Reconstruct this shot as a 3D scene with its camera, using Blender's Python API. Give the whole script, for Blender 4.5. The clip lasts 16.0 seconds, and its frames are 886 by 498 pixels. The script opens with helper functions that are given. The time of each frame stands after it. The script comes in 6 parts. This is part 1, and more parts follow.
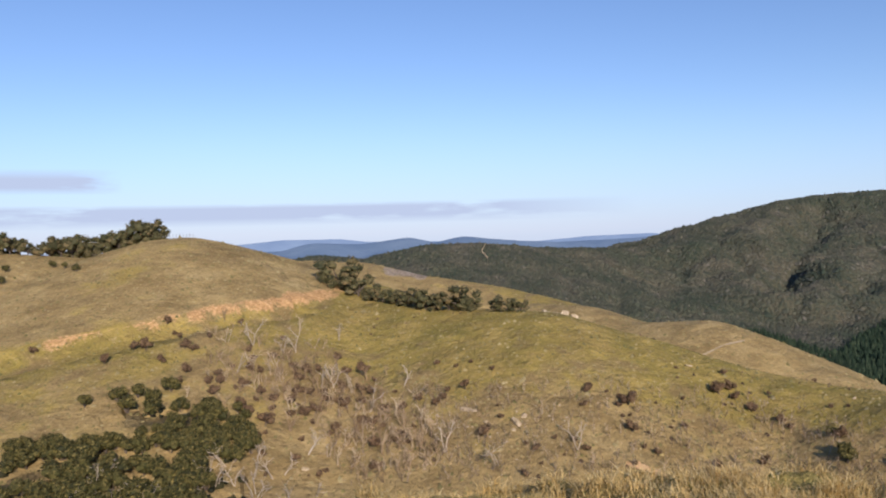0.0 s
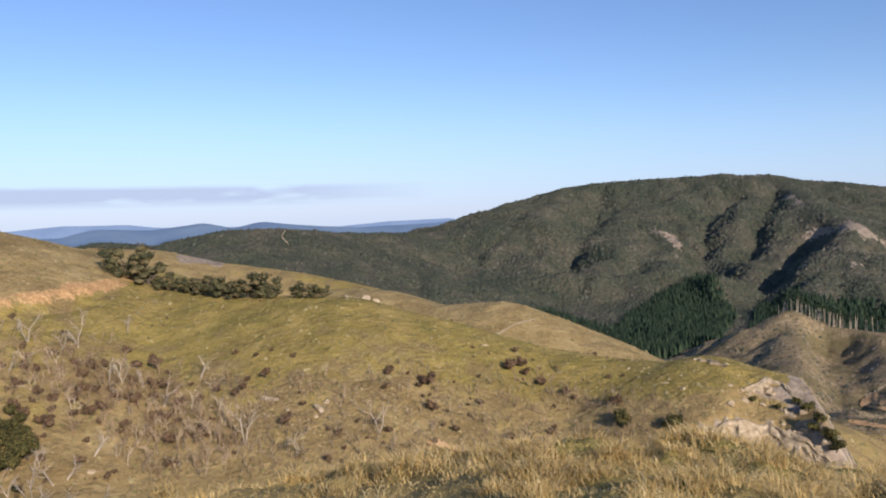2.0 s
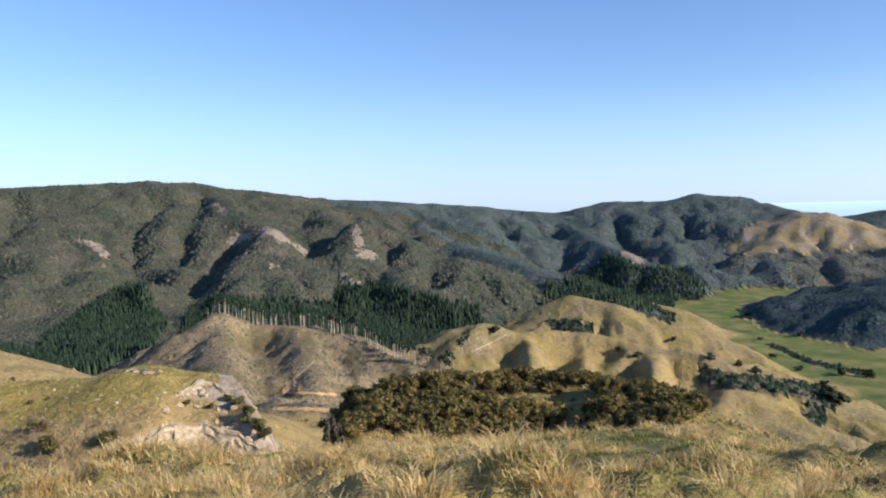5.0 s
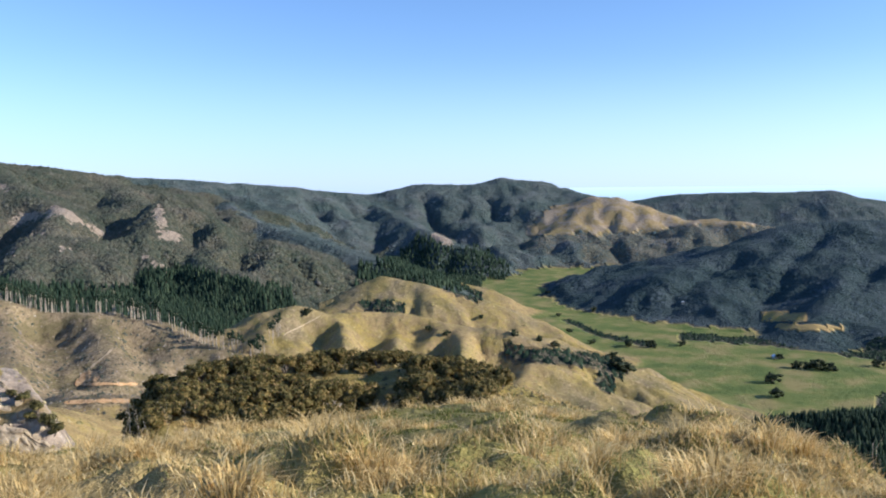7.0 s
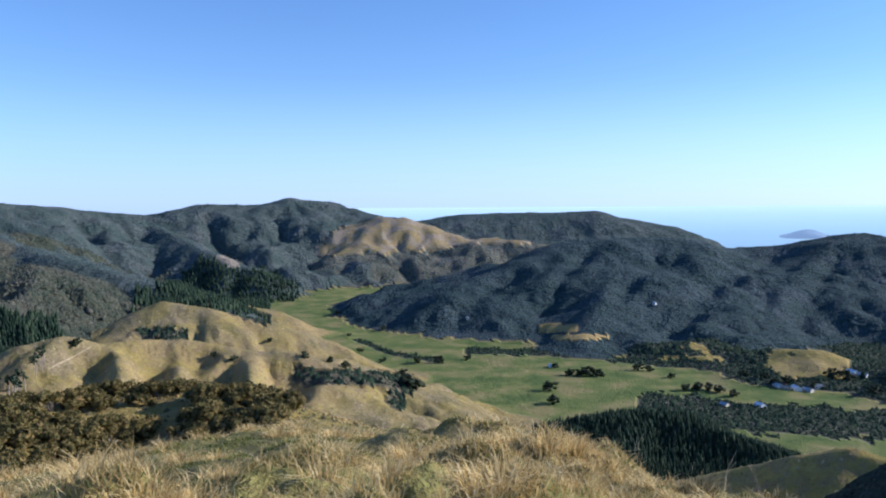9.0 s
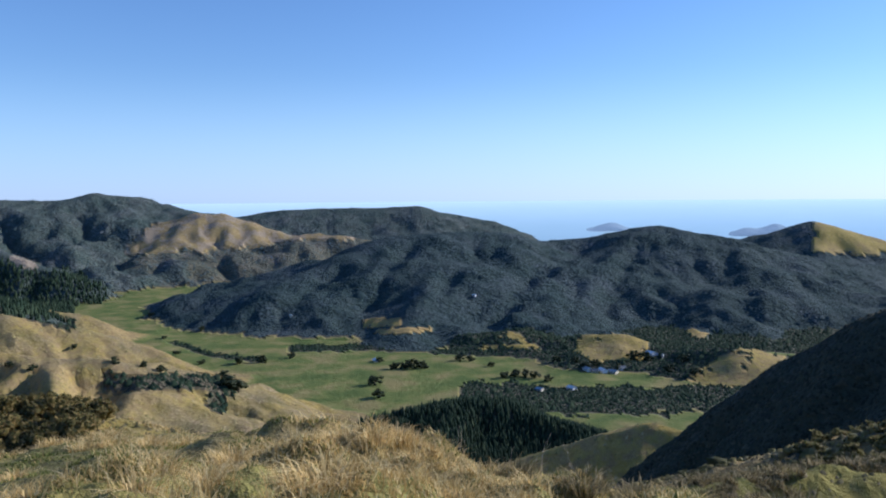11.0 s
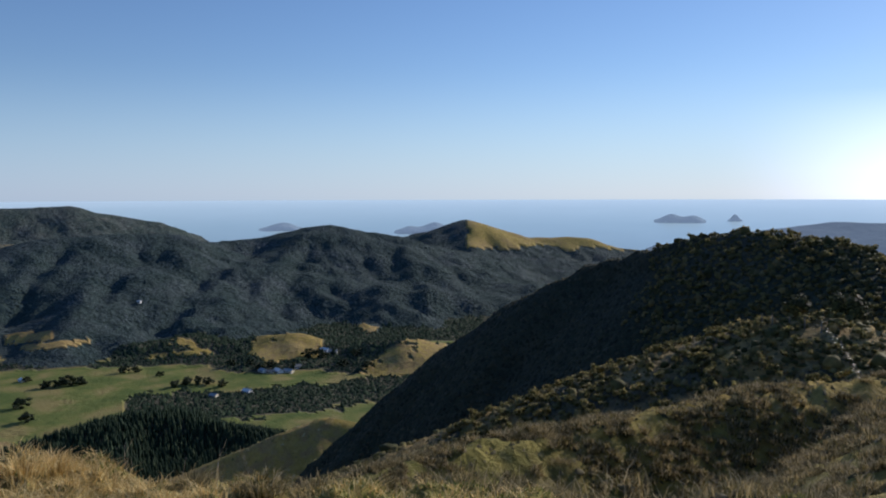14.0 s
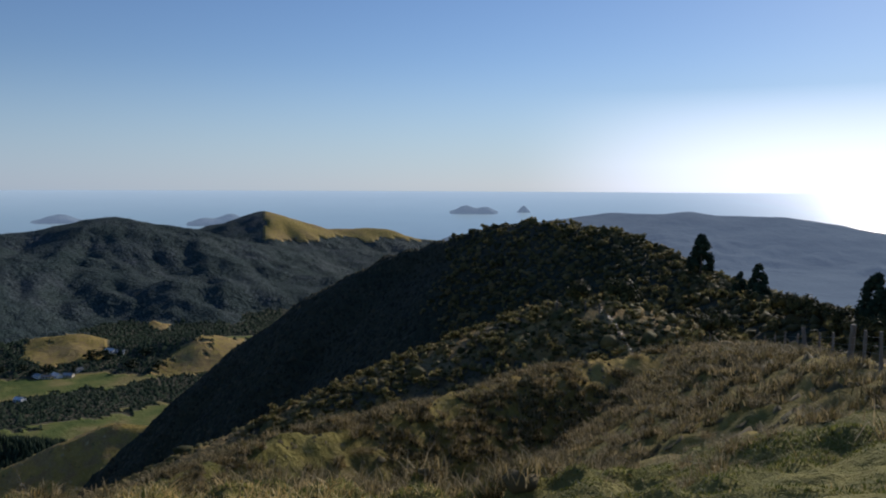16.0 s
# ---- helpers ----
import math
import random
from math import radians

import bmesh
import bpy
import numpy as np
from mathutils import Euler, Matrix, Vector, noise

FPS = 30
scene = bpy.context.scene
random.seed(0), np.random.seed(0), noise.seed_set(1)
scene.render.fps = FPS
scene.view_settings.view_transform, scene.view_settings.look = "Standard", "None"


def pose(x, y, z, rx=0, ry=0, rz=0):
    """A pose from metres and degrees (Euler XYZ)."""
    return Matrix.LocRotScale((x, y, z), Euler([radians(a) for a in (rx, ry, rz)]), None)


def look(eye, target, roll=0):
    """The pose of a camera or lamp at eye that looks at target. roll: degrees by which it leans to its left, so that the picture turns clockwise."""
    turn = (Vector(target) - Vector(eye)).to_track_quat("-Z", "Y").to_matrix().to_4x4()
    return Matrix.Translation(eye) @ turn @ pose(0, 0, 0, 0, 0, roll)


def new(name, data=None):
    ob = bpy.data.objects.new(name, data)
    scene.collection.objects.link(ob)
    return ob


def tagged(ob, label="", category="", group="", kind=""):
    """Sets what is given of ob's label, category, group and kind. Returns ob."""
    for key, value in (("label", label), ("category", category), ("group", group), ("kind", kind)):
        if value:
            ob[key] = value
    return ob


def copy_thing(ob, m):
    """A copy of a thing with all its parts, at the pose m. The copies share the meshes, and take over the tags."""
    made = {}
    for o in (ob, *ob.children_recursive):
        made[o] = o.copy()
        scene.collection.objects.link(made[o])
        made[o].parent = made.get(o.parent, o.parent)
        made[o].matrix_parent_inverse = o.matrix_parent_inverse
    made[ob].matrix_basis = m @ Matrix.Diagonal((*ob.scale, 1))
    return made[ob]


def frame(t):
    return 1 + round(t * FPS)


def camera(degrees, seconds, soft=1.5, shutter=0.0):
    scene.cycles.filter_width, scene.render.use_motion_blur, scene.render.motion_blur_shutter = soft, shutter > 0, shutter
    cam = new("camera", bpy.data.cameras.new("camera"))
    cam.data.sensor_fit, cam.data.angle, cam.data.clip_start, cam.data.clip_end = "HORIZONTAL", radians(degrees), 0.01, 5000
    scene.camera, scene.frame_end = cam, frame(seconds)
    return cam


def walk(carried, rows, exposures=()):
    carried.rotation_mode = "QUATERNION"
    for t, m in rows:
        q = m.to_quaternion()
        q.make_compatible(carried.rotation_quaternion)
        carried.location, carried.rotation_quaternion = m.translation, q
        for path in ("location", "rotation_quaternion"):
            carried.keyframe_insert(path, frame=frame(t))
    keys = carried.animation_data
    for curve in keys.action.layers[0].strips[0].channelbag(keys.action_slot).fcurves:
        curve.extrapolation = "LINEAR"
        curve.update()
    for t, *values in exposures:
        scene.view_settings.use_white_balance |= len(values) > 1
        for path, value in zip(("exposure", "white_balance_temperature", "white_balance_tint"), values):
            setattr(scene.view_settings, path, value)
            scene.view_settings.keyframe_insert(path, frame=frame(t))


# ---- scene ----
# The walk: a slow turn to the right on a hilltop, the phone held out at arm's length.
EYE = 250.0
TURN = [
    (0.0, 0.00, -1.26, 1.45), (0.5, -0.91, -1.30, 1.17), (1, -2.63, -1.74, 1.20), (1.5, -6.85, -2.41, 1.60), (2, -14.26, -2.67, 1.42),
    (2.5, -22.13, -2.77, 1.57), (3, -28.54, -3.22, 1.79), (3.5, -36.15, -3.25, 1.67), (4, -44.24, -3.16, 1.37), (6.5, -62.50, -4.50, 1.33),
    (7, -67.25, -4.77, 0.62), (7.5, -72.09, -3.63, 0.40), (8, -76.56, -3.90, 0.15), (8.5, -79.20, -3.48, 0.35), (9, -82.37, -3.45, 0.43),
    (11.5, -98.72, -4.20, 0.54), (12, -103.03, -4.60, 0.60), (12.5, -108.05, -4.38, 0.29), (13, -111.68, -3.42, -0.06),
    (13.5, -115.07, -3.88, 0.30), (14, -118.36, -4.00, 0.15), (14.5, -121.94, -3.95, 0.19), (15, -125.68, -4.16, 0.12),
    (15.5, -129.19, -4.62, 0.20), (16, -132.72, -4.61, -0.28)]
cam = camera(58.25, 16.0, soft=2.0)
walk(cam, [(t, pose(0, 0, EYE, 90 + pitch, roll, yaw)) for t, yaw, pitch, roll in TURN],
     exposures=[(0, 0.22, 5600, 22), (2.5, 0.3, 5500, 21), (4, 0.5, 5400, 19), (6.5, 0.76, 5250, 17), (9, 0.54, 4850, 18), (11.5, 0.26, 4950, 17), (12.5, 0.08, 5100, 17), (14, -0.14, 5400, 17), (16, -0.48, 5500, 17)])

# ---- light ----
SUN_AZ, SUN_EL = 166.0, 23.0
world = bpy.data.worlds.new("sky")
scene.world = world
world.use_nodes = True
wt = world.node_tree
wt.nodes.clear()


def wn(kind, **kw):
    n = wt.nodes.new(kind)
    for k, v in kw.items():
        if k == "operation":
            n.operation = v
        elif k == "blend_type":
            n.blend_type = v
    return n


sky = wn("ShaderNodeTexSky")
sky.sky_type, sky.sun_disc = "NISHITA", False
sky.sun_elevation, sky.sun_rotation = radians(SUN_EL), radians(SUN_AZ)
sky.altitude, sky.air_density, sky.dust_density, sky.ozone_density = 200, 1.0, 0.12, 2.5
coord = wn("ShaderNodeTexCoord")
# A bank of thin stratus low over the northern skyline.
stretch = wn("ShaderNodeMapping")
stretch.inputs["Scale"].default_value = (2.6, 2.6, 17.0)
wt.links.new(coord.outputs["Generated"], stretch.inputs["Vector"])
puff = wn("ShaderNodeTexNoise")
puff.inputs["Scale"].default_value, puff.inputs["Detail"].default_value, puff.inputs["Roughness"].default_value = 2.3, 6.0, 0.55
wt.links.new(stretch.outputs["Vector"], puff.inputs["Vector"])
sep = wn("ShaderNodeSeparateXYZ")
wt.links.new(coord.outputs["Generated"], sep.inputs["Vector"])


def band(value, a, b, c, d):
    """1 between b and c, falling to 0 at a and d."""
    up = wn("ShaderNodeMapRange")
    up.inputs["From Min"].default_value, up.inputs["From Max"].default_value = a, b
    down = wn("ShaderNodeMapRange")
    down.inputs["From Min"].default_value, down.inputs["From Max"].default_value = c, d
    down.inputs["To Min"].default_value, down.inputs["To Max"].default_value = 1.0, 0.0
    m = wn("ShaderNodeMath", operation="MULTIPLY")
    for s in (up, down):
        wt.links.new(value, s.inputs["Value"])
    wt.links.new(up.outputs["Result"], m.inputs[0])
    wt.links.new(down.outputs["Result"], m.inputs[1])
    return m.outputs[0]


def times(a, b):
    m = wn("ShaderNodeMath", operation="MULTIPLY")
    wt.links.new(a, m.inputs[0])
    if isinstance(b, float):
        m.inputs[1].default_value = b
    else:
        wt.links.new(b, m.inputs[1])
    return m.outputs[0]


height = times(band(sep.outputs["Z"], 0.012, 0.022, 0.034, 0.040), band(sep.outputs["X"], -0.8, -0.6, 0.06, 0.24))
north = band(sep.outputs["Y"], 0.60, 0.80, 1.1, 1.2)
shape = wn("ShaderNodeMapRange")
shape.inputs["From Min"].default_value, shape.inputs["From Max"].default_value = 0.36, 0.48
wt.links.new(puff.outputs["Fac"], shape.inputs["Value"])
small = times(times(band(sep.outputs["Z"], 0.052, 0.060, 0.070, 0.082), band(sep.outputs["X"], -0.56, -0.50, -0.40, -0.37)), north)
both = wn("ShaderNodeMath", operation="MAXIMUM")
wt.links.new(times(height, north), both.inputs[0])
wt.links.new(small, both.inputs[1])
cloud = times(times(both.outputs[0], shape.outputs["Result"]), 0.95)
mixed = wn("ShaderNodeMix")
mixed.data_type = "RGBA"
mixed.inputs["B"].default_value = (5.0, 5.55, 6.0, 1)
wt.links.new(cloud, mixed.inputs["Factor"])
# pale haze along the horizon
veil = wn("ShaderNodeMapRange")
veil.interpolation_type = "SMOOTHSTEP"
veil.inputs["From Min"].default_value, veil.inputs["From Max"].default_value = 0.16, -0.01
veil.inputs["To Min"].default_value, veil.inputs["To Max"].default_value = 0.0, 0.6
wt.links.new(sep.outputs["Z"], veil.inputs["Value"])
hazed = wn("ShaderNodeMix")
hazed.data_type = "RGBA"
# the haze is whiter on the side of the sun
_v = Vector((math.sin(radians(SUN_AZ + 10)) * 0.99, math.cos(radians(SUN_AZ + 10)) * 0.99, 0.07)).normalized()
facing = wn("ShaderNodeVectorMath", operation="DOT_PRODUCT")
facing.inputs[1].default_value = _v
wt.links.new(coord.outputs["Generated"], facing.inputs[0])
side = wn("ShaderNodeMapRange")
side.inputs["From Min"].default_value, side.inputs["From Max"].default_value = -0.5, 0.7
wt.links.new(facing.outputs["Value"], side.inputs["Value"])
pale = wn("ShaderNodeMix")
pale.data_type = "RGBA"
pale.inputs["A"].default_value, pale.inputs["B"].default_value = (3.9, 5.3, 7.0, 1), (6.3, 7.7, 8.4, 1)
wt.links.new(side.outputs["Result"], pale.inputs["Factor"])
wt.links.new(pale.outputs["Result"], hazed.inputs["B"])
wt.links.new(veil.outputs["Result"], hazed.inputs["Factor"])
wt.links.new(sky.outputs["Color"], hazed.inputs["A"])
wt.links.new(hazed.outputs["Result"], mixed.inputs["A"])
# brightness of the hazy air towards the low sun
lobe = wn("ShaderNodeMapRange")
lobe.interpolation_type = "SMOOTHERSTEP"
lobe.inputs["From Min"].default_value, lobe.inputs["From Max"].default_value = 0.76, 0.985
wt.links.new(facing.outputs["Value"], lobe.inputs["Value"])
low = band(sep.outputs["Z"], -0.1, 0.0, 0.025, 0.115)
glare = times(times(lobe.outputs["Result"], low), 0.95)
lit = wn("ShaderNodeMix")
lit.data_type = "RGBA"
lit.inputs["B"].default_value = (17.5, 17.5, 17.5, 1)
wt.links.new(glare, lit.inputs["Factor"])
wt.links.new(mixed.outputs["Result"], lit.inputs["A"])
bg = wn("ShaderNodeBackground")
bg.inputs["Strength"].default_value = 0.095
wt.links.new(lit.outputs["Result"], bg.inputs["Color"])
wo = wn("ShaderNodeOutputWorld")
wt.links.new(bg.outputs["Background"], wo.inputs["Surface"])

sun = new("sun", bpy.data.lights.new("sun", "SUN"))
sun.data.energy, sun.data.angle, sun.data.color = 4.7, radians(0.53), (1.0, 0.83, 0.58)
_a, _e = radians(SUN_AZ), radians(SUN_EL)
sun.matrix_world = look((0, 0, 900), Vector((0, 0, 900)) - 100 * Vector((math.sin(_a) * math.cos(_e), math.cos(_a) * math.cos(_e), math.sin(_e))))
# ---- materials ----
class Mat:
    """A node material with a Principled surface and short ways to add nodes."""

    def __init__(self, name, roughness=0.9, specular=0.2):
        self.m = bpy.data.materials.new(name)
        self.m.use_nodes = True
        self.t = self.m.node_tree
        self.p = self.t.nodes["Principled BSDF"]
        self.p.inputs["Roughness"].default_value = roughness
        self.p.inputs["Specular IOR Level"].default_value = specular
        self.co = self.t.nodes.new("ShaderNodeTexCoord").outputs["Object"]

    def link(self, a, b):
        self.t.links.new(a, b)

    def noise(self, scale, detail=4.0, rough=0.55, stretch=None):
        n = self.t.nodes.new("ShaderNodeTexNoise")
        n.inputs["Scale"].default_value, n.inputs["Detail"].default_value, n.inputs["Roughness"].default_value = scale, detail, rough
        src = self.co
        if stretch:
            mp = self.t.nodes.new("ShaderNodeMapping")
            mp.inputs["Scale"].default_value = stretch
            self.link(self.co, mp.inputs["Vector"])
            src = mp.outputs["Vector"]
        self.link(src, n.inputs["Vector"])
        return n.outputs["Fac"]

    def ramp(self, fac, stops):
        n = self.t.nodes.new("ShaderNodeValToRGB")
        e = n.color_ramp.elements
        e[0].position, e[1].position = stops[0][0], stops[-1][0]
        e[0].color, e[1].color = (*stops[0][1], 1), (*stops[-1][1], 1)
        for pos, col in stops[1:-1]:
            e.new(pos).color = (*col, 1)
        self.link(fac, n.inputs["Fac"])
        return n.outputs["Color"]

    def span(self, fac, a, b, lo=0.0, hi=1.0):
        n = self.t.nodes.new("ShaderNodeMapRange")
        for key, v in (("From Min", a), ("From Max", b), ("To Min", lo), ("To Max", hi)):
            n.inputs[key].default_value = v
        self.link(fac, n.inputs["Value"])
        return n.outputs["Result"]

    def mix(self, fac, a, b, blend="MIX"):
        n = self.t.nodes.new("ShaderNodeMix")
        n.data_type, n.blend_type = "RGBA", blend
        for key, v in (("Factor", fac), ("A", a), ("B", b)):
            if isinstance(v, (int, float)):
                n.inputs[key].default_value = v
            elif isinstance(v, tuple):
                n.inputs[key].default_value = (*v, 1)
            else:
                self.link(v, n.inputs[key])
        return n.outputs["Result"]

    def math(self, op, a, b):
        n = self.t.nodes.new("ShaderNodeMath")
        n.operation = op
        for i, v in enumerate((a, b)):
            if isinstance(v, (int, float)):
                n.inputs[i].default_value = v
            else:
                self.link(v, n.inputs[i])
        return n.outputs[0]

    def attr(self, name):
        n = self.t.nodes.new("ShaderNodeAttribute")
        n.attribute_name = name
        return n.outputs["Fac"]

    def island(self):
        return self.t.nodes.new("ShaderNodeNewGeometry").outputs["Random Per Island"]

    def random(self):
        return self.t.nodes.new("ShaderNodeObjectInfo").outputs["Random"]

    def color(self, c):
        if isinstance(c, tuple):
            self.p.inputs["Base Color"].default_value = (*c, 1)
        else:
            self.link(c, self.p.inputs["Base Color"])
        return self

    def bump(self, fac, strength, distance):
        n = self.t.nodes.new("ShaderNodeBump")
        n.inputs["Strength"].default_value, n.inputs["Distance"].default_value = strength, distance
        self.link(fac, n.inputs["Height"])
        self.link(n.outputs["Normal"], self.p.inputs["Normal"])
        return self


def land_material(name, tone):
    """Hill country: dry grass, green pasture, scrub floor, clay and limestone, each where its cover says; tone tints
    the bush, for haze or shade on some hills.
    """
    m = Mat(name, 0.95, 0.1)
    big, mid, small = m.noise(0.012, 5), m.noise(0.12, 5), m.noise(1.4, 5, 0.65)
    dry = m.ramp(mid, [(0.3, (0.30, 0.213, 0.083)), (0.52, (0.455, 0.335, 0.137)), (0.72, (0.565, 0.43, 0.195))])
    dry = m.mix(m.span(small, 0.35, 0.7, 0, 0.55), dry, (0.15, 0.115, 0.05))
    green = m.ramp(mid, [(0.3, (0.235, 0.20, 0.048)), (0.5, (0.35, 0.27, 0.068)), (0.7, (0.49, 0.36, 0.105))])
    green = m.mix(m.span(small, 0.4, 0.75, 0, 0.4), green, (0.075, 0.10, 0.02))
    g = m.math("ADD", m.attr("green"), m.span(big, 0.35, 0.65, -0.25, 0.25))
    g = m.math("ADD", g, m.span(mid, 0.35, 0.65, -0.3, 0.3))
    col = m.mix(m.span(g, 0.35, 0.65), dry, green)
    # brown mottles of rank growth in the grass
    rank = m.math("ADD", m.span(m.noise(0.3, 6, 0.75), 0.46, 0.66), m.span(m.noise(0.05, 4, 0.6), 0.45, 0.65, 0, 0.5))
    col = m.mix(m.math("MULTIPLY", rank, 0.36), col, (0.17, 0.115, 0.052))
    col = m.mix(m.span(m.noise(0.8, 5, 0.75), 0.56, 0.7, 0, 0.5), col, (0.58, 0.45, 0.25))
    lush = m.ramp(m.noise(0.02, 4), [(0.35, (0.10, 0.14, 0.036)), (0.5, (0.165, 0.187, 0.052)), (0.62, (0.26, 0.225, 0.085))])
    col = m.mix(m.attr("lush"), col, lush)
    crown = m.noise(0.2, 5, 0.7)
    bush = m.ramp(crown, [(0.3, (0.02, 0.028, 0.016)), (0.5, (0.058, 0.064, 0.036)), (0.72, (0.115, 0.108, 0.066))])
    stand = m.ramp(m.noise(0.009, 6, 0.68), [(0.33, (0.026, 0.04, 0.028)), (0.5, (0.062, 0.064, 0.044)), (0.67, (0.115, 0.098, 0.072))])
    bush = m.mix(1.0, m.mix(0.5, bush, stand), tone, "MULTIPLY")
    b = m.math("ADD", m.attr("bush"), m.span(mid, 0.3, 0.7, -0.3, 0.3))
    col = m.mix(m.span(b, 0.4, 0.6), col, bush)
    clay = m.ramp(small, [(0.3, (0.36, 0.21, 0.09)), (0.55, (0.60, 0.37, 0.16)), (0.75, (0.70, 0.51, 0.28))])
    c = m.math("ADD", m.attr("bare"), m.span(small, 0.3, 0.7, -0.25, 0.25))
    col = m.mix(m.span(c, 0.4, 0.6), col, clay)
    rock = m.ramp(m.noise(0.5, 6, 0.65), [(0.3, (0.17, 0.135, 0.10)), (0.5, (0.36, 0.29, 0.21)), (0.7, (0.52, 0.44, 0.33))])
    k = m.math("ADD", m.attr("rock"), m.span(mid, 0.3, 0.7, -0.35, 0.35))
    col = m.mix(m.span(k, 0.4, 0.6), col, rock)
    slash = m.ramp(m.noise(0.35, 6, 0.7), [(0.3, (0.10, 0.085, 0.05)), (0.5, (0.23, 0.18, 0.11)), (0.7, (0.42, 0.34, 0.22))])
    slash = m.mix(m.span(m.noise(0.035, 5, 0.65), 0.47, 0.6, 0, 0.75), slash, (0.085, 0.085, 0.04))
    col = m.mix(m.attr("slash"), col, slash)
    fleck = m.span(m.noise(0.55, 5, 0.75), 0.45, 0.62, 0.0, 0.26)
    col = m.mix(fleck, col, m.mix(0.55, col, (0.05, 0.04, 0.02)))
    m.color(col)
    relief = m.math("ADD", m.noise(0.9, 6, 0.7), m.math("MULTIPLY", m.noise(0.11, 5, 0.6), 4.0))
    relief = m.math("ADD", relief, m.math("MULTIPLY", m.math("MULTIPLY", m.noise(0.045, 4, 0.65), m.attr("bush")), 26.0))
    m.bump(m.math("ADD", relief, m.math("MULTIPLY", m.math("MULTIPLY", crown, m.attr("bush")), 9.0)), 0.8, 0.8)
    return m.m


def leaf_material(name, stops, rough=0.75, scale=0.5, through_light=0.0, gloss=0.25):
    m = Mat(name, rough, gloss)
    col = m.ramp(m.island(), stops)
    col = m.mix(m.span(m.noise(scale, 4), 0.35, 0.7, 0, 0.5), col, tuple(0.5 * v for v in stops[0][1]))
    m.color(col)
    if through_light:
        # thin leaves and blades let some of the sun through
        thin = m.t.nodes.new("ShaderNodeBsdfTranslucent")
        m.link(col, thin.inputs["Color"])
        both = m.t.nodes.new("ShaderNodeMixShader")
        both.inputs["Fac"].default_value = through_light
        m.link(m.p.outputs["BSDF"], both.inputs[1])
        m.link(thin.outputs["BSDF"], both.inputs[2])
        m.link(both.outputs["Shader"], m.t.nodes["Material Output"].inputs["Surface"])
    return m.m


def far_material(name, haze_glow):
    """Ranges at the edge of sight, with distance haze painted in as blue colour and emission."""
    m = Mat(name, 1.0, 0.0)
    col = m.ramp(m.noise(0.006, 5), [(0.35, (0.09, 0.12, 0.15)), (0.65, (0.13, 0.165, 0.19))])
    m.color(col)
    m.p.inputs["Emission Color"].default_value = (*haze_glow, 1)
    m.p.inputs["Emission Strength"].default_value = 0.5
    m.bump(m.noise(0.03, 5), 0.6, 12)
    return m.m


LAND = land_material("hill_land", (1.5, 1.45, 1.5))
# distance haze put into the bush colour as a blue tone, here and in LAND_FAR
LAND_MID = land_material("hazed_hill_land", (0.84, 1.17, 1.8))
# darker copy: shade of the shady and pine hills put into the colour
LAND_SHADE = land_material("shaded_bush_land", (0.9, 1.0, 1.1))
LAND_FAR = land_material("hazed_far_land", (1.4, 1.65, 2.3))
FAR_LAND = far_material("hazed_coast", (0.19, 0.225, 0.26))
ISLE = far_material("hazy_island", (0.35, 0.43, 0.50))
FAR_RANGE = far_material("hazed_range", (0.30, 0.40, 0.56))
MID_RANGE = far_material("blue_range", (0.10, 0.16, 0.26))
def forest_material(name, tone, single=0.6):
    """Native forest seen from afar: olive and brown crowns, drifting in tone over the slopes; tone tints them, blue
    with haze on the farther hills.
    """
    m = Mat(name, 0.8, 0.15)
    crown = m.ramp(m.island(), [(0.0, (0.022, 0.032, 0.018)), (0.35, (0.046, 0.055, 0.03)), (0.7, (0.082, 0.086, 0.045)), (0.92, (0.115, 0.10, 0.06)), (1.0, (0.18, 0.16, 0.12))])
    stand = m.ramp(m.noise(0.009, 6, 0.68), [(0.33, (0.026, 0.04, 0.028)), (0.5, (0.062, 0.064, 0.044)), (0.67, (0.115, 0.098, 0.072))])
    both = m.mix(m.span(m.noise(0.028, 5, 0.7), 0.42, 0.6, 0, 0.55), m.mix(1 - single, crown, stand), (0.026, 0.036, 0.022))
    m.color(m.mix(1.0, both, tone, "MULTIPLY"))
    return m.m


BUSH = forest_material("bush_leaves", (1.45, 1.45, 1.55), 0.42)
# the next two carry the blue of haze in their leaf colour
MIDBUSH = forest_material("mid_hazed_leaves", (0.84, 1.17, 1.8), 0.1)
FARBUSH = forest_material("far_hazed_leaves", (1.35, 1.7, 2.5), 0.2)
PINE = leaf_material("pine_needles", [(0.0, (0.02, 0.036, 0.022)), (0.6, (0.036, 0.058, 0.033)), (1.0, (0.062, 0.084, 0.045))], scale=0.1, gloss=0.06)
SCRUB = leaf_material("scrub_leaves", [(0.0, (0.055, 0.058, 0.017)), (0.5, (0.18, 0.15, 0.042)), (0.85, (0.32, 0.23, 0.072)), (1.0, (0.48, 0.33, 0.13))], scale=1.5, through_light=0.35)
SPURSCRUB = leaf_material("spur_scrub_leaves", [(0.0, (0.075, 0.08, 0.026)), (0.5, (0.25, 0.23, 0.085)), (0.85, (0.40, 0.33, 0.135)), (1.0, (0.52, 0.41, 0.2))], scale=1.5, through_light=0.5)
SHRUB_BROWN = leaf_material("dry_shrub", [(0.0, (0.075, 0.047, 0.026)), (0.5, (0.14, 0.088, 0.045)), (1.0, (0.24, 0.16, 0.085))], scale=1.5)
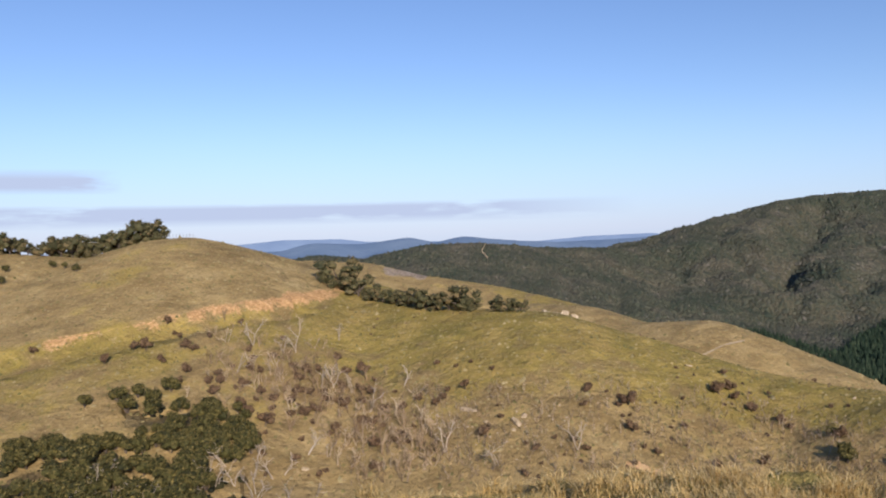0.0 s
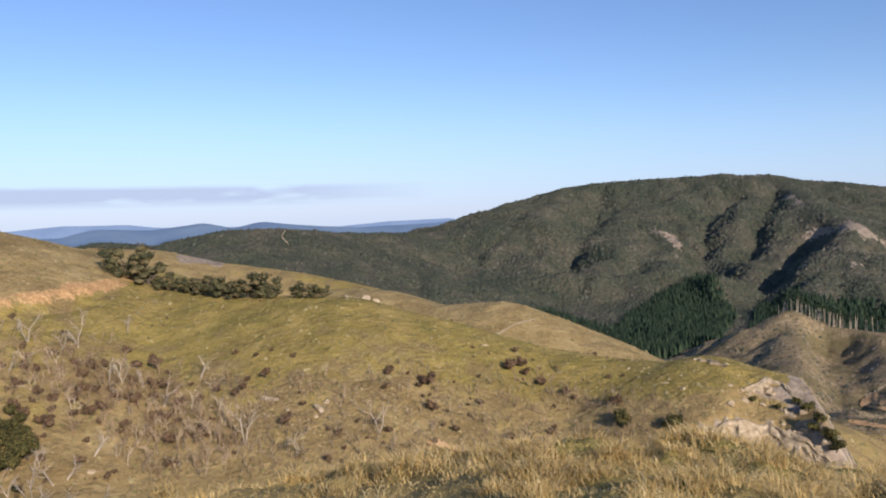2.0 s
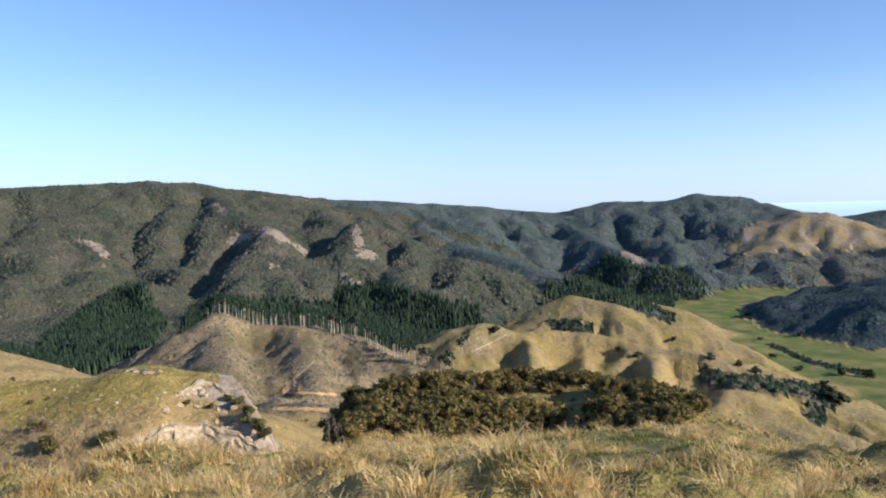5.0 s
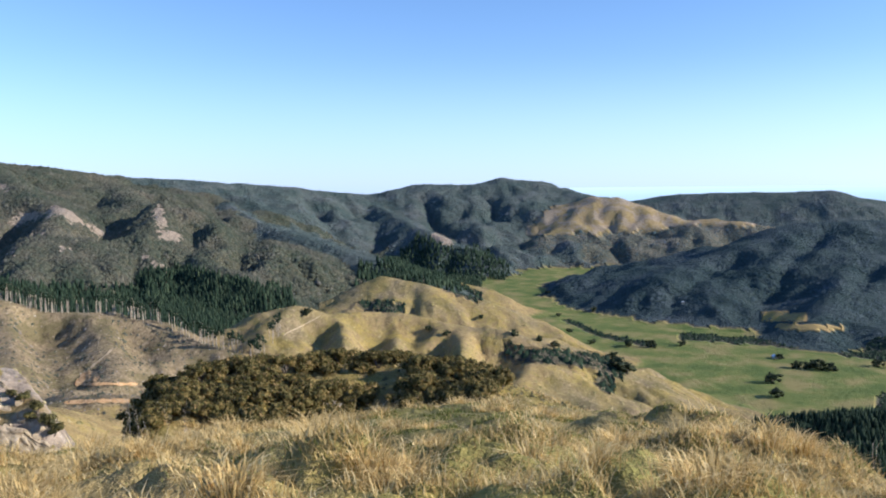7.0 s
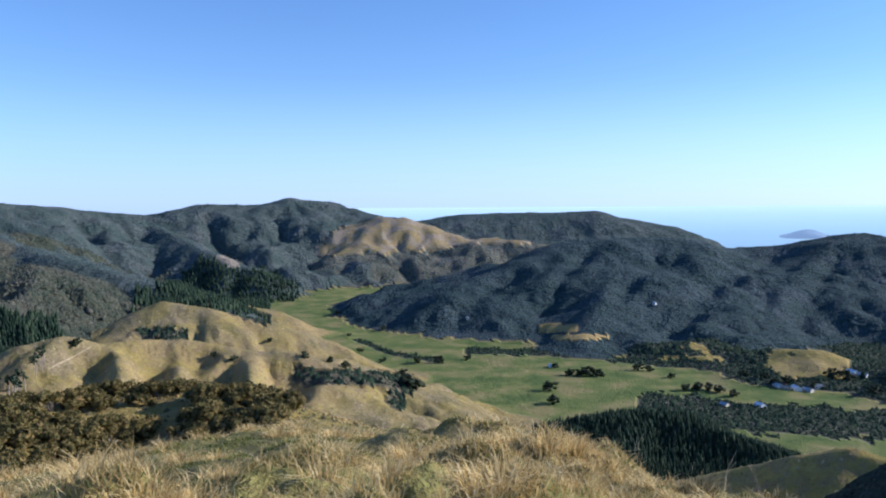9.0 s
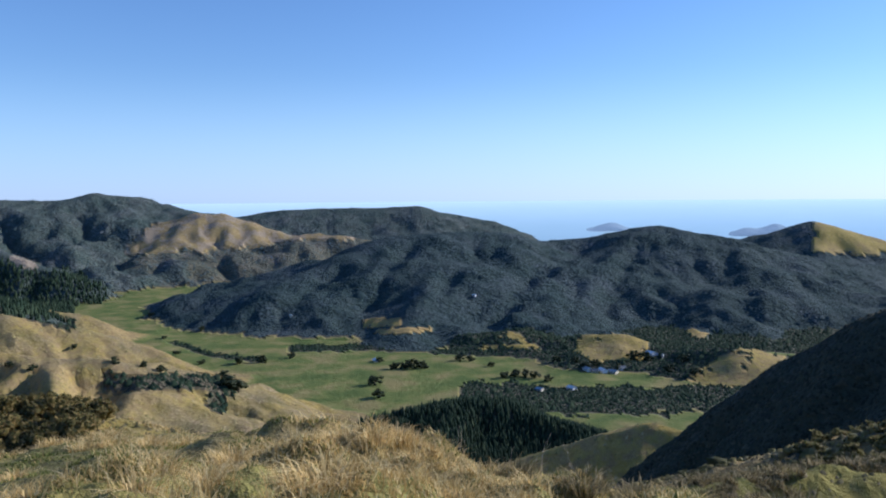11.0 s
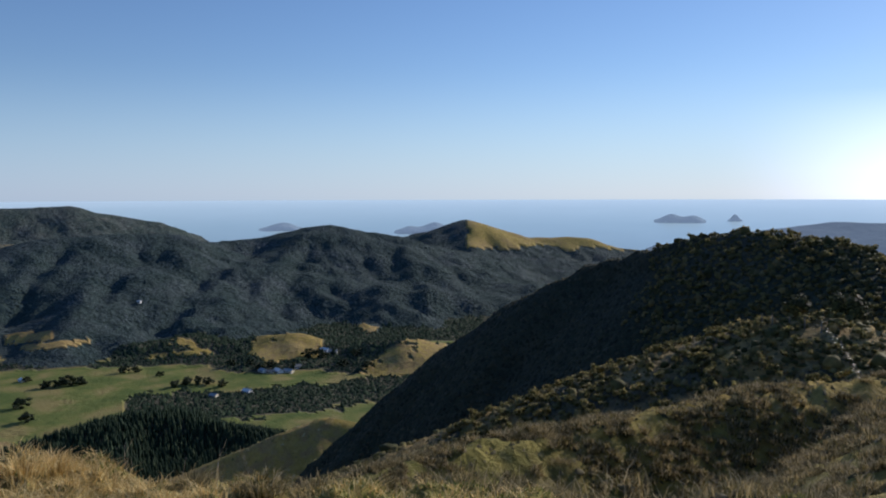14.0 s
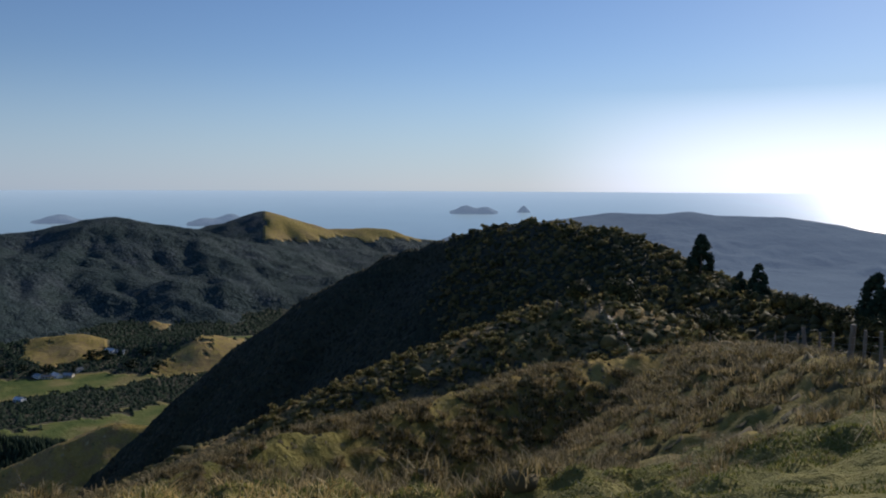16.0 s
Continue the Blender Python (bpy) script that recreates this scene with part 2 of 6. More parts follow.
GRASS = leaf_material("dry_grass", [(0.0, (0.41, 0.28, 0.088)), (0.3, (0.68, 0.485, 0.172)), (0.7, (0.85, 0.645, 0.27)), (1.0, (0.94, 0.79, 0.42))], 0.7, 0.4, 0.36)
GREENGRASS = leaf_material("green_grass", [(0.0, (0.10, 0.125, 0.025)), (0.6, (0.225, 0.24, 0.05)), (1.0, (0.43, 0.375, 0.12))], 0.7, 0.4, 0.4)
# ---- the shape of the land ----
# Places are given from the lookout: bearing in degrees clockwise, distance in metres, elevation angle in degrees.


def polar(az, r, el):
    a = np.radians(az)
    return np.stack([r * np.sin(a), r * np.cos(a), EYE + r * np.tan(np.radians(el))], -1)


_perm = np.random.default_rng(3).random((256, 256)).astype(np.float32)


def vnoise(x, y):
    xi, yi = np.floor(x).astype(np.int64), np.floor(y).astype(np.int64)
    fx, fy = x - xi, y - yi
    fx, fy = fx * fx * (3 - 2 * fx), fy * fy * (3 - 2 * fy)
    g = lambda i, j: _perm[i & 255, j & 255]
    return (g(xi, yi) * (1 - fx) + g(xi + 1, yi) * fx) * (1 - fy) + (g(xi, yi + 1) * (1 - fx) + g(xi + 1, yi + 1) * fx) * fy * 1.0


def fbm(x, y, scale, octaves=4, seed=0.0):
    """Fractal noise about 0, within -1 to 1, with hills of that size in metres."""
    out, amp, tot = 0.0, 1.0, 0.0
    for k in range(octaves):
        s = 2.03 ** k / scale
        out = out + amp * (vnoise(x * s + 17.3 * k + seed, y * s - 9.1 * k + 2 * seed) * 2 - 1)
        tot += amp
        amp *= 0.52
    return out / tot


# zone: name of the piece of land, slopes of the near and far side, roundness of the crest, roughness, crest points.
RIDGES = [
    ("spur_hill", 0.36, 0.45, 6, 0.25, [(-9, 225, -3.7), (-5.6, 205, -4.5), (0.5, 185, -5.5), (7, 172, -5.85), (12, 168, -7.3), (17.4, 163, -8.9),
                                       (20, 161, -9.6), (25.6, 156, -10.5), (29.5, 152, -10.75), (32.5, 149, -10.3), (36, 146, -11.1), (38, 142, -12), (39.6, 136, -13.6), (40.6, 130, -16)]),
    ("rock_bluff", 2.2, 0.5, 0.6, 0.1, [(30.6, 124, -16.2), (31.6, 126, -15.0), (33, 129, -14.5), (34.5, 131, -14.3), (36.2, 132, -14.7), (37.6, 131, -15.0), (38.8, 130, -15.5), (39.8, 128, -16.4)]),
    ("rock_bluff", 1.2, 0.5, 0.8, 0.1, [(35.0, 140, -12.2), (36.2, 142, -11.6), (37.4, 141, -11.9), (38.3, 139, -12.6)]),
    ("track_hill", 0.33, 0.4, 6, 0.25, [(-48, 275, -0.9), (-29, 255, -0.75), (-26, 250, -1.0), (-22.6, 245, -1.3), (-19.5, 240, 0.0), (-17.9, 238, 0.13),
                                       (-16, 236, -0.4), (-13.8, 235, -1.2), (-11.5, 232, -2.1), (-9.1, 230, -3.0), (-7.6, 226, -3.85)]),
    ("scarp_hill", 0.30, 0.4, 8, 0.3, [(-14, 380, -2.3), (-9.5, 390, -1.75), (-6.5, 395, -1.95), (-4, 390, -2.6), (-1, 380, -3.2), (3, 370, -3.9), (6, 360, -4.6)]),
    ("tan_hill", 0.40, 0.45, 8, 0.25, [(7, 335, -5.3), (9.8, 320, -5.5), (13.3, 300, -6.65), (18.2, 290, -6.5), (20.7, 285, -7.7), (24.5, 270, -9.4),
                                      (26.8, 260, -10.75), (29, 255, -11.2), (33, 250, -13)]),
    ("bush_range", 0.30, 0.3, 20, 0.5, [(-30, 1500, -2.6), (-14, 1500, -2.2), (-9.5, 1480, -1.5), (-5.5, 1450, -2.0), (-3.5, 1420, -1.4), (-1, 1400, -0.9), (2.7, 1400, -0.9),
                                       (6.3, 1450, -1.2), (10.7, 1550, -1.55), (13.8, 1700, -1.5), (17, 1800, -1.0)]),
    ("blue_range", 0.3, 0.3, 40, 0.3, [(-30, 3000, -1.2), (-14, 3000, -1.1), (-11.4, 3000, -1.1), (-9.1, 3000, -0.6), (-5.9, 3000, -0.76), (-2.6, 3000, -0.38), (-0.6, 3000, -0.74),
                                      (1.5, 3000, -0.4), (4.7, 3000, -0.72), (8, 3000, -0.95), (13, 3000, -0.8), (16, 3000, -0.6)]),
    ("far_range", 0.3, 0.3, 60, 0.3, [(-60, 4300, -1.0), (-30, 4300, -0.9), (-20, 4300, -0.8), (-14.9, 4300, -0.61), (-11.4, 4300, -0.33), (-7.5, 4300, -0.36), (-5.5, 4300, -0.6), (0, 4300, -0.7),
                                     (5.5, 4300, -0.95), (10.3, 4300, -0.58), (14.6, 4300, -0.47), (18, 4300, -0.8)]),
    ("bush_mountain", 0.30, 0.9, 18, 0.75, [(14, 2060, -0.95), (15.3, 2050, -0.55), (18.9, 2030, -0.22), (19.9, 1940, 0.58), (23, 1950, 1.46), (26.1, 2000, 1.76), (28.8, 2050, 1.93),
                                           (31.8, 2100, 2.02), (33.5, 2120, 2.1), (34.7, 2150, 1.84), (36.5, 2180, 1.92), (38.4, 2250, 1.48), (41.8, 2350, 1.1), (45.1, 2500, 0.65)]),
    ("bush_mountain", 0.32, 0.4, 12, 0.6, [(32, 2080, 1.8), (30.3, 1750, -1.5), (28.3, 1450, -4.4), (26, 1250, -7)]),
    ("bush_mountain", 0.42, 0.5, 14, 0.4, [(32, 1500, -4.2), (30.5, 1300, -5.6), (29, 1150, -7.3), (27.5, 1050, -9.3)]),
    ("bush_mountain", 0.40, 0.45, 12, 0.6, [(37.5, 2120, 1.5), (40.2, 1640, -0.9), (41.4, 1520, -1.55), (40.6, 1380, -3.6), (38, 1150, -6.8)]),
    ("bush_mountain", 0.40, 0.5, 10, 0.6, [(44.5, 2300, 0.3), (46.6, 1750, -1.3), (47.7, 1560, -1.15), (48.6, 1450, -2.9), (50.5, 1300, -4.7), (54, 1150, -7)]),
    ("far_bush_hills", 0.32, 0.3, 25, 0.7, [(45.1, 2500, 0.65), (50.7, 2700, 0.24), (55.1, 2850, -0.04), (58.3, 2950, -0.45), (61.9, 3050, -0.82), (65.6, 3100, -0.1), (69.2, 3150, -0.18),
                                           (71.6, 3180, 0.31), (73.6, 3180, 0.03), (75.5, 3150, -0.44), (77.4, 3000, -1.1)]),
    ("far_bush_hills", 0.35, 0.4, 15, 0.6, [(51, 2600, -0.6), (54, 1950, -2.6), (58.5, 1650, -4.2), (62, 1500, -5.4)]),
    ("far_bush_hills", 0.55, 0.6, 12, 0.5, [(62, 2950, -1.3), (65.5, 2350, -3.2), (67.3, 2200, -4.0), (69.3, 2120, -5.0), (70.6, 2080, -6.2)]),
    ("far_bush_hills", 0.35, 0.4, 20, 0.6, [(71.8, 3050, -0.9), (73, 2850, -3.0), (76, 2750, -3.8), (82, 2620, -4.4), (87, 2560, -4.6)]),
    ("rock_face", 0.42, 0.4, 8, 0.55, [(76.2, 2850, -2.0), (77.5, 2820, -1.0), (79.2, 2800, -1.02), (80.4, 2760, -1.6), (82.5, 2700, -2.3), (84.5, 2650, -2.75), (86, 2650, -2.7), (88, 2640, -2.85), (90, 2640, -3.3)]),
    ("rock_face", 0.42, 0.4, 8, 0.5, [(77.6, 2800, -1.2), (76.5, 2620, -2.6), (74.5, 2500, -3.8)]),
    ("mesa_hill", 0.35, 0.4, 20, 0.5, [(78, 3500, -1.7), (81, 3500, -1.32), (83.8, 3500, -0.95), (87.1, 3500, -0.88), (91.1, 3500, -0.86), (93.1, 3500, -0.75), (95, 3500, -1.28), (98.4, 3500, -1.87),
                                      (99.6, 3500, -2.6), (100.7, 3500, -3.7)]),
    ("dark_hills", 0.28, 0.5, 20, 0.6, [(78.5, 1560, -9.2), (82.2, 1650, -6.7), (85.4, 1720, -5.6), (88.7, 1800, -4.0), (91.5, 1880, -2.9), (95, 1900, -2.68), (98.5, 1950, -2.65),
                                       (100.3, 2000, -3.2), (102.5, 2050, -3.45), (106, 2080, -3.0), (108.5, 2100, -2.36), (110.3, 2100, -2.15), (112.5, 2120, -2.75), (115.7, 2200, -3.4), (119, 2300, -4.1), (124, 2350, -4.6), (131, 2400, -5.0)]),
    ("dark_hills", 0.33, 0.36, 12, 0.5, [(94.5, 1860, -3.2), (94, 1500, -6.9), (92.2, 1320, -9.6)]),
    ("dark_hills", 0.33, 0.36, 12, 0.5, [(89.5, 1800, -4.3), (87.6, 1560, -7.0), (85.5, 1420, -9.4)]),
    ("dark_hills", 0.33, 0.36, 12, 0.5, [(99, 1930, -3.2), (99.5, 1600, -6.3), (99, 1380, -9.7)]),
    ("dark_hills", 0.33, 0.36, 12, 0.5, [(109.5, 2080, -2.5), (106, 1750, -5.2), (104.3, 1450, -9.0)]),
    ("dark_hills", 0.33, 0.36, 12, 0.5, [(112.5, 2100, -3.2), (112.5, 1750, -6.0), (113, 1450, -9.4), (113, 1330, -10.6)]),
    ("foothill", 0.24, 0.3, 14, 0.3, [(97, 1330, -10.4), (98.6, 1310, -9.9), (100.4, 1300, -9.75), (102.2, 1290, -10.4)]),
    ("foothill", 0.22, 0.3, 14, 0.3, [(104, 1290, -10.6), (105.6, 1270, -9.95), (107.6, 1250, -9.9), (109.6, 1240, -10.5)]),
    ("foothill", 0.22, 0.3, 14, 0.3, [(111.6, 1230, -11.0), (113.4, 1200, -10.5), (116, 1180, -10.5), (118.5, 1160, -11.1)]),
    ("cone_hill", 0.36, 0.36, 10, 0.35, [(115.5, 2600, -3.5), (118.2, 2650, -2.5), (120, 2700, -1.84), (121.9, 2720, -2.45), (124.3, 2750, -3.2), (126.7, 2780, -3.1), (128.7, 2800, -3.15), (130.3, 2800, -3.75), (135, 2800, -4.3)]),
    ("cone_hill", 0.36, 0.36, 8, 0.35, [(120, 2700, -1.84), (120.2, 2500, -3.4), (121, 2300, -4.6)]),
    ("headland", 0.16, 0.3, 20, 0.4, [(138, 3600, -3.2), (140.7, 3500, -2.5), (144.6, 3450, -1.9), (148.8, 3400, -1.98), (149.9, 3400, -1.74), (151.4, 3400, -2.0), (156, 3300, -2.02),
                                     (157.7, 3250, -2.6), (160.7, 3200, -3.25), (162, 3150, -3.75), (166, 3100, -5)]),
    ("clearcut_hill", 0.45, 0.7, 8, 0.4, [(35.5, 850, -9.5), (36.5, 820, -8.5), (37.9, 800, -7.15), (40.3, 790, -8.05), (43.2, 780, -8.25), (46.1, 760, -9.05), (48.8, 730, -10.4), (51.5, 700, -11.4), (54, 680, -12.3)]),
    ("clearcut_hill", 0.45, 0.45, 5, 0.4, [(37.9, 800, -7.3), (38.4, 640, -11.6)]),
    ("clearcut_hill", 0.45, 0.45, 5, 0.4, [(43.5, 780, -8.4), (44.6, 630, -12.6)]),
    ("clearcut_hill", 0.22, 0.3, 6, 0.3, [(39, 570, -14.4), (42, 560, -13.8), (44.6, 545, -13.8), (49, 520, -14.5)]),
    ("pasture_hill", 0.38, 0.4, 7, 0.4, [(55.3, 760, -10.2), (56.4, 780, -8.55), (58.9, 790, -9.3), (61.4, 800, -9.15), (64.6, 800, -9.4), (68.4, 790, -10.3), (71.6, 780, -10.6), (74.8, 780, -11.5), (78.8, 790, -13.9), (84.2, 800, -15.6)]),
    ("pasture_hill", 0.45, 0.5, 4, 0.3, [(59.5, 790, -9.4), (60.2, 690, -11.4), (59, 600, -14)]),
    ("pasture_hill", 0.45, 0.5, 4, 0.3, [(63.6, 800, -9.5), (64.3, 700, -11.5), (63, 620, -13.6)]),
    ("pasture_hill", 0.45, 0.5, 4, 0.3, [(68.4, 790, -10.4), (68.6, 700, -12.0), (67.5, 640, -14)]),
    ("pasture_hill", 0.40, 0.45, 5, 0.3, [(71.3, 690, -13.6), (72.6, 700, -12.9), (74.7, 705, -13.0), (78.8, 760, -13.9)]),
    ("pasture_hill", 0.42, 0.5, 6, 0.4, [(60.5, 1200, -7.8), (62.9, 1150, -6.6), (65.8, 1130, -7.3), (69.3, 1120, -8.2), (72, 1120, -9.2), (75.5, 1120, -10.8)]),
    ("pasture_hill", 0.35, 0.45, 8, 0.4, [(66.5, 1560, -6.6), (69, 1500, -7.4), (70.8, 1450, -8.6)]),
    ("pine_hill", 0.40, 0.4, 10, 0.3, [(79, 800, -17.2), (84, 780, -16.9), (88, 765, -16.4), (92.3, 760, -15.7), (95.1, 770, -15.1), (98.2, 780, -15.0), (100.8, 760, -15.6), (103.8, 730, -16.4), (106.2, 700, -17.2)]),
    ("lit_spur", 0.78, 0.5, 5, 0.25, [(99, 525, -20), (102, 515, -18.4), (104.5, 505, -17.5), (107, 500, -16.65), (109.9, 500, -15.8), (112.4, 495, -16.3), (115, 490, -17)]),
    ("shady_hill", 0.85, 1.4, 11, 0.2, [(110.8, 455, -19.6), (112.6, 440, -17.3), (114.9, 410, -15.2), (117.3, 380, -13.1), (121, 345, -10.5), (125.3, 315, -7.2), (129.3, 300, -4.9), (133.2, 290, -3.6), (136.5, 278, -2.8),
                                      (139.5, 265, -2.75), (142, 252, -2.9), (144.6, 235, -3.05), (147.3, 215, -4.1), (149.3, 195, -5.4), (152.6, 172, -6.6), (155.9, 145, -7.8), (160, 118, -8.7), (163, 105, -10), (172, 90, -12)]),
    ("scrub_spur", 0.42, 0.5, 5, 0.2, [(118, 70, -23), (123.6, 75, -19), (129.3, 80, -15), (135.5, 84, -11.4), (141.6, 86, -8.7), (144.7, 86, -8.2), (148.6, 82, -9.4), (151.3, 76, -10.6), (154, 72, -11)]),
    ("scrub_knoll", 0.32, 0.5, 3, 0.15, [(45, 46, -18.6), (47.6, 50, -15.8), (50.5, 56, -13.6), (56, 62, -12.8), (63, 62, -13.0), (68, 57, -13.8), (72, 50, -15.4)]),
    ("tussock_bench", 0.7, 0.7, 2, 0.1, [(109, 35, -22.5), (112.3, 38, -20.2), (119, 42, -18.4), (126.8, 47, -16.8), (135, 53, -14.8), (141.6, 58, -12.9), (147.8, 62, -11.7), (150.5, 64, -11.0), (156, 46, -10.9), (162.3, 29, -11.3), (172, 20, -11.5)]),
]
# where the spur breaks off in bluffs: bearing and distance of the edge, and the drop
BREAKS = [(np.array([(29.6, 123), (31.6, 126), (33, 129), (34.5, 131), (36.2, 132), (37.6, 131), (38.8, 130), (42.5, 126)]), 6.0),
          (np.array([(33.6, 139), (36.2, 142), (37.4, 141), (40, 138)]), 2.2)]
# named ravines: depth, width, line of bearing and distance
RAVINES = [
    (60, 48, [(34.4, 1980), (32.6, 1750), (32.3, 1520), (33.3, 1340)]), (50, 42, [(29.9, 1330), (28.3, 1180), (26.6, 1080)]), (85, 62, [(39.0, 1620), (36.6, 1360), (34.6, 1120)]),
    (62, 48, [(46.3, 1730), (44.9, 1600), (43.4, 1440)]), (60, 50, [(49.9, 1480), (48.7, 1270), (48.2, 1120)]), (52, 48, [(53.8, 1650), (52.5, 1280)]), (40, 50, [(25.5, 1900), (24, 1600), (22.5, 1350)]), (45, 40, [(36.8, 2000), (36.0, 1750), (35.5, 1550)]),
    (20, 34, [(102.6, 1900), (101.2, 1600), (98.6, 1380)]), (16, 30, [(97.6, 1780), (95.2, 1520)]), (24, 36, [(92.5, 1780), (89.3, 1500)]), (18, 32, [(109, 1950), (107.3, 1680), (106.4, 1420)]), (22, 38, [(87.4, 1700), (83.5, 1500)]), (16, 30, [(105, 1980), (102.6, 1700)]),
    (70, 70, [(58, 2700), (60.5, 2200), (63.5, 1900)]), (60, 60, [(66, 2900), (67.5, 2500), (70, 2300)]), (60, 60, [(70.5, 2950), (71, 2700)]), (50, 55, [(52, 2500), (55.5, 2150), (58, 1950)]),
    (46, 22, [(62.6, 775), (61.2, 640)]), (44, 20, [(64.9, 770), (64, 650)]), (34, 17, [(66.6, 730), (65.8, 640)]), (40, 24, [(71.2, 730), (70.4, 620)]), (60, 21, [(40.3, 760), (40.9, 620)]), (40, 22, [(46.3, 730), (47, 620)]), (30, 18, [(58.4, 760), (57.6, 640)])]
# the brow of the lookout itself: bearing, distance, elevation
BROW = np.array([(-180, 18, -11), (-100, 15, -16), (-60, 14, -19.5), (-30, 14, -20.8), (-6, 16, -18.6), (10, 18, -18.3), (26, 20, -17.1), (43, 21, -16.9), (52, 22, -16.5), (60, 24, -16.4), (71, 27, -15.4),
                 (80, 24, -16.2), (87, 20, -17.2), (92, 20, -18.3), (98, 19, -20.2), (104, 19, -20.6), (110, 20, -21.3), (117, 20, -21.7), (125, 21, -21.8), (137, 23, -21.9), (146, 26, -19.2), (153, 25, -16.6), (162, 24, -13.2), (172, 20, -11.5), (180, 18, -11)])


def sea_el(r):
    return -4.9 + 4.45 * np.clip((r - 3000) / 1950, 0, 1) ** 0.72


CARVED = []


def hummock(x, y):
    """Tussock hummocks: round tops with sharp creases between them."""
    return np.abs(fbm(x, y, 1.7, 3)) * 1.1 * np.clip(0.75 + 1.1 * fbm(x, y, 9, 2, 4), 0.2, 1.4) + 0.2 * fbm(x, y, 6, 2, 9) - 0.24


def land(az, r):
    """Height of the land and the number of the ridge that it belongs to."""
    x, y = r * np.sin(np.radians(az)), r * np.cos(np.radians(az))
    # valley floors
    base = np.interp(az, [-180, 34, 50, 60, 68, 76, 180], [100, 100, 80, 55, 25, 4, 4]) + 2.5 * fbm(x, y, 180, 3) * np.clip(r / 900, 0, 1)
    base = np.where((r > 1300) & (az > 62), np.minimum(base, 6), base)
    sea = EYE + r * np.tan(np.radians(sea_el(r))) - 12
    base = np.where((az > 96) & (r > 2900), sea, base)
    out, zone = base, np.full(x.shape, -1)
    away = np.zeros(x.shape)
    # the lookout
    rc, ec = np.interp(az, BROW[:, 0], BROW[:, 1]), np.interp(az, BROW[:, 0], BROW[:, 2])
    zc = EYE + rc * np.tan(np.radians(ec))
    u = r / rc
    inner = EYE - 1.62 + (zc - EYE + 1.62) * (0.82 * u + 0.18 * u * u)
    outer = zc - 0.42 * (r - rc) - 0.18 * np.maximum(r - rc, 0) ** 2 / (r + 6)
    near = np.where(u < 1, inner, outer)
    near = near + hummock(x, y) * np.clip((r - 3) / 6, 0.1, 1) * np.clip((90 - r) / 40, 0, 1)
    better = near > out
    out, zone = np.where(better, near, out), np.where(better, -2, zone)
    wx = fbm(x, y, 160, 4, 1.7)
    wy = fbm(x, y, 160, 4, 8.2)
    gully = fbm(x, y, 220, 4, 5.5)
    fine = fbm(x, y, 60, 3, 3.1)
    for k, (name, near_s, far_s, w, rough, pts) in enumerate(RIDGES):
        p = polar(*np.array(pts, float).T)
        top = p[:, 2].max()
        reach = (top + 30) / min(near_s, far_s) + 60
        lo, hi = p[:, :2].min(0) - reach, p[:, :2].max(0) + reach
        sel = (x > lo[0]) & (x < hi[0]) & (y > lo[1]) & (y < hi[1])
        if not sel.any():
            continue
        X, Y, Rq = x[sel], y[sel], r[sel]
        best, bd = np.full(X.shape, -1e9), np.full(X.shape, 1e9)
        size = np.interp(np.hypot(*p.mean(0)[:2]), [40, 300, 2000], [0.05, 0.35, 1.6])
        for a, b in zip(p[:-1], p[1:]):
            ab = b[:2] - a[:2]
            t = np.clip(((X - a[0]) * ab[0] + (Y - a[1]) * ab[1]) / (ab @ ab), 0, 1)
            px, py, pz = a[0] + t * ab[0], a[1] + t * ab[1], a[2] + t * (b[2] - a[2])
            d = np.hypot(X - px, Y - py)
            off = np.clip(d / (90 * size), 0, 1)
            dd = np.maximum(d + rough * size * off * (55 * wx[sel] + 35 * fine[sel]), 0)
            s = np.where(Rq < np.hypot(px, py), near_s, far_s) * (1 + rough * 0.55 * gully[sel] * off)
            bd = np.minimum(bd, d / size)
            best = np.maximum(best, pz - s * (np.sqrt(dd * dd + w * w) - w))
        if name in ("spur_hill", "rock_bluff"):
            # the spur breaks off at its end, and below its two bluffs
            A = az[sel]
            best = best - 1.5 * Rq * np.radians(np.maximum(A - np.interp(Rq, [115, 130, 146, 185], [41.2, 40.0, 38.6, 37.8]), 0))
            if name == "spur_hill":
                for line, drop in BREAKS:
                    edge = np.interp(A, line[:, 0], line[:, 1], left=0, right=0)
                    best = best - drop * np.clip((edge - Rq) / 2.5, 0, 1) * np.clip((A - line[0, 0]) / 2.0, 0, 1) * np.clip((line[-1, 0] - A) / 2.0, 0, 1)
        if name == "scrub_knoll":
            best = best - 0.9 * Rq * np.radians(np.maximum(46.8 - az[sel], 0))
        cur = out[sel]
        kk = np.clip(0.012 * Rq, 0.5, 12)
        h = np.clip(0.5 + 0.5 * (best - cur) / kk, 0, 1)
        new_z = cur * (1 - h) + best * h + kk * h * (1 - h) * 0.5
        out[sel] = new_z
        zs = zone[sel]
        zs[best > cur] = k
        zone[sel] = zs
        aw = away[sel]
        away[sel] = np.where(best > cur, bd, np.minimum(aw, bd + 60))
    for depth, w, pts in RAVINES:
        q = polar(np.array(pts, float)[:, 0], np.array(pts, float)[:, 1], 0 * np.array(pts, float)[:, 0])[:, :2]
        d2 = np.full(x.shape, 1e12)
        for a, b in zip(q[:-1], q[1:]):
            ab = b - a
            t = np.clip(((x - a[0]) * ab[0] + (y - a[1]) * ab[1]) / (ab @ ab), 0, 1)
            d2 = np.minimum(d2, (x - a[0] - t * ab[0]) ** 2 + (y - a[1] - t * ab[1]) ** 2)
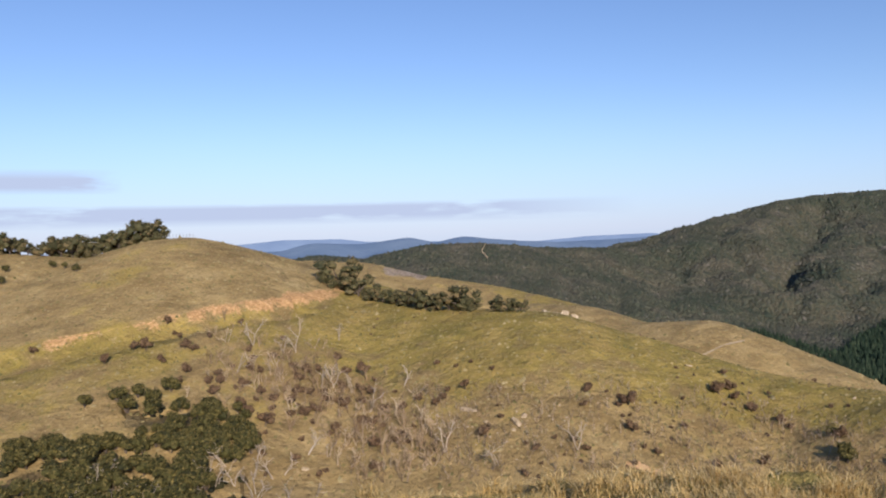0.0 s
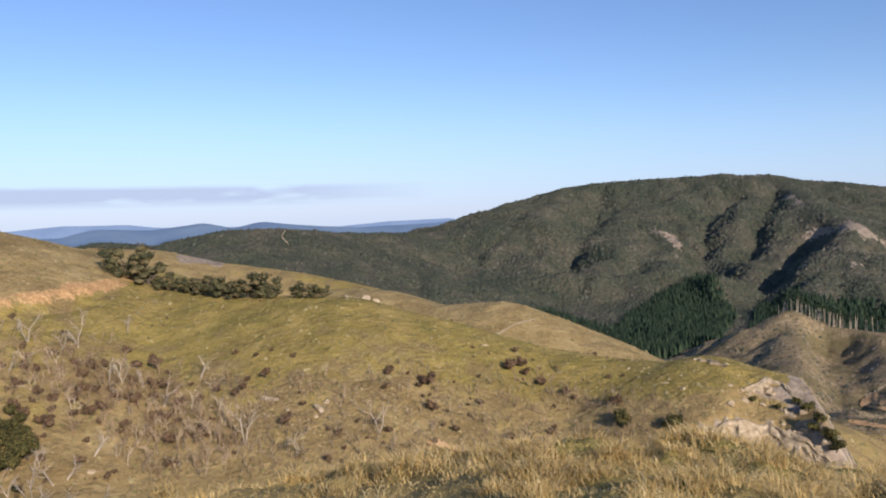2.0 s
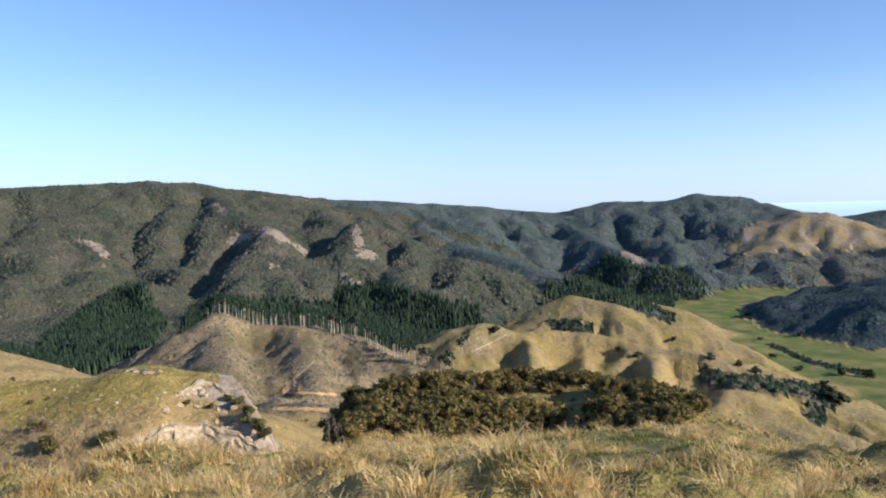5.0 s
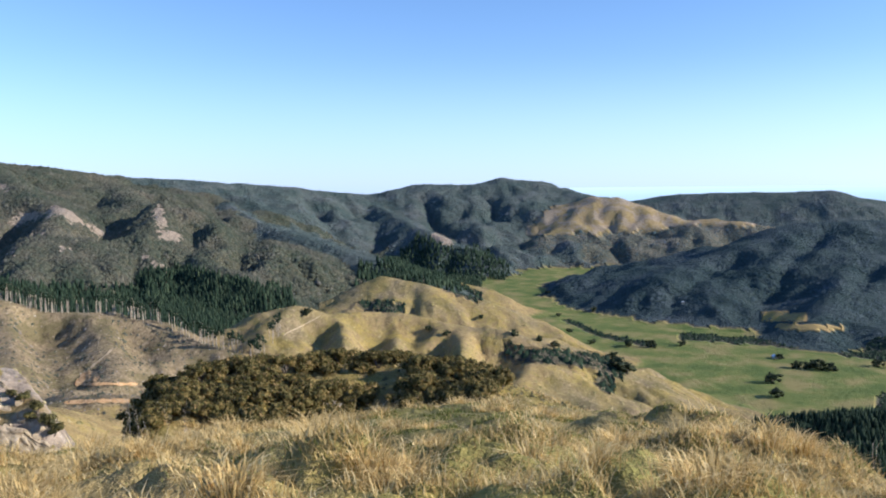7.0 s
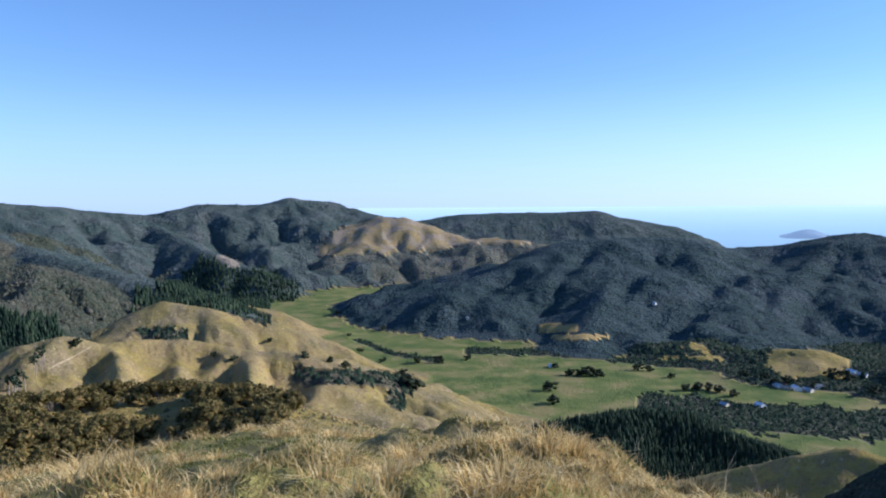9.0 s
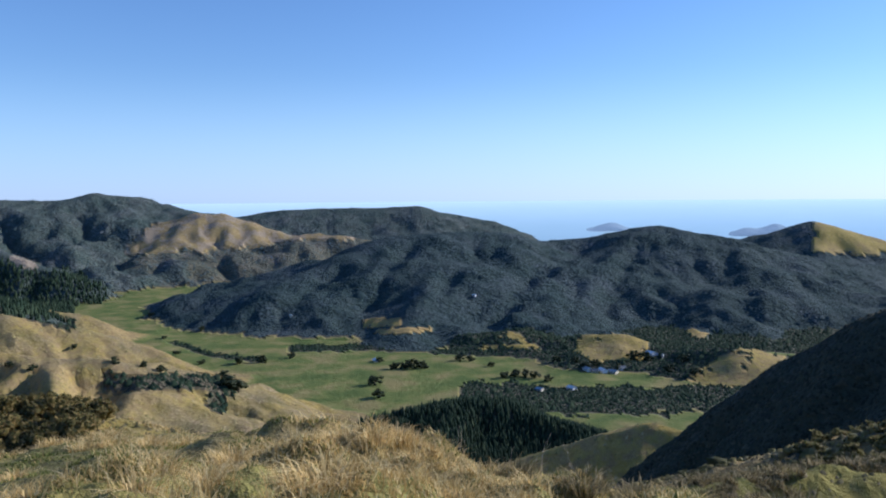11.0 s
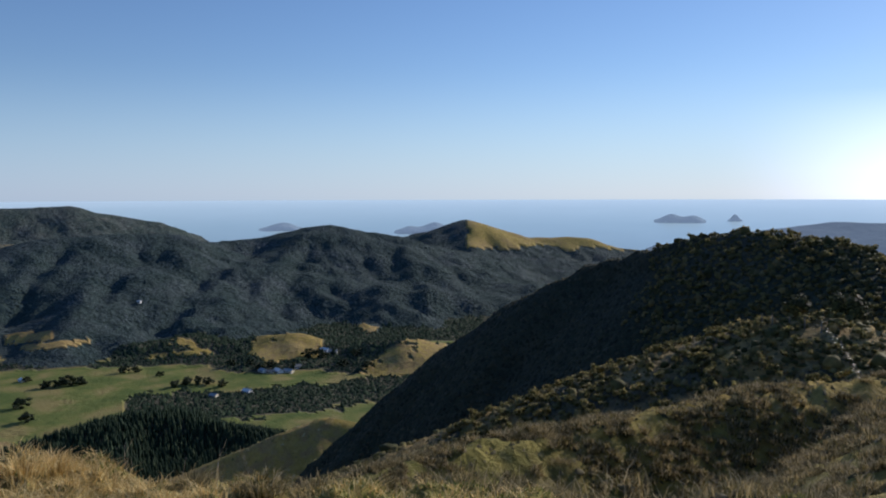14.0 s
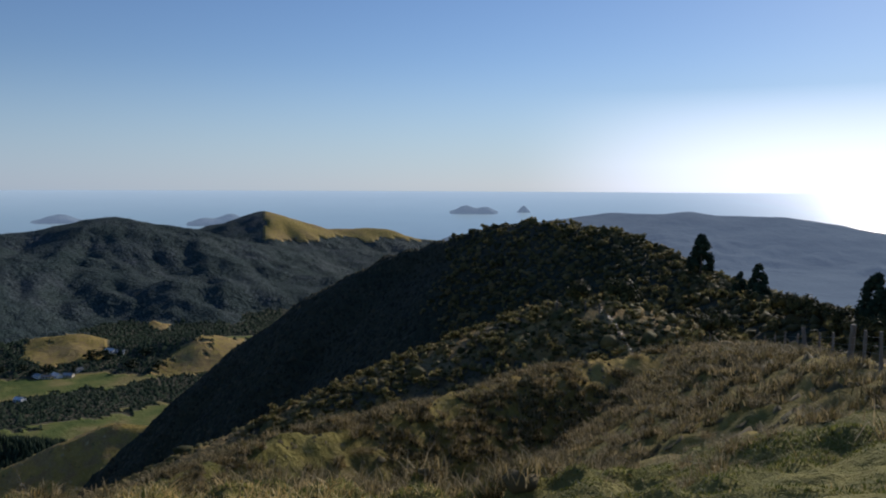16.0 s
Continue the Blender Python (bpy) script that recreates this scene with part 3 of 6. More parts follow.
        wide = 1.15 * w * (1 + 0.4 * fine + 0.25 * wx)
        out = out - 0.5 * depth * np.maximum(1 - np.sqrt(d2 + 16) / wide, 0) ** 1.4 * np.clip((out - base) / 40, 0, 1)
    DARK = [k for k, q in enumerate(RIDGES) if q[0] in ('dark_hills', 'cone_hill')]
    for x0, y0, cell, D in CARVED:
        i, j = (y - y0) / cell, (x - x0) / cell
        inside = np.clip(np.minimum(np.minimum(i - 1, D.shape[0] - 3 - i), np.minimum(j - 1, D.shape[1] - 3 - j)) / 12, 0, 1)
        i0, j0 = np.clip(i.astype(int), 0, D.shape[0] - 2), np.clip(j.astype(int), 0, D.shape[1] - 2)
        fi, fj = np.clip(i - i0, 0, 1), np.clip(j - j0, 0, 1)
        cut = (D[i0, j0] * (1 - fi) + D[i0 + 1, j0] * fi) * (1 - fj) + (D[i0, j0 + 1] * (1 - fi) + D[i0 + 1, j0 + 1] * fi) * fj
        out = out + cut * inside * np.where(np.isin(zone, DARK), 0.62, 1.0) * np.clip(away / 26, 0.08, 1) * (zone != -2) * np.clip((out - base) / 12, 0, 1)
    wild = np.isin(zone, [k for k, q in enumerate(RIDGES) if q[0] in ('bush_mountain', 'far_bush_hills', 'dark_hills', 'bush_range', 'mesa_hill', 'rock_face', 'cone_hill')])
    out = out + wild * np.clip((out - base - 5) / 60, 0, 1) * (4 * fbm(x, y, 90, 3, 71.0) + 2.5 * fbm(x, y, 45, 2, 73.0))
    crag = np.isin(zone, [k for k, q in enumerate(RIDGES) if q[0] == 'rock_face'])
    out = out + crag * np.clip((out - base - 5) / 60, 0, 1) * 26 * (0.22 - np.abs(fbm(x, y, 110, 3, 55.0)))
    SPUR = [q[0] for q in RIDGES].index('scrub_spur')
    bench = np.isin(zone, [k for k, q in enumerate(RIDGES) if q[0] in ('tussock_bench', 'scrub_spur', 'scrub_knoll')])
    out = out + bench * np.where(zone == SPUR, 0.8, np.where(zone == SPUR + 1, 0.4, 0.9)) * (np.abs(fbm(x, y, 1.9, 3, 6.0)) - 0.2)
    out = out + np.clip((r - 40) / 300, 0, 1) * 1.2 * fine * (out > base + 3)
    return out, zone


def soften(a, n=1):
    for _ in range(n):
        q = np.pad(a, 1, mode="edge")
        a = (q[:-2, 1:-1] + q[2:, 1:-1] + q[1:-1, :-2] + q[1:-1, 2:] + 4 * q[1:-1, 1:-1]) / 8
    return a


def wear(x0, y0, nx, ny, cell, rounds, rate, seed, bumps):
    """Streams gather and cut valleys and spurs into the slopes; gives the change of height on a grid."""
    X, Y = np.meshgrid(x0 + cell * np.arange(nx), y0 + cell * np.arange(ny))
    H0 = land(np.degrees(np.arctan2(X, Y)), np.hypot(X, Y))[0]
    H = H0 + bumps * (fbm(X, Y, 17 * cell, 5, seed) + 0.25 * fbm(X, Y, 3 * cell, 2, seed + 4))
    n = nx * ny
    here = np.arange(n).reshape(ny, nx)
    steps = [(di, dj) for di in (-1, 0, 1) for dj in (-1, 0, 1) if di or dj]
    for _ in range(rounds):
        P, I = np.pad(H, 1, mode="edge"), np.pad(here, 1, mode="edge")
        best, to, run = np.zeros((ny, nx)), here.copy(), np.full((ny, nx), cell)
        for di, dj in steps:
            d = cell * math.hypot(di, dj)
            fall = (H - P[1 + di:1 + di + ny, 1 + dj:1 + dj + nx]) / d
            m = fall > best
            best[m], to[m], run[m] = fall[m], I[1 + di:1 + di + ny, 1 + dj:1 + dj + nx][m], d
        order = np.argsort(H, axis=None).tolist()
        to_l, h = to.ravel().tolist(), H.ravel().tolist()
        area = [cell * cell] * n
        for i in reversed(order):
            if to_l[i] != i:
                area[to_l[i]] += area[i]
        pull = (rate * np.minimum(np.array(area), 40000.0) ** 0.5 / run.ravel()).tolist()
        for i in order:
            j = to_l[i]
            if j != i:
                h[i] = (h[i] + pull[i] * h[j]) / (1 + pull[i])
        H = np.array(h).reshape(ny, nx)
        H = 0.82 * H + 0.18 * soften(H, 1)
    D = H - H0
    return x0, y0, cell, D - 0.9 * soften(D, 60)


far_slopes = wear(100, -2600, 330, 520, 10.0, 8, 0.05, 5, 27)
near_slopes = wear(280, 60, 243, 226, 4.0, 8, 0.08, 9, 7)
CARVED += [far_slopes, near_slopes]
AZ = np.concatenate([np.arange(-180, -42, 2.0), np.arange(-42, 174, 0.28), np.arange(174, 180.01, 1.0)])
RR = np.concatenate([[0.0], np.geomspace(0.05, 6, 24)[:-1], np.geomspace(6, 70, 170)[:-1], np.geomspace(70, 420, 110)[:-1], np.geomspace(420, 3700, 270)[:-1], np.geomspace(3700, 4940, 26)])
AG, RG = np.meshgrid(AZ, RR)
ZG, ZONE = land(AG, RG)
ZG[:, -1], ZONE[:, -1] = ZG[:, 0], ZONE[:, 0]
XG, YG = RG * np.sin(np.radians(AG)), RG * np.cos(np.radians(AG))


def ground(x, y):
    """Height of the finished ground sheet."""
    az, r = np.degrees(np.arctan2(x, y)), np.hypot(x, y)
    i = np.clip(np.interp(r, RR, np.arange(len(RR))), 0, len(RR) - 1.001)
    j = np.clip(np.interp(az, AZ, np.arange(len(AZ))), 0, len(AZ) - 1.001)
    i0, j0 = i.astype(int), j.astype(int)
    fi, fj = i - i0, j - j0
    return (ZG[i0, j0] * (1 - fi) + ZG[i0 + 1, j0] * fi) * (1 - fj) + (ZG[i0, j0 + 1] * (1 - fi) + ZG[i0 + 1, j0 + 1] * fi) * fj


def mesh_from(name, verts, faces, smooth=True):
    """A mesh from arrays; faces all have the same number of corners."""
    verts, faces = np.asarray(verts, np.float32), np.asarray(faces, np.int32)
    me = bpy.data.meshes.new(name)
    n, c = faces.shape
    me.vertices.add(len(verts))
    me.vertices.foreach_set("co", verts.ravel())
    me.loops.add(n * c)
    me.loops.foreach_set("vertex_index", faces.ravel())
    me.polygons.add(n)
    me.polygons.foreach_set("loop_start", np.arange(0, n * c, c, dtype=np.int32))
    me.polygons.foreach_set("loop_total", np.full(n, c, np.int32))
    me.polygons.foreach_set("use_smooth", np.full(n, smooth))
    me.update(calc_edges=True)
    return me
# ---- what covers the land ----
NAMES = [r[0] for r in RIDGES]


def zone_mask(*names):
    return np.isin(ZONE, [k for k, n in enumerate(NAMES) if n in names])


EL = np.degrees(np.arctan2(ZG - EYE, RG))
# the farm track is cut into the hill: a bench with a bank above it
TRACK = np.array([(-60, -9.5), (-34, -8.4), (-29.4, -7.35), (-24.5, -6.45), (-19.9, -5.7), (-15.4, -5.05), (-11.5, -4.8), (-7.6, -4.2)])
off = EL - np.interp(AG, TRACK[:, 0], TRACK[:, 1])
bench = np.clip((off + 1.1) / 0.25, 0, 1) * np.clip((0.06 - off) / 0.1, 0, 1) * ((AG > -60) & (AG < -7.6)) * zone_mask("track_hill", "spur_hill")
ZG -= 2.2 * bench * np.clip((-7.6 - AG) / 3, 0, 1)
EL = np.degrees(np.arctan2(ZG - EYE, RG))
N1, N2 = fbm(XG, YG, 70, 4, 11.0), fbm(XG, YG, 18, 4, 13.0)
cover = {k: np.zeros_like(ZG) for k in ("green", "lush", "bush", "bare", "rock", "slash")}


def along(pts, width):
    """1 on a line of (bearing, elevation) points as seen on the slopes, within that many degrees."""
    pts = np.array(pts, float)
    best = np.full(AG.shape, 1e9)
    for a, b in zip(pts[:-1], pts[1:]):
        ab = b - a
        t = np.clip(((AG - a[0]) * ab[0] + (EL - a[1]) * ab[1]) / (ab @ ab), 0, 1)
        best = np.minimum(best, np.hypot(AG - a[0] - t * ab[0], EL - a[1] - t * ab[1]))
    return np.clip(1.5 - best / width, 0, 1)


def within(pts):
    """True inside an outline of (bearing, elevation) points as seen on the slopes."""
    hit = np.zeros(AG.shape, bool)
    e2, a2 = EL + 0.25 * N2, AG + 0.35 * N1
    for (xa, ya), (xb, yb) in zip(pts, pts[1:] + pts[:1]):
        if ya != yb:
            hit ^= ((ya > e2) != (yb > e2)) & (a2 < (xb - xa) * (e2 - ya) / (yb - ya) + xa)
    return hit


look_z = ZONE == -2
cover["green"][look_z] = (0.3 + 0.5 * N2 + 0.35 * np.clip((AG - 45) / 40, 0, 1) + 0.5 * np.clip((AG - 120) / 15, 0, 1))[look_z]
cover["lush"][look_z] = np.clip(0.12 + 0.3 * np.clip((AG - 45) / 30, 0, 1) + 0.35 * np.clip((AG - 115) / 15, 0, 1) + 0.9 * N2, 0, 0.75)[look_z]
cover["lush"][zone_mask("tussock_bench")] = np.clip(0.3 + 0.8 * N2, 0, 0.6)[zone_mask("tussock_bench")]
z = zone_mask("spur_hill", "track_hill")
crest_el = np.interp(AG, [-30, -8, 0, 10, 20, 40], [-7, -4.2, -5.5, -6.2, -9.6, -11])
cover["green"][z] = np.clip(0.7 + 0.75 * N1 - 0.07 * np.maximum(crest_el - EL - 2.0, 0) + 0.25 * np.clip((AG - 18) / 8, 0, 1) * np.clip((EL + 13.6) / 1.0, 0, 1) + 0.35 * np.clip(1 - (crest_el - EL) / 2.4, 0, 1) * (AG > -6) - 0.62 * np.clip((EL - crest_el) / 0.6, 0, 1) * (AG < -6), 0, 1)[z]
for nm, v in (("scarp_hill", 0.3), ("tan_hill", 0.12), ("pasture_hill", 0.6), ("lit_spur", 0.6), ("foothill", 0.7), ("tussock_bench", 0.85), ("clearcut_hill", 0.12), ("rock_face", 0.3), ("cone_hill", 0.7)):
    z = zone_mask(nm)
    cover["green"][z] = np.clip(v + 0.5 * N1, 0, 1)[z]
for nm in ("bush_range", "bush_mountain", "far_bush_hills", "mesa_hill", "dark_hills", "pine_hill", "headland", "shady_hill", "blue_range", "far_range"):
    cover["bush"][zone_mask(nm)] = 1
valley = ZONE == -1
cover["lush"][valley & (AG > 66)] = 1
cover["bush"][valley & ((AG <= 66) | (AG > 121))] = 1
cover["rock"][zone_mask("rock_bluff")] = 0.72
cover["green"][zone_mask("rock_bluff")] = 0.5
cover["bush"][zone_mask("scrub_spur")] = 0.5
cover["bush"][zone_mask("scrub_knoll")], cover["green"][zone_mask("scrub_knoll")] = 0.0, 0.6
z = zone_mask("scrub_spur") & (AG > 137) & (N2 > -0.25)
cover["bush"][z], cover["green"][z] = 0.15, 0.3
cover["slash"][zone_mask("clearcut_hill")] = 0.8
cover["slash"][zone_mask("pasture_hill")] = np.clip(0.38 + 0.6 * N1 + 0.5 * N2, 0, 0.8)[zone_mask("pasture_hill")]
cover["slash"][zone_mask("rock_face")] = 0.4
# the cone's lit and dark faces put into its cover: grass on the sunny end and its knolls, bush on the shaded flank
z = zone_mask("cone_hill")
cover["bush"][z] = ((AG < 120.1 + 0.4 * N1) | (EL < -3.9 + 0.5 * N1))[z]
z = zone_mask("rock_face")
cover["bush"][z] = (EL < np.interp(AG, [74, 75, 78, 80, 82.5, 84, 88, 90], [-3.8, -3.8, -3.9, -3.7, -3.4, -3.2, -3.2, -3.3]) + 0.35 * N1)[z]
# cleared paddocks at the foot of the dark hills
low = zone_mask("dark_hills") | valley
for pts, wd in (([(89.4, -9.15), (91.8, -9.05)], 0.33), ([(90.3, -9.75), (94, -9.7)], 0.22), ([(98.4, -10.75), (100.3, -10.2), (101.5, -10.8)], 0.42), ([(105, -10.7), (107.5, -10.6)], 0.7), ([(112.6, -11.4), (117.8, -11.5)], 0.55), ([(112.5, -9.6), (115, -10.2)], 0.3)):
    mk = (along(pts, wd) + 0.35 * N2 > 0.5) & low & (RG > 900)
    cover["bush"][mk], cover["lush"][mk], cover["green"][mk] = 0, np.where(valley, 0.5, 0.0)[mk], np.where(valley, 0.8, 0.45)[mk]
# stream and hedge trees; first belt widened to paint shadowed grass dark
for pts, wd in (([(97, -14.2), (104, -14.6), (110, -14.3), (116, -13.7)], 0.95), ([(110, -12.3), (113, -12.3)], 0.35), ([(84, -10.75), (90, -10.9), (98, -11.4), (104, -11.6)], 0.22), ([(76, -9.9), (78.5, -10.9), (82, -11.5)], 0.14)):
    mk = (along(pts, wd) + 0.5 * N2 > 0.55) & valley & (RG > 700)
    cover["bush"][mk] = 1
# woods in the gullies of the pastures
past = zone_mask("pasture_hill")
for pts, wd in (([(71.8, -12.2), (75, -12.45), (78, -12.7), (79.6, -13.3)], 0.5), ([(61.3, -8.75), (64, -9.0)], 0.32), ([(66.5, -7.0), (69.5, -8.2)], 0.4), ([(71, -13.9), (70.6, -14.4)], 0.5), ([(78.6, -14.2), (79, -14.3)], 0.5), ([(68.2, -13), (68.4, -13.1)], 0.3)):
    cover["bush"][(along(pts, wd) > 0.5) & (past | valley) & (RG > 500)] = 1
# scars and bluffs on the mountain
mount = zone_mask("bush_mountain")
for pts, wd in (([(28.9, -1.6), (29.9, -2.0), (30.7, -2.7)], 0.30), ([(37.7, 0.4), (38.4, -0.1)], 0.28), ([(38.8, -2.2), (40.2, -1.9), (41.4, -1.5), (42.6, -2.2), (43.8, -3.1)], 0.3), ([(47.5, -1.6), (47.6, -2.4), (47.9, -3.3), (48.6, -3.4)], 0.42), ([(46.6, -4.8), (47.2, -5.4), (48, -5.7)], 0.22), ([(38.5, -4.2), (39, -4.3)], 0.2), ([(41.5, -4.0), (42, -4.1)], 0.2)):
    cover["rock"] = np.maximum(cover["rock"], mount * np.clip(along(pts, wd) * (0.8 + 1.2 * N2), 0, 1))
cover["rock"] = np.maximum(cover["rock"], zone_mask("spur_hill") * np.clip((AG - 37.4) / 0.8, 0, 1) * np.clip(0.62 + 1.1 * N2, 0, 1))
rf = zone_mask("rock_face")
cover["rock"] = np.maximum(cover["rock"], rf * (cover["bush"] < 0.5) * np.clip(0.5 + 0.9 * N2, 0, 1))
cover["rock"] = np.maximum(cover["rock"], zone_mask("far_bush_hills") * along([(66.6, -3.9), (67.6, -4.3)], 0.3))
cover["rock"] = np.maximum(cover["rock"], zone_mask("scarp_hill") * along([(-4.2, -2.7), (-1.5, -3.2)], 0.22))
# road cut and tracks
road = along([(-34, -8.6), (-29.4, -7.4), (-24.5, -6.4), (-19.9, -5.65), (-15.4, -5.0), (-11.5, -4.75), (-7.6, -4.1)], 0.42)
road = np.maximum(road, along([(-27.0, -6.95), (-24.8, -6.5), (-22.6, -6.0)], 0.55))
road = np.maximum(road, along([(-11.2, -4.35), (-10.4, -4.5)], 0.4))
cover["bare"] = np.maximum(cover["bare"], road * zone_mask("track_hill", "spur_hill") * np.clip(0.98 + 1.7 * N2, 0, 1) * np.interp(AG, [-27.3, -26.8, -19.6, -18.8, -18.2, -17.8, -15.4, -14.9, -14.3, -13.8, -8], [0.25, 1, 1, 0.75, 0.3, 0.9, 0.9, 0.7, 0.75, 0.95, 1]))
quarry = along([(41.3, -15.1), (46.2, -15.5)], 0.75) * zone_mask("clearcut_hill")
cover["slash"] = np.where(quarry > 0.5, 0.1, cover["slash"])
cover["bare"] = np.maximum(cover["bare"], 0.2 * quarry)
cover["slash"] = np.where(cover["bare"] > 0.25, 0.0, cover["slash"])
cover["bush"][valley & (AG > 106) & (EL > -10.6) & (RG > 1100)] = 1
# scattered trees on the foothills
PADDOCKS = within([(97.4, -11.2), (99.5, -9.7), (100.4, -10.0), (102, -11.1)]) | within([(104.3, -11.2), (104.7, -9.8), (107.7, -9.4), (109.6, -10.4), (109.3, -11.7), (105.6, -11.9)]) | within([(111.6, -13.0), (114.2, -11.3), (115.7, -10.3), (118.6, -10.7), (117.8, -12.4), (115, -13.3)])
cover["bush"][zone_mask("foothill") & ((N2 + 0.5 * N1 > 0.3) | ~PADDOCKS)] = 1
HEAD_PINES = within([(60.6, -8.6), (60.8, -5.9), (63.5, -5.6), (65.4, -3.9), (67.5, -4.8), (69.5, -4.9), (71.8, -6.2), (71.6, -7.0), (70, -6.9), (69.5, -8.1), (66, -7.6), (64.3, -7.1)]) & (RG > 1000) & (zone_mask("far_bush_hills", "bush_mountain") | valley)
PINES = (np.maximum(np.maximum(along([(17, -7.4), (22, -8.6), (27, -10)], 0.7), 1.0 * within([(25.6, -9.6), (26.4, -8.4), (28.7, -6.8), (31.9, -4.9), (33, -5.3), (34.2, -7.6), (33.5, -9), (32.5, -10.4), (28, -10.6)])), 1.0 * within([(34.6, -10.8), (35.5, -7.6), (37.4, -6.0), (40.6, -6.6), (45.5, -7.0), (46.5, -5.9), (48.8, -5.9), (52.8, -6.7), (56.2, -7.7), (56.4, -9.3), (53.5, -13), (49, -11.5), (45.5, -9), (40.6, -8.8), (38.4, -7.8), (37.2, -8.8), (36.8, -11)])) + 0.6 * N1 > 0.5) & (RG > 700) & (zone_mask("bush_mountain") | valley)

GULLY_BUSH = within([(-42, -22), (-42, -12.6), (-26, -13.1), (-22, -11.4), (-18.5, -11.6), (-16, -13.4), (-14.5, -16), (-15, -19), (-16, -22)]) & (zone_mask("spur_hill", "track_hill") | look_z) & (RG > 45)
# dark bush floor painted in for the shade between the gully bushes
cover["bush"][GULLY_BUSH] = np.clip(0.42 + 0.9 * N2, 0, 0.7)[GULLY_BUSH]


def ground_piece(name, mask, label, category):
    """One landform out of the ground sheet, as far as its faces go."""
    ni, nj = ZG.shape
    fi, fj = np.nonzero(mask)
    quads = np.stack([fi * nj + fj, fi * nj + fj + 1, (fi + 1) * nj + fj + 1, (fi + 1) * nj + fj], -1)[:, ::-1]
    used, inv = np.unique(quads, return_inverse=True)
    P = np.stack([XG.ravel()[used], YG.ravel()[used], ZG.ravel()[used]], -1)
    me = mesh_from(name, P, inv.reshape(-1, 4))
    for key, arr in cover.items():
        at = me.attributes.new(key, "FLOAT", "POINT")
        at.data.foreach_set("value", arr.ravel()[used].astype(np.float32))
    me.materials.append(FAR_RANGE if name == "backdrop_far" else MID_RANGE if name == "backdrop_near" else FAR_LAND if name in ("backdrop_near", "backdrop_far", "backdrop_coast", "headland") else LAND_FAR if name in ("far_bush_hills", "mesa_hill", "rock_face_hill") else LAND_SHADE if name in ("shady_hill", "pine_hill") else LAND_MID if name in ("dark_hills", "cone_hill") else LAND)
    return tagged(new(name, me), label, category, kind="structure")


PIECES = {
    "lookout_hill": ((), "tawny tussock grass hilltop underfoot with green patches", "hilltop"),
    "valley_floor": ((), "flat bright green farmland along the valley floor", "valley"),
    "backdrop_coast": ((), "hazy coastal flats below the headland", "coast"),
    "spur_hill": (("spur_hill",), "grassy green and tan spur with dead scrub and pale rocks", "hill"),
    "rock_bluff": (("rock_bluff",), "low pale limestone bluff at the end of the spur", "rock bluff"),
    "track_hill": (("track_hill",), "tan grass hill with an orange clay farm track", "hill"),
    "scarp_hill": (("scarp_hill",), "pale grassy hill with a small bare scarp", "hill"),
    "tan_hill": (("tan_hill",), "dry tan grass hill with a farm track", "hill"),
    "bush_range": (("bush_range",), "low ridge covered in olive native bush", "ridge"),
    "backdrop_near": (("blue_range",), "hazy blue forested range far away", "distant range"),
    "backdrop_far": (("far_range",), "pale blue range on the skyline", "distant range"),
    "bush_mountain": (("bush_mountain",), "big bush-covered mountain with dark gullies and rock scars", "mountain"),
    "far_bush_hills": (("far_bush_hills",), "long bush-covered hills at the head of the valley", "hills"),
    "rock_face_hill": (("rock_face",), "sunlit tan eroded hill face below a flat top", "hill"),
    "mesa_hill": (("mesa_hill",), "flat-topped bush hill sloping to the sea", "hill"),
    "dark_hills": (("dark_hills",), "dark forested hills across the valley", "hills"),
    "foothill": (("foothill",), "low tan grazing hills at the foot of the forest", "hill"),
    "cone_hill": (("cone_hill",), "pointed coastal hill, grassy on its sunny side", "hill"),
    "headland": (("headland",), "hazy forested headland by the sea", "headland"),
    "clearcut_hill": (("clearcut_hill",), "logged brown hillside with stumps and earth tracks", "hill"),
    "pasture_hill": (("pasture_hill",), "dry tan grazing hills with gullies", "hill"),
    "pine_hill": (("pine_hill",), "low shaded hill under a pine plantation", "hill"),
    "grass_spur": (("lit_spur",), "small grassy spur catching the sun", "spur"),
    "shady_hill": (("shady_hill",), "steep bush hill in deep shade", "hill"),
    "scrub_spur": (("scrub_spur",), "scrubby spur with low bushes and dry grass", "spur"),
    "scrub_knoll": (("scrub_knoll",), "knoll covered in dark scrub", "knoll"),
    "tussock_bench": (("tussock_bench",), "bench of rough tussock grass below the lookout", "slope"),
}
CELL = ZONE[:-1, :-1]
COAST = (AG[:-1, :-1] > 135) & (RG[:-1, :-1] > 900)
for name, (zones, label, cat) in PIECES.items():
    if name == "lookout_hill":
        mk = CELL == -2
    elif name == "valley_floor":
        mk = (CELL == -1) & ~COAST
    elif name == "backdrop_coast":
        mk = (CELL == -1) & COAST
    else:
        mk = np.isin(CELL, [k for k, n in enumerate(NAMES) if n in zones])
    if mk.any():
        ground_piece(name, mk, label, cat)

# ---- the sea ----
sea_mat = Mat("hazed_sea_water", 0.3, 0.5)
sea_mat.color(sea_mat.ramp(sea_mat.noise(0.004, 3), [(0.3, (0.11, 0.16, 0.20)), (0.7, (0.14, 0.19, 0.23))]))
# haze painted in as emission that grows with distance
sea_haze = sea_mat.ramp(sea_mat.attr("far"), [(0.0, (0.25, 0.33, 0.33)), (0.5, (0.42, 0.53, 0.51)), (0.82, (0.62, 0.73, 0.69)), (1.0, (0.80, 0.90, 0.85))])
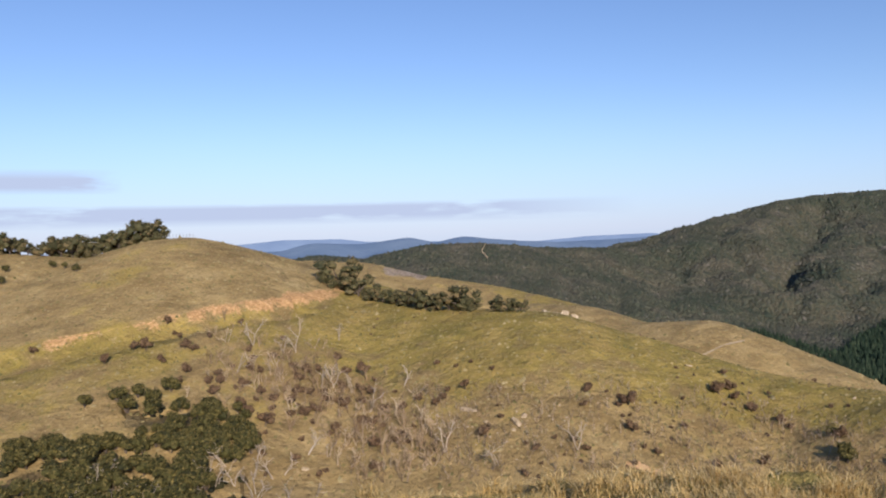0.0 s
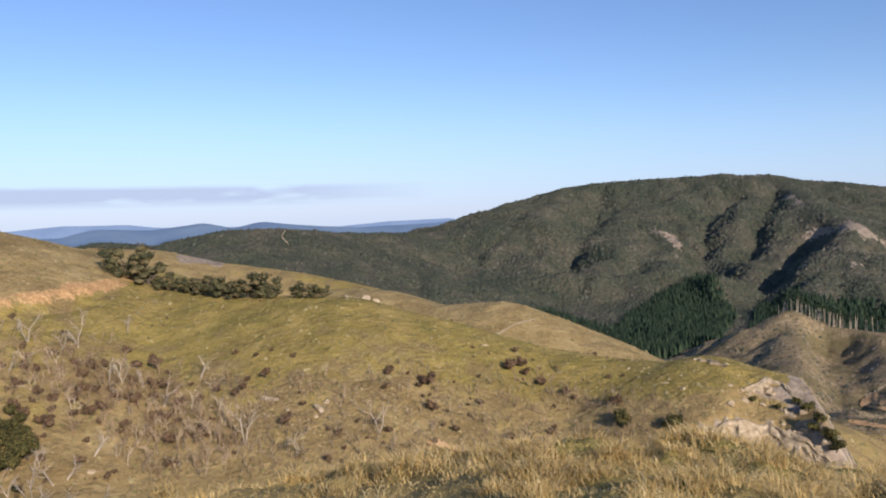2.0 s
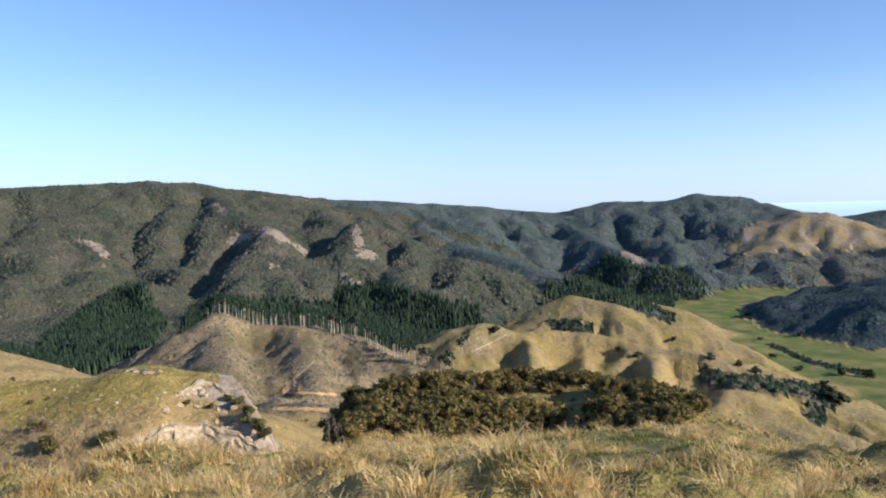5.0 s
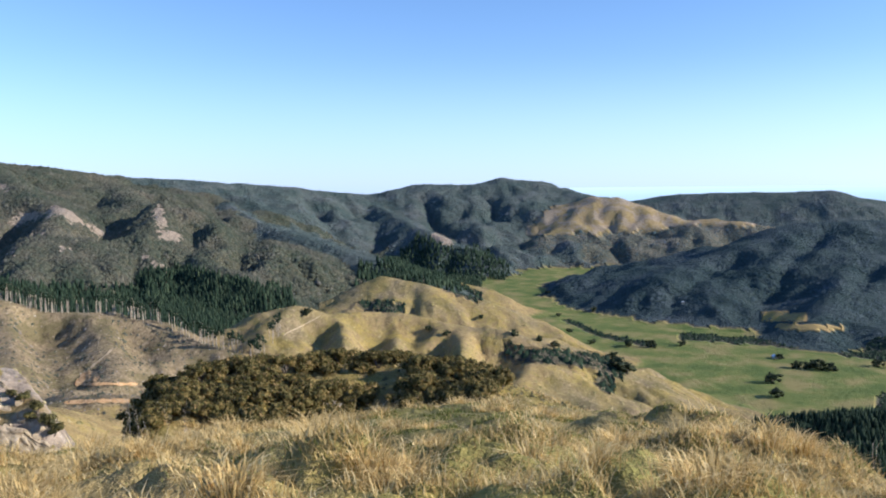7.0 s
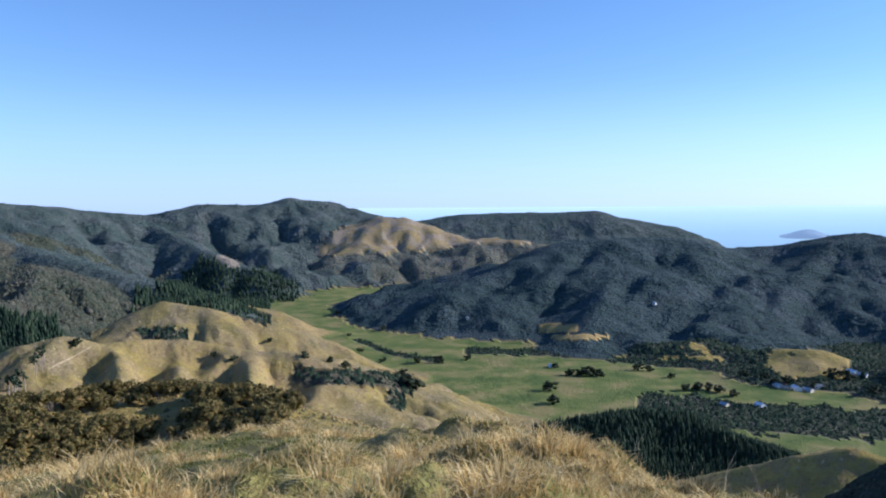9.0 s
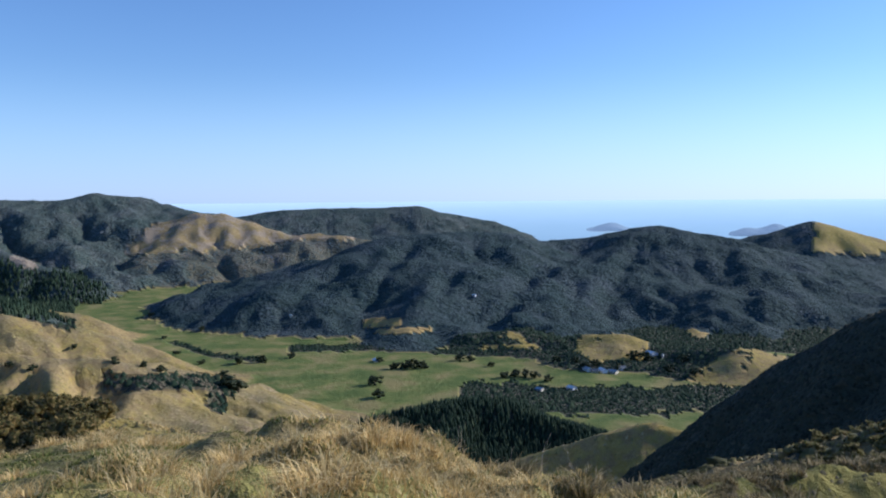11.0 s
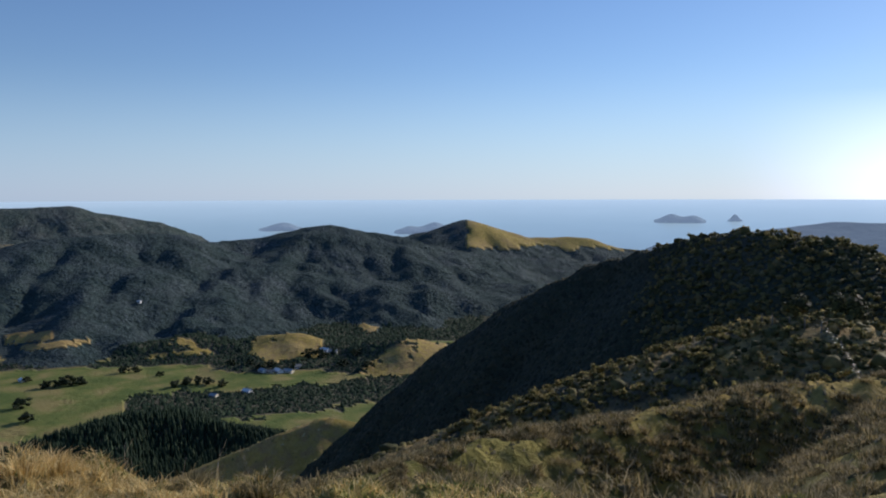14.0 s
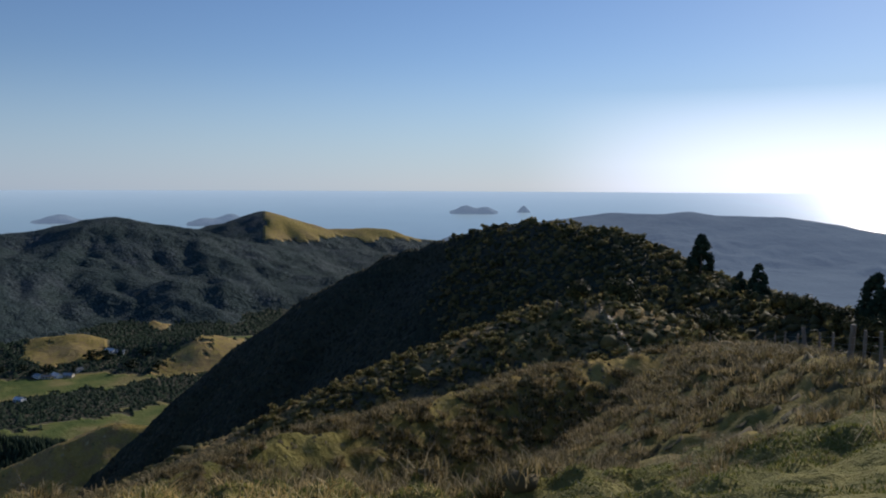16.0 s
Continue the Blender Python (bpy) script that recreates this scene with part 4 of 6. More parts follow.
sea_mat.link(sea_mat.mix(sea_mat.attr("sun_glare"), sea_haze, (2.2, 2.2, 2.15)), sea_mat.p.inputs["Emission Color"])
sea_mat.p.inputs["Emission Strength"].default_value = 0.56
sa, sr = np.meshgrid(np.arange(72, 186, 1.0), np.geomspace(2950, 4945, 40))
sp = polar(sa.ravel(), sr.ravel(), sea_el(sr.ravel()))
ii, jj = np.meshgrid(np.arange(39), np.arange(sa.shape[1] - 1), indexing="ij")
q = (ii * sa.shape[1] + jj).ravel()
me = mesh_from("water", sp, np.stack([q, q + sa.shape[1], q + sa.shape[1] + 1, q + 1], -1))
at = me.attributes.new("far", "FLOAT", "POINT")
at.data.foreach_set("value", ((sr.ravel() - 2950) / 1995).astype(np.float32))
# glare on the water below the low sun, put into the emission
at = me.attributes.new("sun_glare", "FLOAT", "POINT")
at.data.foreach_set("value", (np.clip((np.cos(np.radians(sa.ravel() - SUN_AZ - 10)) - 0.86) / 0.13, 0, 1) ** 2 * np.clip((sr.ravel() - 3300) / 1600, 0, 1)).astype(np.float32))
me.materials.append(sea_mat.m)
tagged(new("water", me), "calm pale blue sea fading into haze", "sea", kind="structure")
# ---- plants and stones: shared shapes ----
def part(name, me, material, parent, label="", cat=""):
    """One mesh as a part under a thing or under a part."""
    if material and not me.materials:
        me.materials.append(material)
    ob = new(name, me)
    ob.parent = parent
    return tagged(ob, label, cat)


def thing(name, label, category, group="", m=None):
    ob = tagged(new(name), label, category, group)
    ob.empty_display_size = 0.2
    if m is not None:
        ob.matrix_world = m
    return ob


def ico():
    g = (1 + 5 ** 0.5) / 2
    v = np.array([(-1, g, 0), (1, g, 0), (-1, -g, 0), (1, -g, 0), (0, -1, g), (0, 1, g), (0, -1, -g), (0, 1, -g), (g, 0, -1), (g, 0, 1), (-g, 0, -1), (-g, 0, 1)], float)
    f = np.array([(0, 11, 5), (0, 5, 1), (0, 1, 7), (0, 7, 10), (0, 10, 11), (1, 5, 9), (5, 11, 4), (11, 10, 2), (10, 7, 6), (7, 1, 8),
                  (3, 9, 4), (3, 4, 2), (3, 2, 6), (3, 6, 8), (3, 8, 9), (4, 9, 5), (2, 4, 11), (6, 2, 10), (8, 6, 7), (9, 8, 1)])
    return v / np.linalg.norm(v[0]), f


ICO_V, ICO_F = ico()


def rot_z(a):
    c, s, o, i = np.cos(a), np.sin(a), np.zeros_like(a), np.ones_like(a)
    return np.stack([np.stack([c, -s, o], -1), np.stack([s, c, o], -1), np.stack([o, o, i], -1)], -2)


def clumps(centres, radius, tall, jitter=0.35, seed=1):
    """Many ragged leaf clumps in one mesh: centres (n, 3), radii (n,), height against width."""
    g = np.random.default_rng(seed)
    n = len(centres)
    v = ICO_V[None] * (1 + jitter * g.uniform(-1, 1, (n, 12, 1))) + 0.12 * g.normal(size=(n, 12, 3))
    v[:, :, 2] *= tall if np.isscalar(tall) else np.asarray(tall)[:, None]
    v = np.einsum("nij,nkj->nki", rot_z(g.uniform(0, 6.28, n)), v)
    v = v * np.asarray(radius)[:, None, None] + np.asarray(centres)[:, None, :]
    f = ICO_F[None] + 12 * np.arange(n)[:, None, None]
    return v.reshape(-1, 3), f.reshape(-1, 3)


def domes(centres, radius, tall, seed=1, sides=5, sunk=0.5):
    """Many low crowns in one mesh, each a ragged five-sided dome; for woods far away."""
    g = np.random.default_rng(seed)
    n = len(centres)
    a = np.arange(sides)[None] * 2 * np.pi / sides + g.uniform(0, 6.28, (n, 1)) + g.normal(size=(n, sides)) * 0.2
    r = radius[:, None] * g.uniform(0.7, 1.3, (n, sides))
    low = np.stack([r * np.cos(a), r * np.sin(a), -sunk * radius[:, None] * np.ones_like(a)], -1)
    top = np.stack([0.25 * radius * g.normal(size=n), 0.25 * radius * g.normal(size=n), radius * tall * g.uniform(0.6, 1.3, n)], -1)[:, None]
    v = np.concatenate([low, top], 1) + centres[:, None, :]
    f = np.array([(k, (k + 1) % sides, sides) for k in range(sides)])
    return v.reshape(-1, 3), (f[None] + (sides + 1) * np.arange(n)[:, None, None]).reshape(-1, 3)


def cones(bases, height, radius, seed=2, sides=5):
    """Many ragged conifer crowns in one mesh, two stacked skirts each."""
    g = np.random.default_rng(seed)
    n = len(bases)
    a = np.arange(sides) * 2 * np.pi / sides
    ring = np.stack([np.cos(a), np.sin(a), 0 * a], -1)
    h, w = height[:, None, None], radius[:, None, None]
    low = ring[None] * w * g.uniform(0.7, 1.2, (n, sides, 1)) + np.array([0, 0, 0.15]) * h
    mid = ring[None] * w * 0.6 * g.uniform(0.7, 1.2, (n, sides, 1)) + np.array([0, 0, 0.5]) * h
    top = np.array([0, 0, 1.0])[None, None] * h
    v = np.concatenate([low, mid, top], 1) + bases[:, None, :]
    k = 2 * sides + 1
    f = []
    for i in range(sides):
        j = (i + 1) % sides
        f += [(i, j, sides + j), (i, sides + j, sides + i), (sides + i, sides + j, 2 * sides)]
    return v.reshape(-1, 3), (np.array(f)[None] + k * np.arange(n)[:, None, None]).reshape(-1, 3)


def tubes(segs, sides=4):
    """Tapered limbs in one mesh from segments (p0, p1, r0, r1)."""
    vs, fs = [], []
    for p0, p1, r0, r1 in segs:
        p0, p1 = np.array(p0, float), np.array(p1, float)
        d = p1 - p0
        d /= np.linalg.norm(d) + 1e-9
        u = np.cross(d, (0.31, 0.95, 0.11))
        u /= np.linalg.norm(u) + 1e-9
        w = np.cross(d, u)
        b = len(vs)
        for c, r in ((p0, r0), (p1, r1)):
            for k in range(sides):
                a = 2 * np.pi * k / sides
                vs.append(c + r * (np.cos(a) * u + np.sin(a) * w))
        for k in range(sides):
            j = (k + 1) % sides
            fs.append((b + k, b + j, b + sides + j, b + sides + k))
    return np.array(vs), np.array(fs)


def branch_segs(g, p, d, length, r, depth, out, bend=0.35, spread=0.7):
    """Grow a limb that forks."""
    n = 3
    for k in range(n):
        d = d + g.normal(size=3) * bend * 0.35
        d = d / np.linalg.norm(d)
        q = p + d * length / n
        out.append((p, q, r * (1 - 0.25 * k / n), r * (1 - 0.25 * (k + 1) / n)))
        if depth > 0 and k > 0 - (depth < 2):
            for _ in range(1 if k < n - 1 else 2):
                e = d + g.normal(size=3) * spread
                e[2] = abs(e[2]) * 0.7 + 0.25
                branch_segs(g, q, e / np.linalg.norm(e), length * g.uniform(0.45, 0.7), r * 0.55, depth - 1, out, bend, spread)
        p = q


def leaf_cloud(g, centres, radii, per, size, droop=0.0):
    """Leaf sprays: small bent quads set round the lobes of a crown."""
    n = len(centres) * per
    c = np.repeat(np.asarray(centres), per, 0)
    rad = np.repeat(np.asarray(radii), per)
    d = g.normal(size=(n, 3))
    d /= np.linalg.norm(d, axis=1)[:, None]
    d[:, 2] = np.where(d[:, 2] < -0.35, -d[:, 2], d[:, 2])
    p = c + d * (rad * g.uniform(0.62, 1.08, n))[:, None]
    t = g.normal(size=(n, 3))
    t -= (t * d).sum(1)[:, None] * d * 0.6
    t /= np.linalg.norm(t, axis=1)[:, None]
    b = np.cross(d + 0.4 * g.normal(size=(n, 3)), t)
    b /= np.linalg.norm(b, axis=1)[:, None]
    s = size * g.uniform(0.6, 1.4, n)[:, None]
    v = np.stack([p - t * s * 0.8 - b * s * 0.45, p - t * s * 0.6 + b * s * 0.6, p + t * s + d * s * 0.35 - np.array([0, 0, droop]) * s], 1)
    core, cf = clumps(np.asarray(centres), 0.74 * np.asarray(radii), 0.95, 0.2, int(g.integers(1e6)))
    return np.concatenate([v.reshape(-1, 3), core]), np.concatenate([np.arange(3)[None] + 3 * np.arange(n)[:, None], cf + 3 * n])


WOOD = Mat("bark", 0.9, 0.2)
WOOD.color(WOOD.ramp(WOOD.noise(6, 4, 0.6, (1, 1, 0.2)), [(0.3, (0.07, 0.055, 0.04)), (0.7, (0.17, 0.14, 0.11))]))
DEAD = Mat("bleached_wood", 0.85, 0.2)
DEAD.color(DEAD.ramp(DEAD.noise(5, 4, 0.6, (1, 1, 0.2)), [(0.3, (0.30, 0.245, 0.175)), (0.7, (0.58, 0.50, 0.385))]))
GREYTWIG = Mat("grey_twigs", 0.9, 0.1)
GREYTWIG.color(GREYTWIG.ramp(GREYTWIG.random(), [(0.0, (0.24, 0.165, 0.09)), (0.6, (0.42, 0.31, 0.185)), (1.0, (0.60, 0.49, 0.33))]))
DEADSTEM = leaf_material("dead_stems", [(0.0, (0.13, 0.085, 0.045)), (0.5, (0.27, 0.20, 0.12)), (1.0, (0.52, 0.43, 0.31))], 0.9, 0.05)
STONE = Mat("limestone", 0.9, 0.2)
_s = STONE.ramp(STONE.noise(1.2, 6, 0.65), [(0.3, (0.20, 0.155, 0.09)), (0.5, (0.43, 0.34, 0.21)), (0.7, (0.60, 0.50, 0.345))])
STONE.color(_s).bump(STONE.noise(2.5, 6, 0.7), 0.7, 0.25)


def plan_scatter(mask, per_m2, seed, seen=True):
    """Random places on the ground where mask holds, so many to the square metre."""
    g = np.random.default_rng(seed)
    cell = mask[:-1, :-1] & (SEEN[:-1, :-1] if seen else True)
    i, j = np.nonzero(cell)
    area = 0.5 * (RR[i + 1] ** 2 - RR[i] ** 2) * np.radians(AZ[j + 1] - AZ[j])
    dens = per_m2 if np.isscalar(per_m2) else per_m2[i, j]
    want = area * dens
    n = np.floor(want + g.random(len(want))).astype(int)
    i, j = np.repeat(i, n), np.repeat(j, n)
    r = RR[i] + (RR[i + 1] - RR[i]) * g.random(len(i))
    a = np.radians(AZ[j] + (AZ[j + 1] - AZ[j]) * g.random(len(i)))
    x, y = r * np.sin(a), r * np.cos(a)
    return np.stack([x, y, ground(x, y)], -1)


_run = np.maximum.accumulate(EL, 0)
SEEN = (EL > _run - 0.9 - 25.0 / np.maximum(RG, 20)) & (AG > -38) & (AG < 170)


def at(az, r, dz=0.0):
    x, y = r * math.sin(radians(az)), r * math.cos(radians(az))
    return Vector((x, y, float(ground(np.array([x]), np.array([y]))[0]) + dz))


def on_slope(az, el, lo, hi):
    """Where the line of sight at that bearing and elevation meets the ground between two distances."""
    rr = np.geomspace(lo, hi, 600)
    x, y = rr * math.sin(radians(az)), rr * math.cos(radians(az))
    e = np.degrees(np.arctan2(ground(x, y) - EYE, rr))
    k = np.nonzero(e >= el)[0]
    r = rr[k[0]] if len(k) else rr[np.argmax(e)]
    return at(az, r), r


def stuff(name, v, f, material, label, category, smooth=True):
    me = mesh_from(name, v, f, smooth)
    me.materials.append(material)
    return tagged(new(name, me), label, category, kind="stuff")


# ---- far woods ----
# scrub darkened in colour for the shaded side of the hill
SHADESCRUB = leaf_material("shade_scrub", [(0.0, (0.02, 0.024, 0.013)), (0.6, (0.04, 0.045, 0.023)), (1.0, (0.09, 0.082, 0.042))], scale=0.4)
bushy = (cover["bush"] > 0.5) & (cover["bare"] < 0.4) & (cover["rock"] < 0.45)


def canopy(name, mask, area, label, seed, material, tall=0.5, full=False):
    c = plan_scatter(mask & bushy & ~PINES & ~HEAD_PINES, 1.0 / area, seed)
    g = np.random.default_rng(seed)
    rad = min(0.66 * area ** 0.5, 4.6) * g.lognormal(0, 0.3, len(c))
    if full:
        c[:, 2] += 0.2 * rad
        v, f = clumps(c, rad, tall, 0.4, seed)
    else:
        v, f = domes(c, rad, tall, seed, sunk=0.5)
    stuff(name, v, f, material, label, "bush")


canopy("native_bush", zone_mask("bush_mountain") | (valley & (AG < 62) & (RG > 600)), 30, "dense native bush covering the mountain", 21, BUSH, 0.6)
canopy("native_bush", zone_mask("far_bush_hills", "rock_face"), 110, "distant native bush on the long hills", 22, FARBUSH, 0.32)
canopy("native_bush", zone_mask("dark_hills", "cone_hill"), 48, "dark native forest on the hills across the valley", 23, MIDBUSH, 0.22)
canopy("native_bush", zone_mask("bush_range"), 22, "olive native bush on the low ridge", 24, BUSH, 0.6)
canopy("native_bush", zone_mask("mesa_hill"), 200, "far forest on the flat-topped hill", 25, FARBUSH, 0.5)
canopy("gully_wood", zone_mask("pasture_hill", "foothill") | (valley & (AG > 66) & (AG < 121)), 22, "dark trees in the farm gullies and along the stream", 27, PINE, 0.8)
canopy("hill_scrub", zone_mask("shady_hill") & (AG + 9 * N1 + 5 * N2 < 138), 1.5, "thick dark scrub on the shaded hill", 26, SHADESCRUB, 0.5)


def pine_wood(name, mask, area, label, seed, tall):
    c = plan_scatter(mask, 1.0 / area, seed)
    g = np.random.default_rng(seed)
    h = tall * g.uniform(0.75, 1.2, len(c))
    c[:, 2] -= 0.1 * h
    v, f = cones(c, h, h * g.uniform(0.16, 0.24, len(c)), seed)
    stuff(name, v, f, PINE, label, "pine trees")


pine_wood("pine_plantation", HEAD_PINES, 55, "dark pine plantation on the spur at the head of the valley", 43, 15)
pine_wood("pine_plantation", PINES & (RG > 800), 20, "dark green pine plantation at the foot of the mountain", 41, 13)
pine_wood("pine_plantation", zone_mask("pine_hill") & (RG < 860), 13, "shaded pine plantation on a low hill", 42, 10)

# tufts that roughen the grass slopes, and slash on the logged hill
def tufts(name, mask, area, size, material, label, seed):
    c = plan_scatter(mask, 1.0 / area, seed)
    gg = np.random.default_rng(seed)
    v, f = domes(c, size * gg.lognormal(0, 0.35, len(c)), 0.6, seed)
    stuff(name, v, f, material, label, "grass" if "grass" in name else "slash")


ROUGH = leaf_material("rough_grass", [(0.0, (0.18, 0.165, 0.05)), (0.5, (0.32, 0.265, 0.10)), (1.0, (0.52, 0.42, 0.20))], 0.85, 0.3)
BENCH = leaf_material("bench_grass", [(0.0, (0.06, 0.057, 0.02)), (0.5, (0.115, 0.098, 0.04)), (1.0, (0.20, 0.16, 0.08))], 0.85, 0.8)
BLADE = leaf_material("tussock_blade", [(0.0, (0.10, 0.092, 0.03)), (0.5, (0.31, 0.245, 0.11)), (1.0, (0.6, 0.48, 0.26))], 0.8, 0.5, 0.4)
SLASH = leaf_material("logging_slash", [(0.0, (0.09, 0.065, 0.04)), (0.6, (0.20, 0.15, 0.10)), (1.0, (0.46, 0.40, 0.31))], 0.9, 0.3)
tufts("rough_grass", zone_mask("spur_hill", "track_hill") & (cover["bare"] < 0.3) & (AG > -34), 2.6, 0.34, ROUGH, "rough grass tufts over the hillside", 51)
tufts("dry_shrubs", zone_mask("spur_hill") & (N1 + 0.6 * N2 > 0.05) & (AG > -24) & (AG < 33), 16, 0.42, SHRUB_BROWN, "small brown dead shrubs dotted over the spur", 59)
tufts("rough_grass", zone_mask("tan_hill", "scarp_hill"), 9, 0.5, ROUGH, "grass tufts on the dry hill", 52)
tufts("logging_slash", zone_mask("clearcut_hill"), 22, 0.9, SLASH, "stumps and slash left by logging", 53)
tufts("regrowth_scrub", zone_mask("clearcut_hill") & (N1 > -0.1), 45, 1.5, BUSH, "dark low regrowth over the logged slope", 58)
tufts("rough_grass", zone_mask("pasture_hill", "lit_spur") & (cover["bush"] < 0.3), 50, 1.1, ROUGH, "rush and grass clumps over the pastures", 54)
c = plan_scatter(zone_mask("tussock_bench") | (look_z & (AG > 118) & (RG > 13)), 2.2, 56)
gg = np.random.default_rng(56)
keep = fbm(c[:, 0], c[:, 1], 4, 2, 3.3) > np.where(np.hypot(c[:, 0], c[:, 1]) < 30, 0.1, -0.22)
c = c[keep]
mr = gg.uniform(0.2, 0.5, len(c))
v, f = clumps(c - np.array([0, 0, 0.05]), 0.6 * mr, gg.uniform(0.5, 0.8, len(c)), 0.5, 56)
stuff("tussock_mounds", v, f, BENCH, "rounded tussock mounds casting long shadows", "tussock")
tb = np.repeat(c, 44, 0) + np.stack([gg.normal(size=44 * len(c)), gg.normal(size=44 * len(c)), 0 * gg.normal(size=44 * len(c))], -1) * np.repeat(0.55 * mr, 44)[:, None]
tb[:, 2] += np.repeat(0.1 * mr, 44)
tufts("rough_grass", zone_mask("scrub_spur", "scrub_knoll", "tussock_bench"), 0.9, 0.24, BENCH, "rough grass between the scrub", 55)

# ---- grass underfoot ----
def blades(base, height, lean, width, seed):
    g = np.random.default_rng(seed)
    n = len(base)
    a = g.uniform(0, 6.283, n)
    d = np.stack([np.cos(a), np.sin(a), 0 * a], -1)
    s = np.stack([-np.sin(a), np.cos(a), 0 * a], -1) * width[:, None]
    up = np.array([0, 0, 1.0]) * height[:, None]
    m = base + 0.6 * up + d * (lean * height * 0.35)[:, None]
    t = base + 0.92 * up + d * (lean * height)[:, None]
    v = np.stack([base - s, base + s, m + 0.7 * s, m - 0.7 * s, t], 1).reshape(-1, 3)
    f = np.array([(0, 1, 2), (0, 2, 3), (3, 2, 4)])
    return v, (f[None] + 5 * np.arange(n)[:, None, None]).reshape(-1, 3)


near = ((look_z & (RG < 34)) | (zone_mask("scrub_knoll") & (RG < 64))) & (RG > 4.5) & (AG > -14) & (AG < 166)
dens = np.clip(5200.0 / (RG + 2), 90, 330) * np.clip((70 - RG) / 36, 0.25, 1) * np.where((AG > 112) & (RG > 24), 0.45, 1.1)
b = plan_scatter(near, dens, 31)
g = np.random.default_rng(31)
far, bear = np.hypot(b[:, 0], b[:, 1]), np.degrees(np.arctan2(b[:, 0], b[:, 1]))
n2 = fbm(b[:, 0], b[:, 1], 1.3, 3, 21.0)
# straw stands on the hummocks, green grass lies in the hollows
tuft = np.clip(0.3 + 2.0 * n2 + 2.2 * hummock(b[:, 0], b[:, 1]), 0, 1)
thick = g.random(len(b)) < 0.3 + 0.8 * tuft
b, far, bear, tuft = b[thick], far[thick], bear[thick], tuft[thick]
isgreen = g.random(len(b)) < np.clip(0.5 - 0.35 * np.clip((52 - bear) / 15, 0, 1) - 0.62 * tuft + 0.9 * fbm(b[:, 0], b[:, 1], 7, 2, 5.0) + 0.55 * np.clip((bear - 45) / 35, 0, 1) + 0.8 * np.clip((bear - 95) / 15, 0, 1), 0.04, 0.985)
h = (0.035 + 0.36 * tuft * g.random(len(b)) ** 0.7) * np.interp(bear, [50, 85, 110], [1.0, 0.7, 0.5])
w = 0.0035 + 0.00048 * far
dry = ~isgreen
v, f = blades(b[dry], h[dry], g.uniform(0.4, 2.3, dry.sum()), w[dry], 32)
stuff("dry_grass", v, f, GRASS, "long dry straw-coloured grass on the hilltop", "grass", False)
v, f = blades(b[isgreen], 0.5 * h[isgreen], g.uniform(0.4, 2.0, isgreen.sum()), w[isgreen] * 1.3, 33)
stuff("green_grass", v, f, GREENGRASS, "short green grass between the tussocks", "grass", False)
v, f = blades(tb, gg.uniform(0.18, 0.5, len(tb)), gg.uniform(0.4, 1.6, len(tb)), 0.005 + 0.0006 * np.hypot(tb[:, 0], tb[:, 1]), 57)
stuff("tussock_blades", v, f, BLADE, "drooping dry blades on the tussock mounds", "tussock", False)


# lighter scrub colour for the sunlit shoulder of the same hill
SUNNYSCRUB = leaf_material("sunny_scrub_leaves", [(0.0, (0.07, 0.075, 0.03)), (0.5, (0.18, 0.172, 0.07)), (1.0, (0.34, 0.28, 0.125))], scale=0.25, through_light=0.5)


# near-black leaf colour that stands for shadow in the gaps between bushes
GULLYSHADE = leaf_material("gully_shade", [(0.0, (0.012, 0.014, 0.006)), (0.6, (0.022, 0.024, 0.009)), (1.0, (0.05, 0.045, 0.016))], scale=0.6)


def scrub_fill(name, mask, area, size, material, label, seed):
    c = plan_scatter(mask, 1.0 / area, seed)
    q = np.random.default_rng(seed)
    rad = size * q.lognormal(0, 0.3, len(c))
    c[:, 2] += 0.25 * rad
    v, f = clumps(c, rad, q.uniform(0.6, 1.0, len(c)), 0.5, seed)
    stuff(name, v, f, material, label, "scrub")


scrub_fill("low_scrub", zone_mask("scrub_spur") & (N2 > -0.45), 1.1, 0.36, SPURSCRUB, "close low scrub over the spur", 61)
scrub_fill("low_scrub", zone_mask("shady_hill") & (AG + 9 * N1 + 5 * N2 > 133) & (RG < 300), 3.0, 0.7, SUNNYSCRUB, "olive scrub on the sunny shoulder of the hill", 62)
scrub_fill("gully_scrub", GULLY_BUSH & (N2 > -0.25), 5, 0.5, GULLYSHADE, "near-black clumps for the shade between the gully bushes", 64)
# ---- single plants ----
def leaves_mesh(name, seed, lobes, per, size, width, tall, material, flat=0.6):
    g = np.random.default_rng(seed)
    a = g.uniform(0, 6.283, lobes)
    d = width * 0.5 * np.sqrt(g.random(lobes)) * 0.75
    z = tall * g.uniform(0.3, 0.78, lobes)
    c = np.stack([d * np.cos(a), d * np.sin(a), z], -1)
    rad = np.minimum(width, tall) * g.uniform(0.22, 0.36, lobes)
    v, f = leaf_cloud(g, c, rad, per, size)
    me = mesh_from(name, v, f, False)
    me.materials.append(material)
    return me, c


def stems_mesh(name, seed, centres, tall, r, material):
    g = np.random.default_rng(seed)
    segs = []
    for c in centres:
        mid = np.array([c[0] * 0.35, c[1] * 0.35, c[2] * 0.55]) + g.normal(size=3) * 0.04 * tall
        segs += [((0, 0, -0.15 * tall), mid, r, r * 0.7), (mid, c, r * 0.7, r * 0.25)]
    v, f = tubes(segs, 4)
    me = mesh_from(name, v, f)
    me.materials.append(material)
    return me


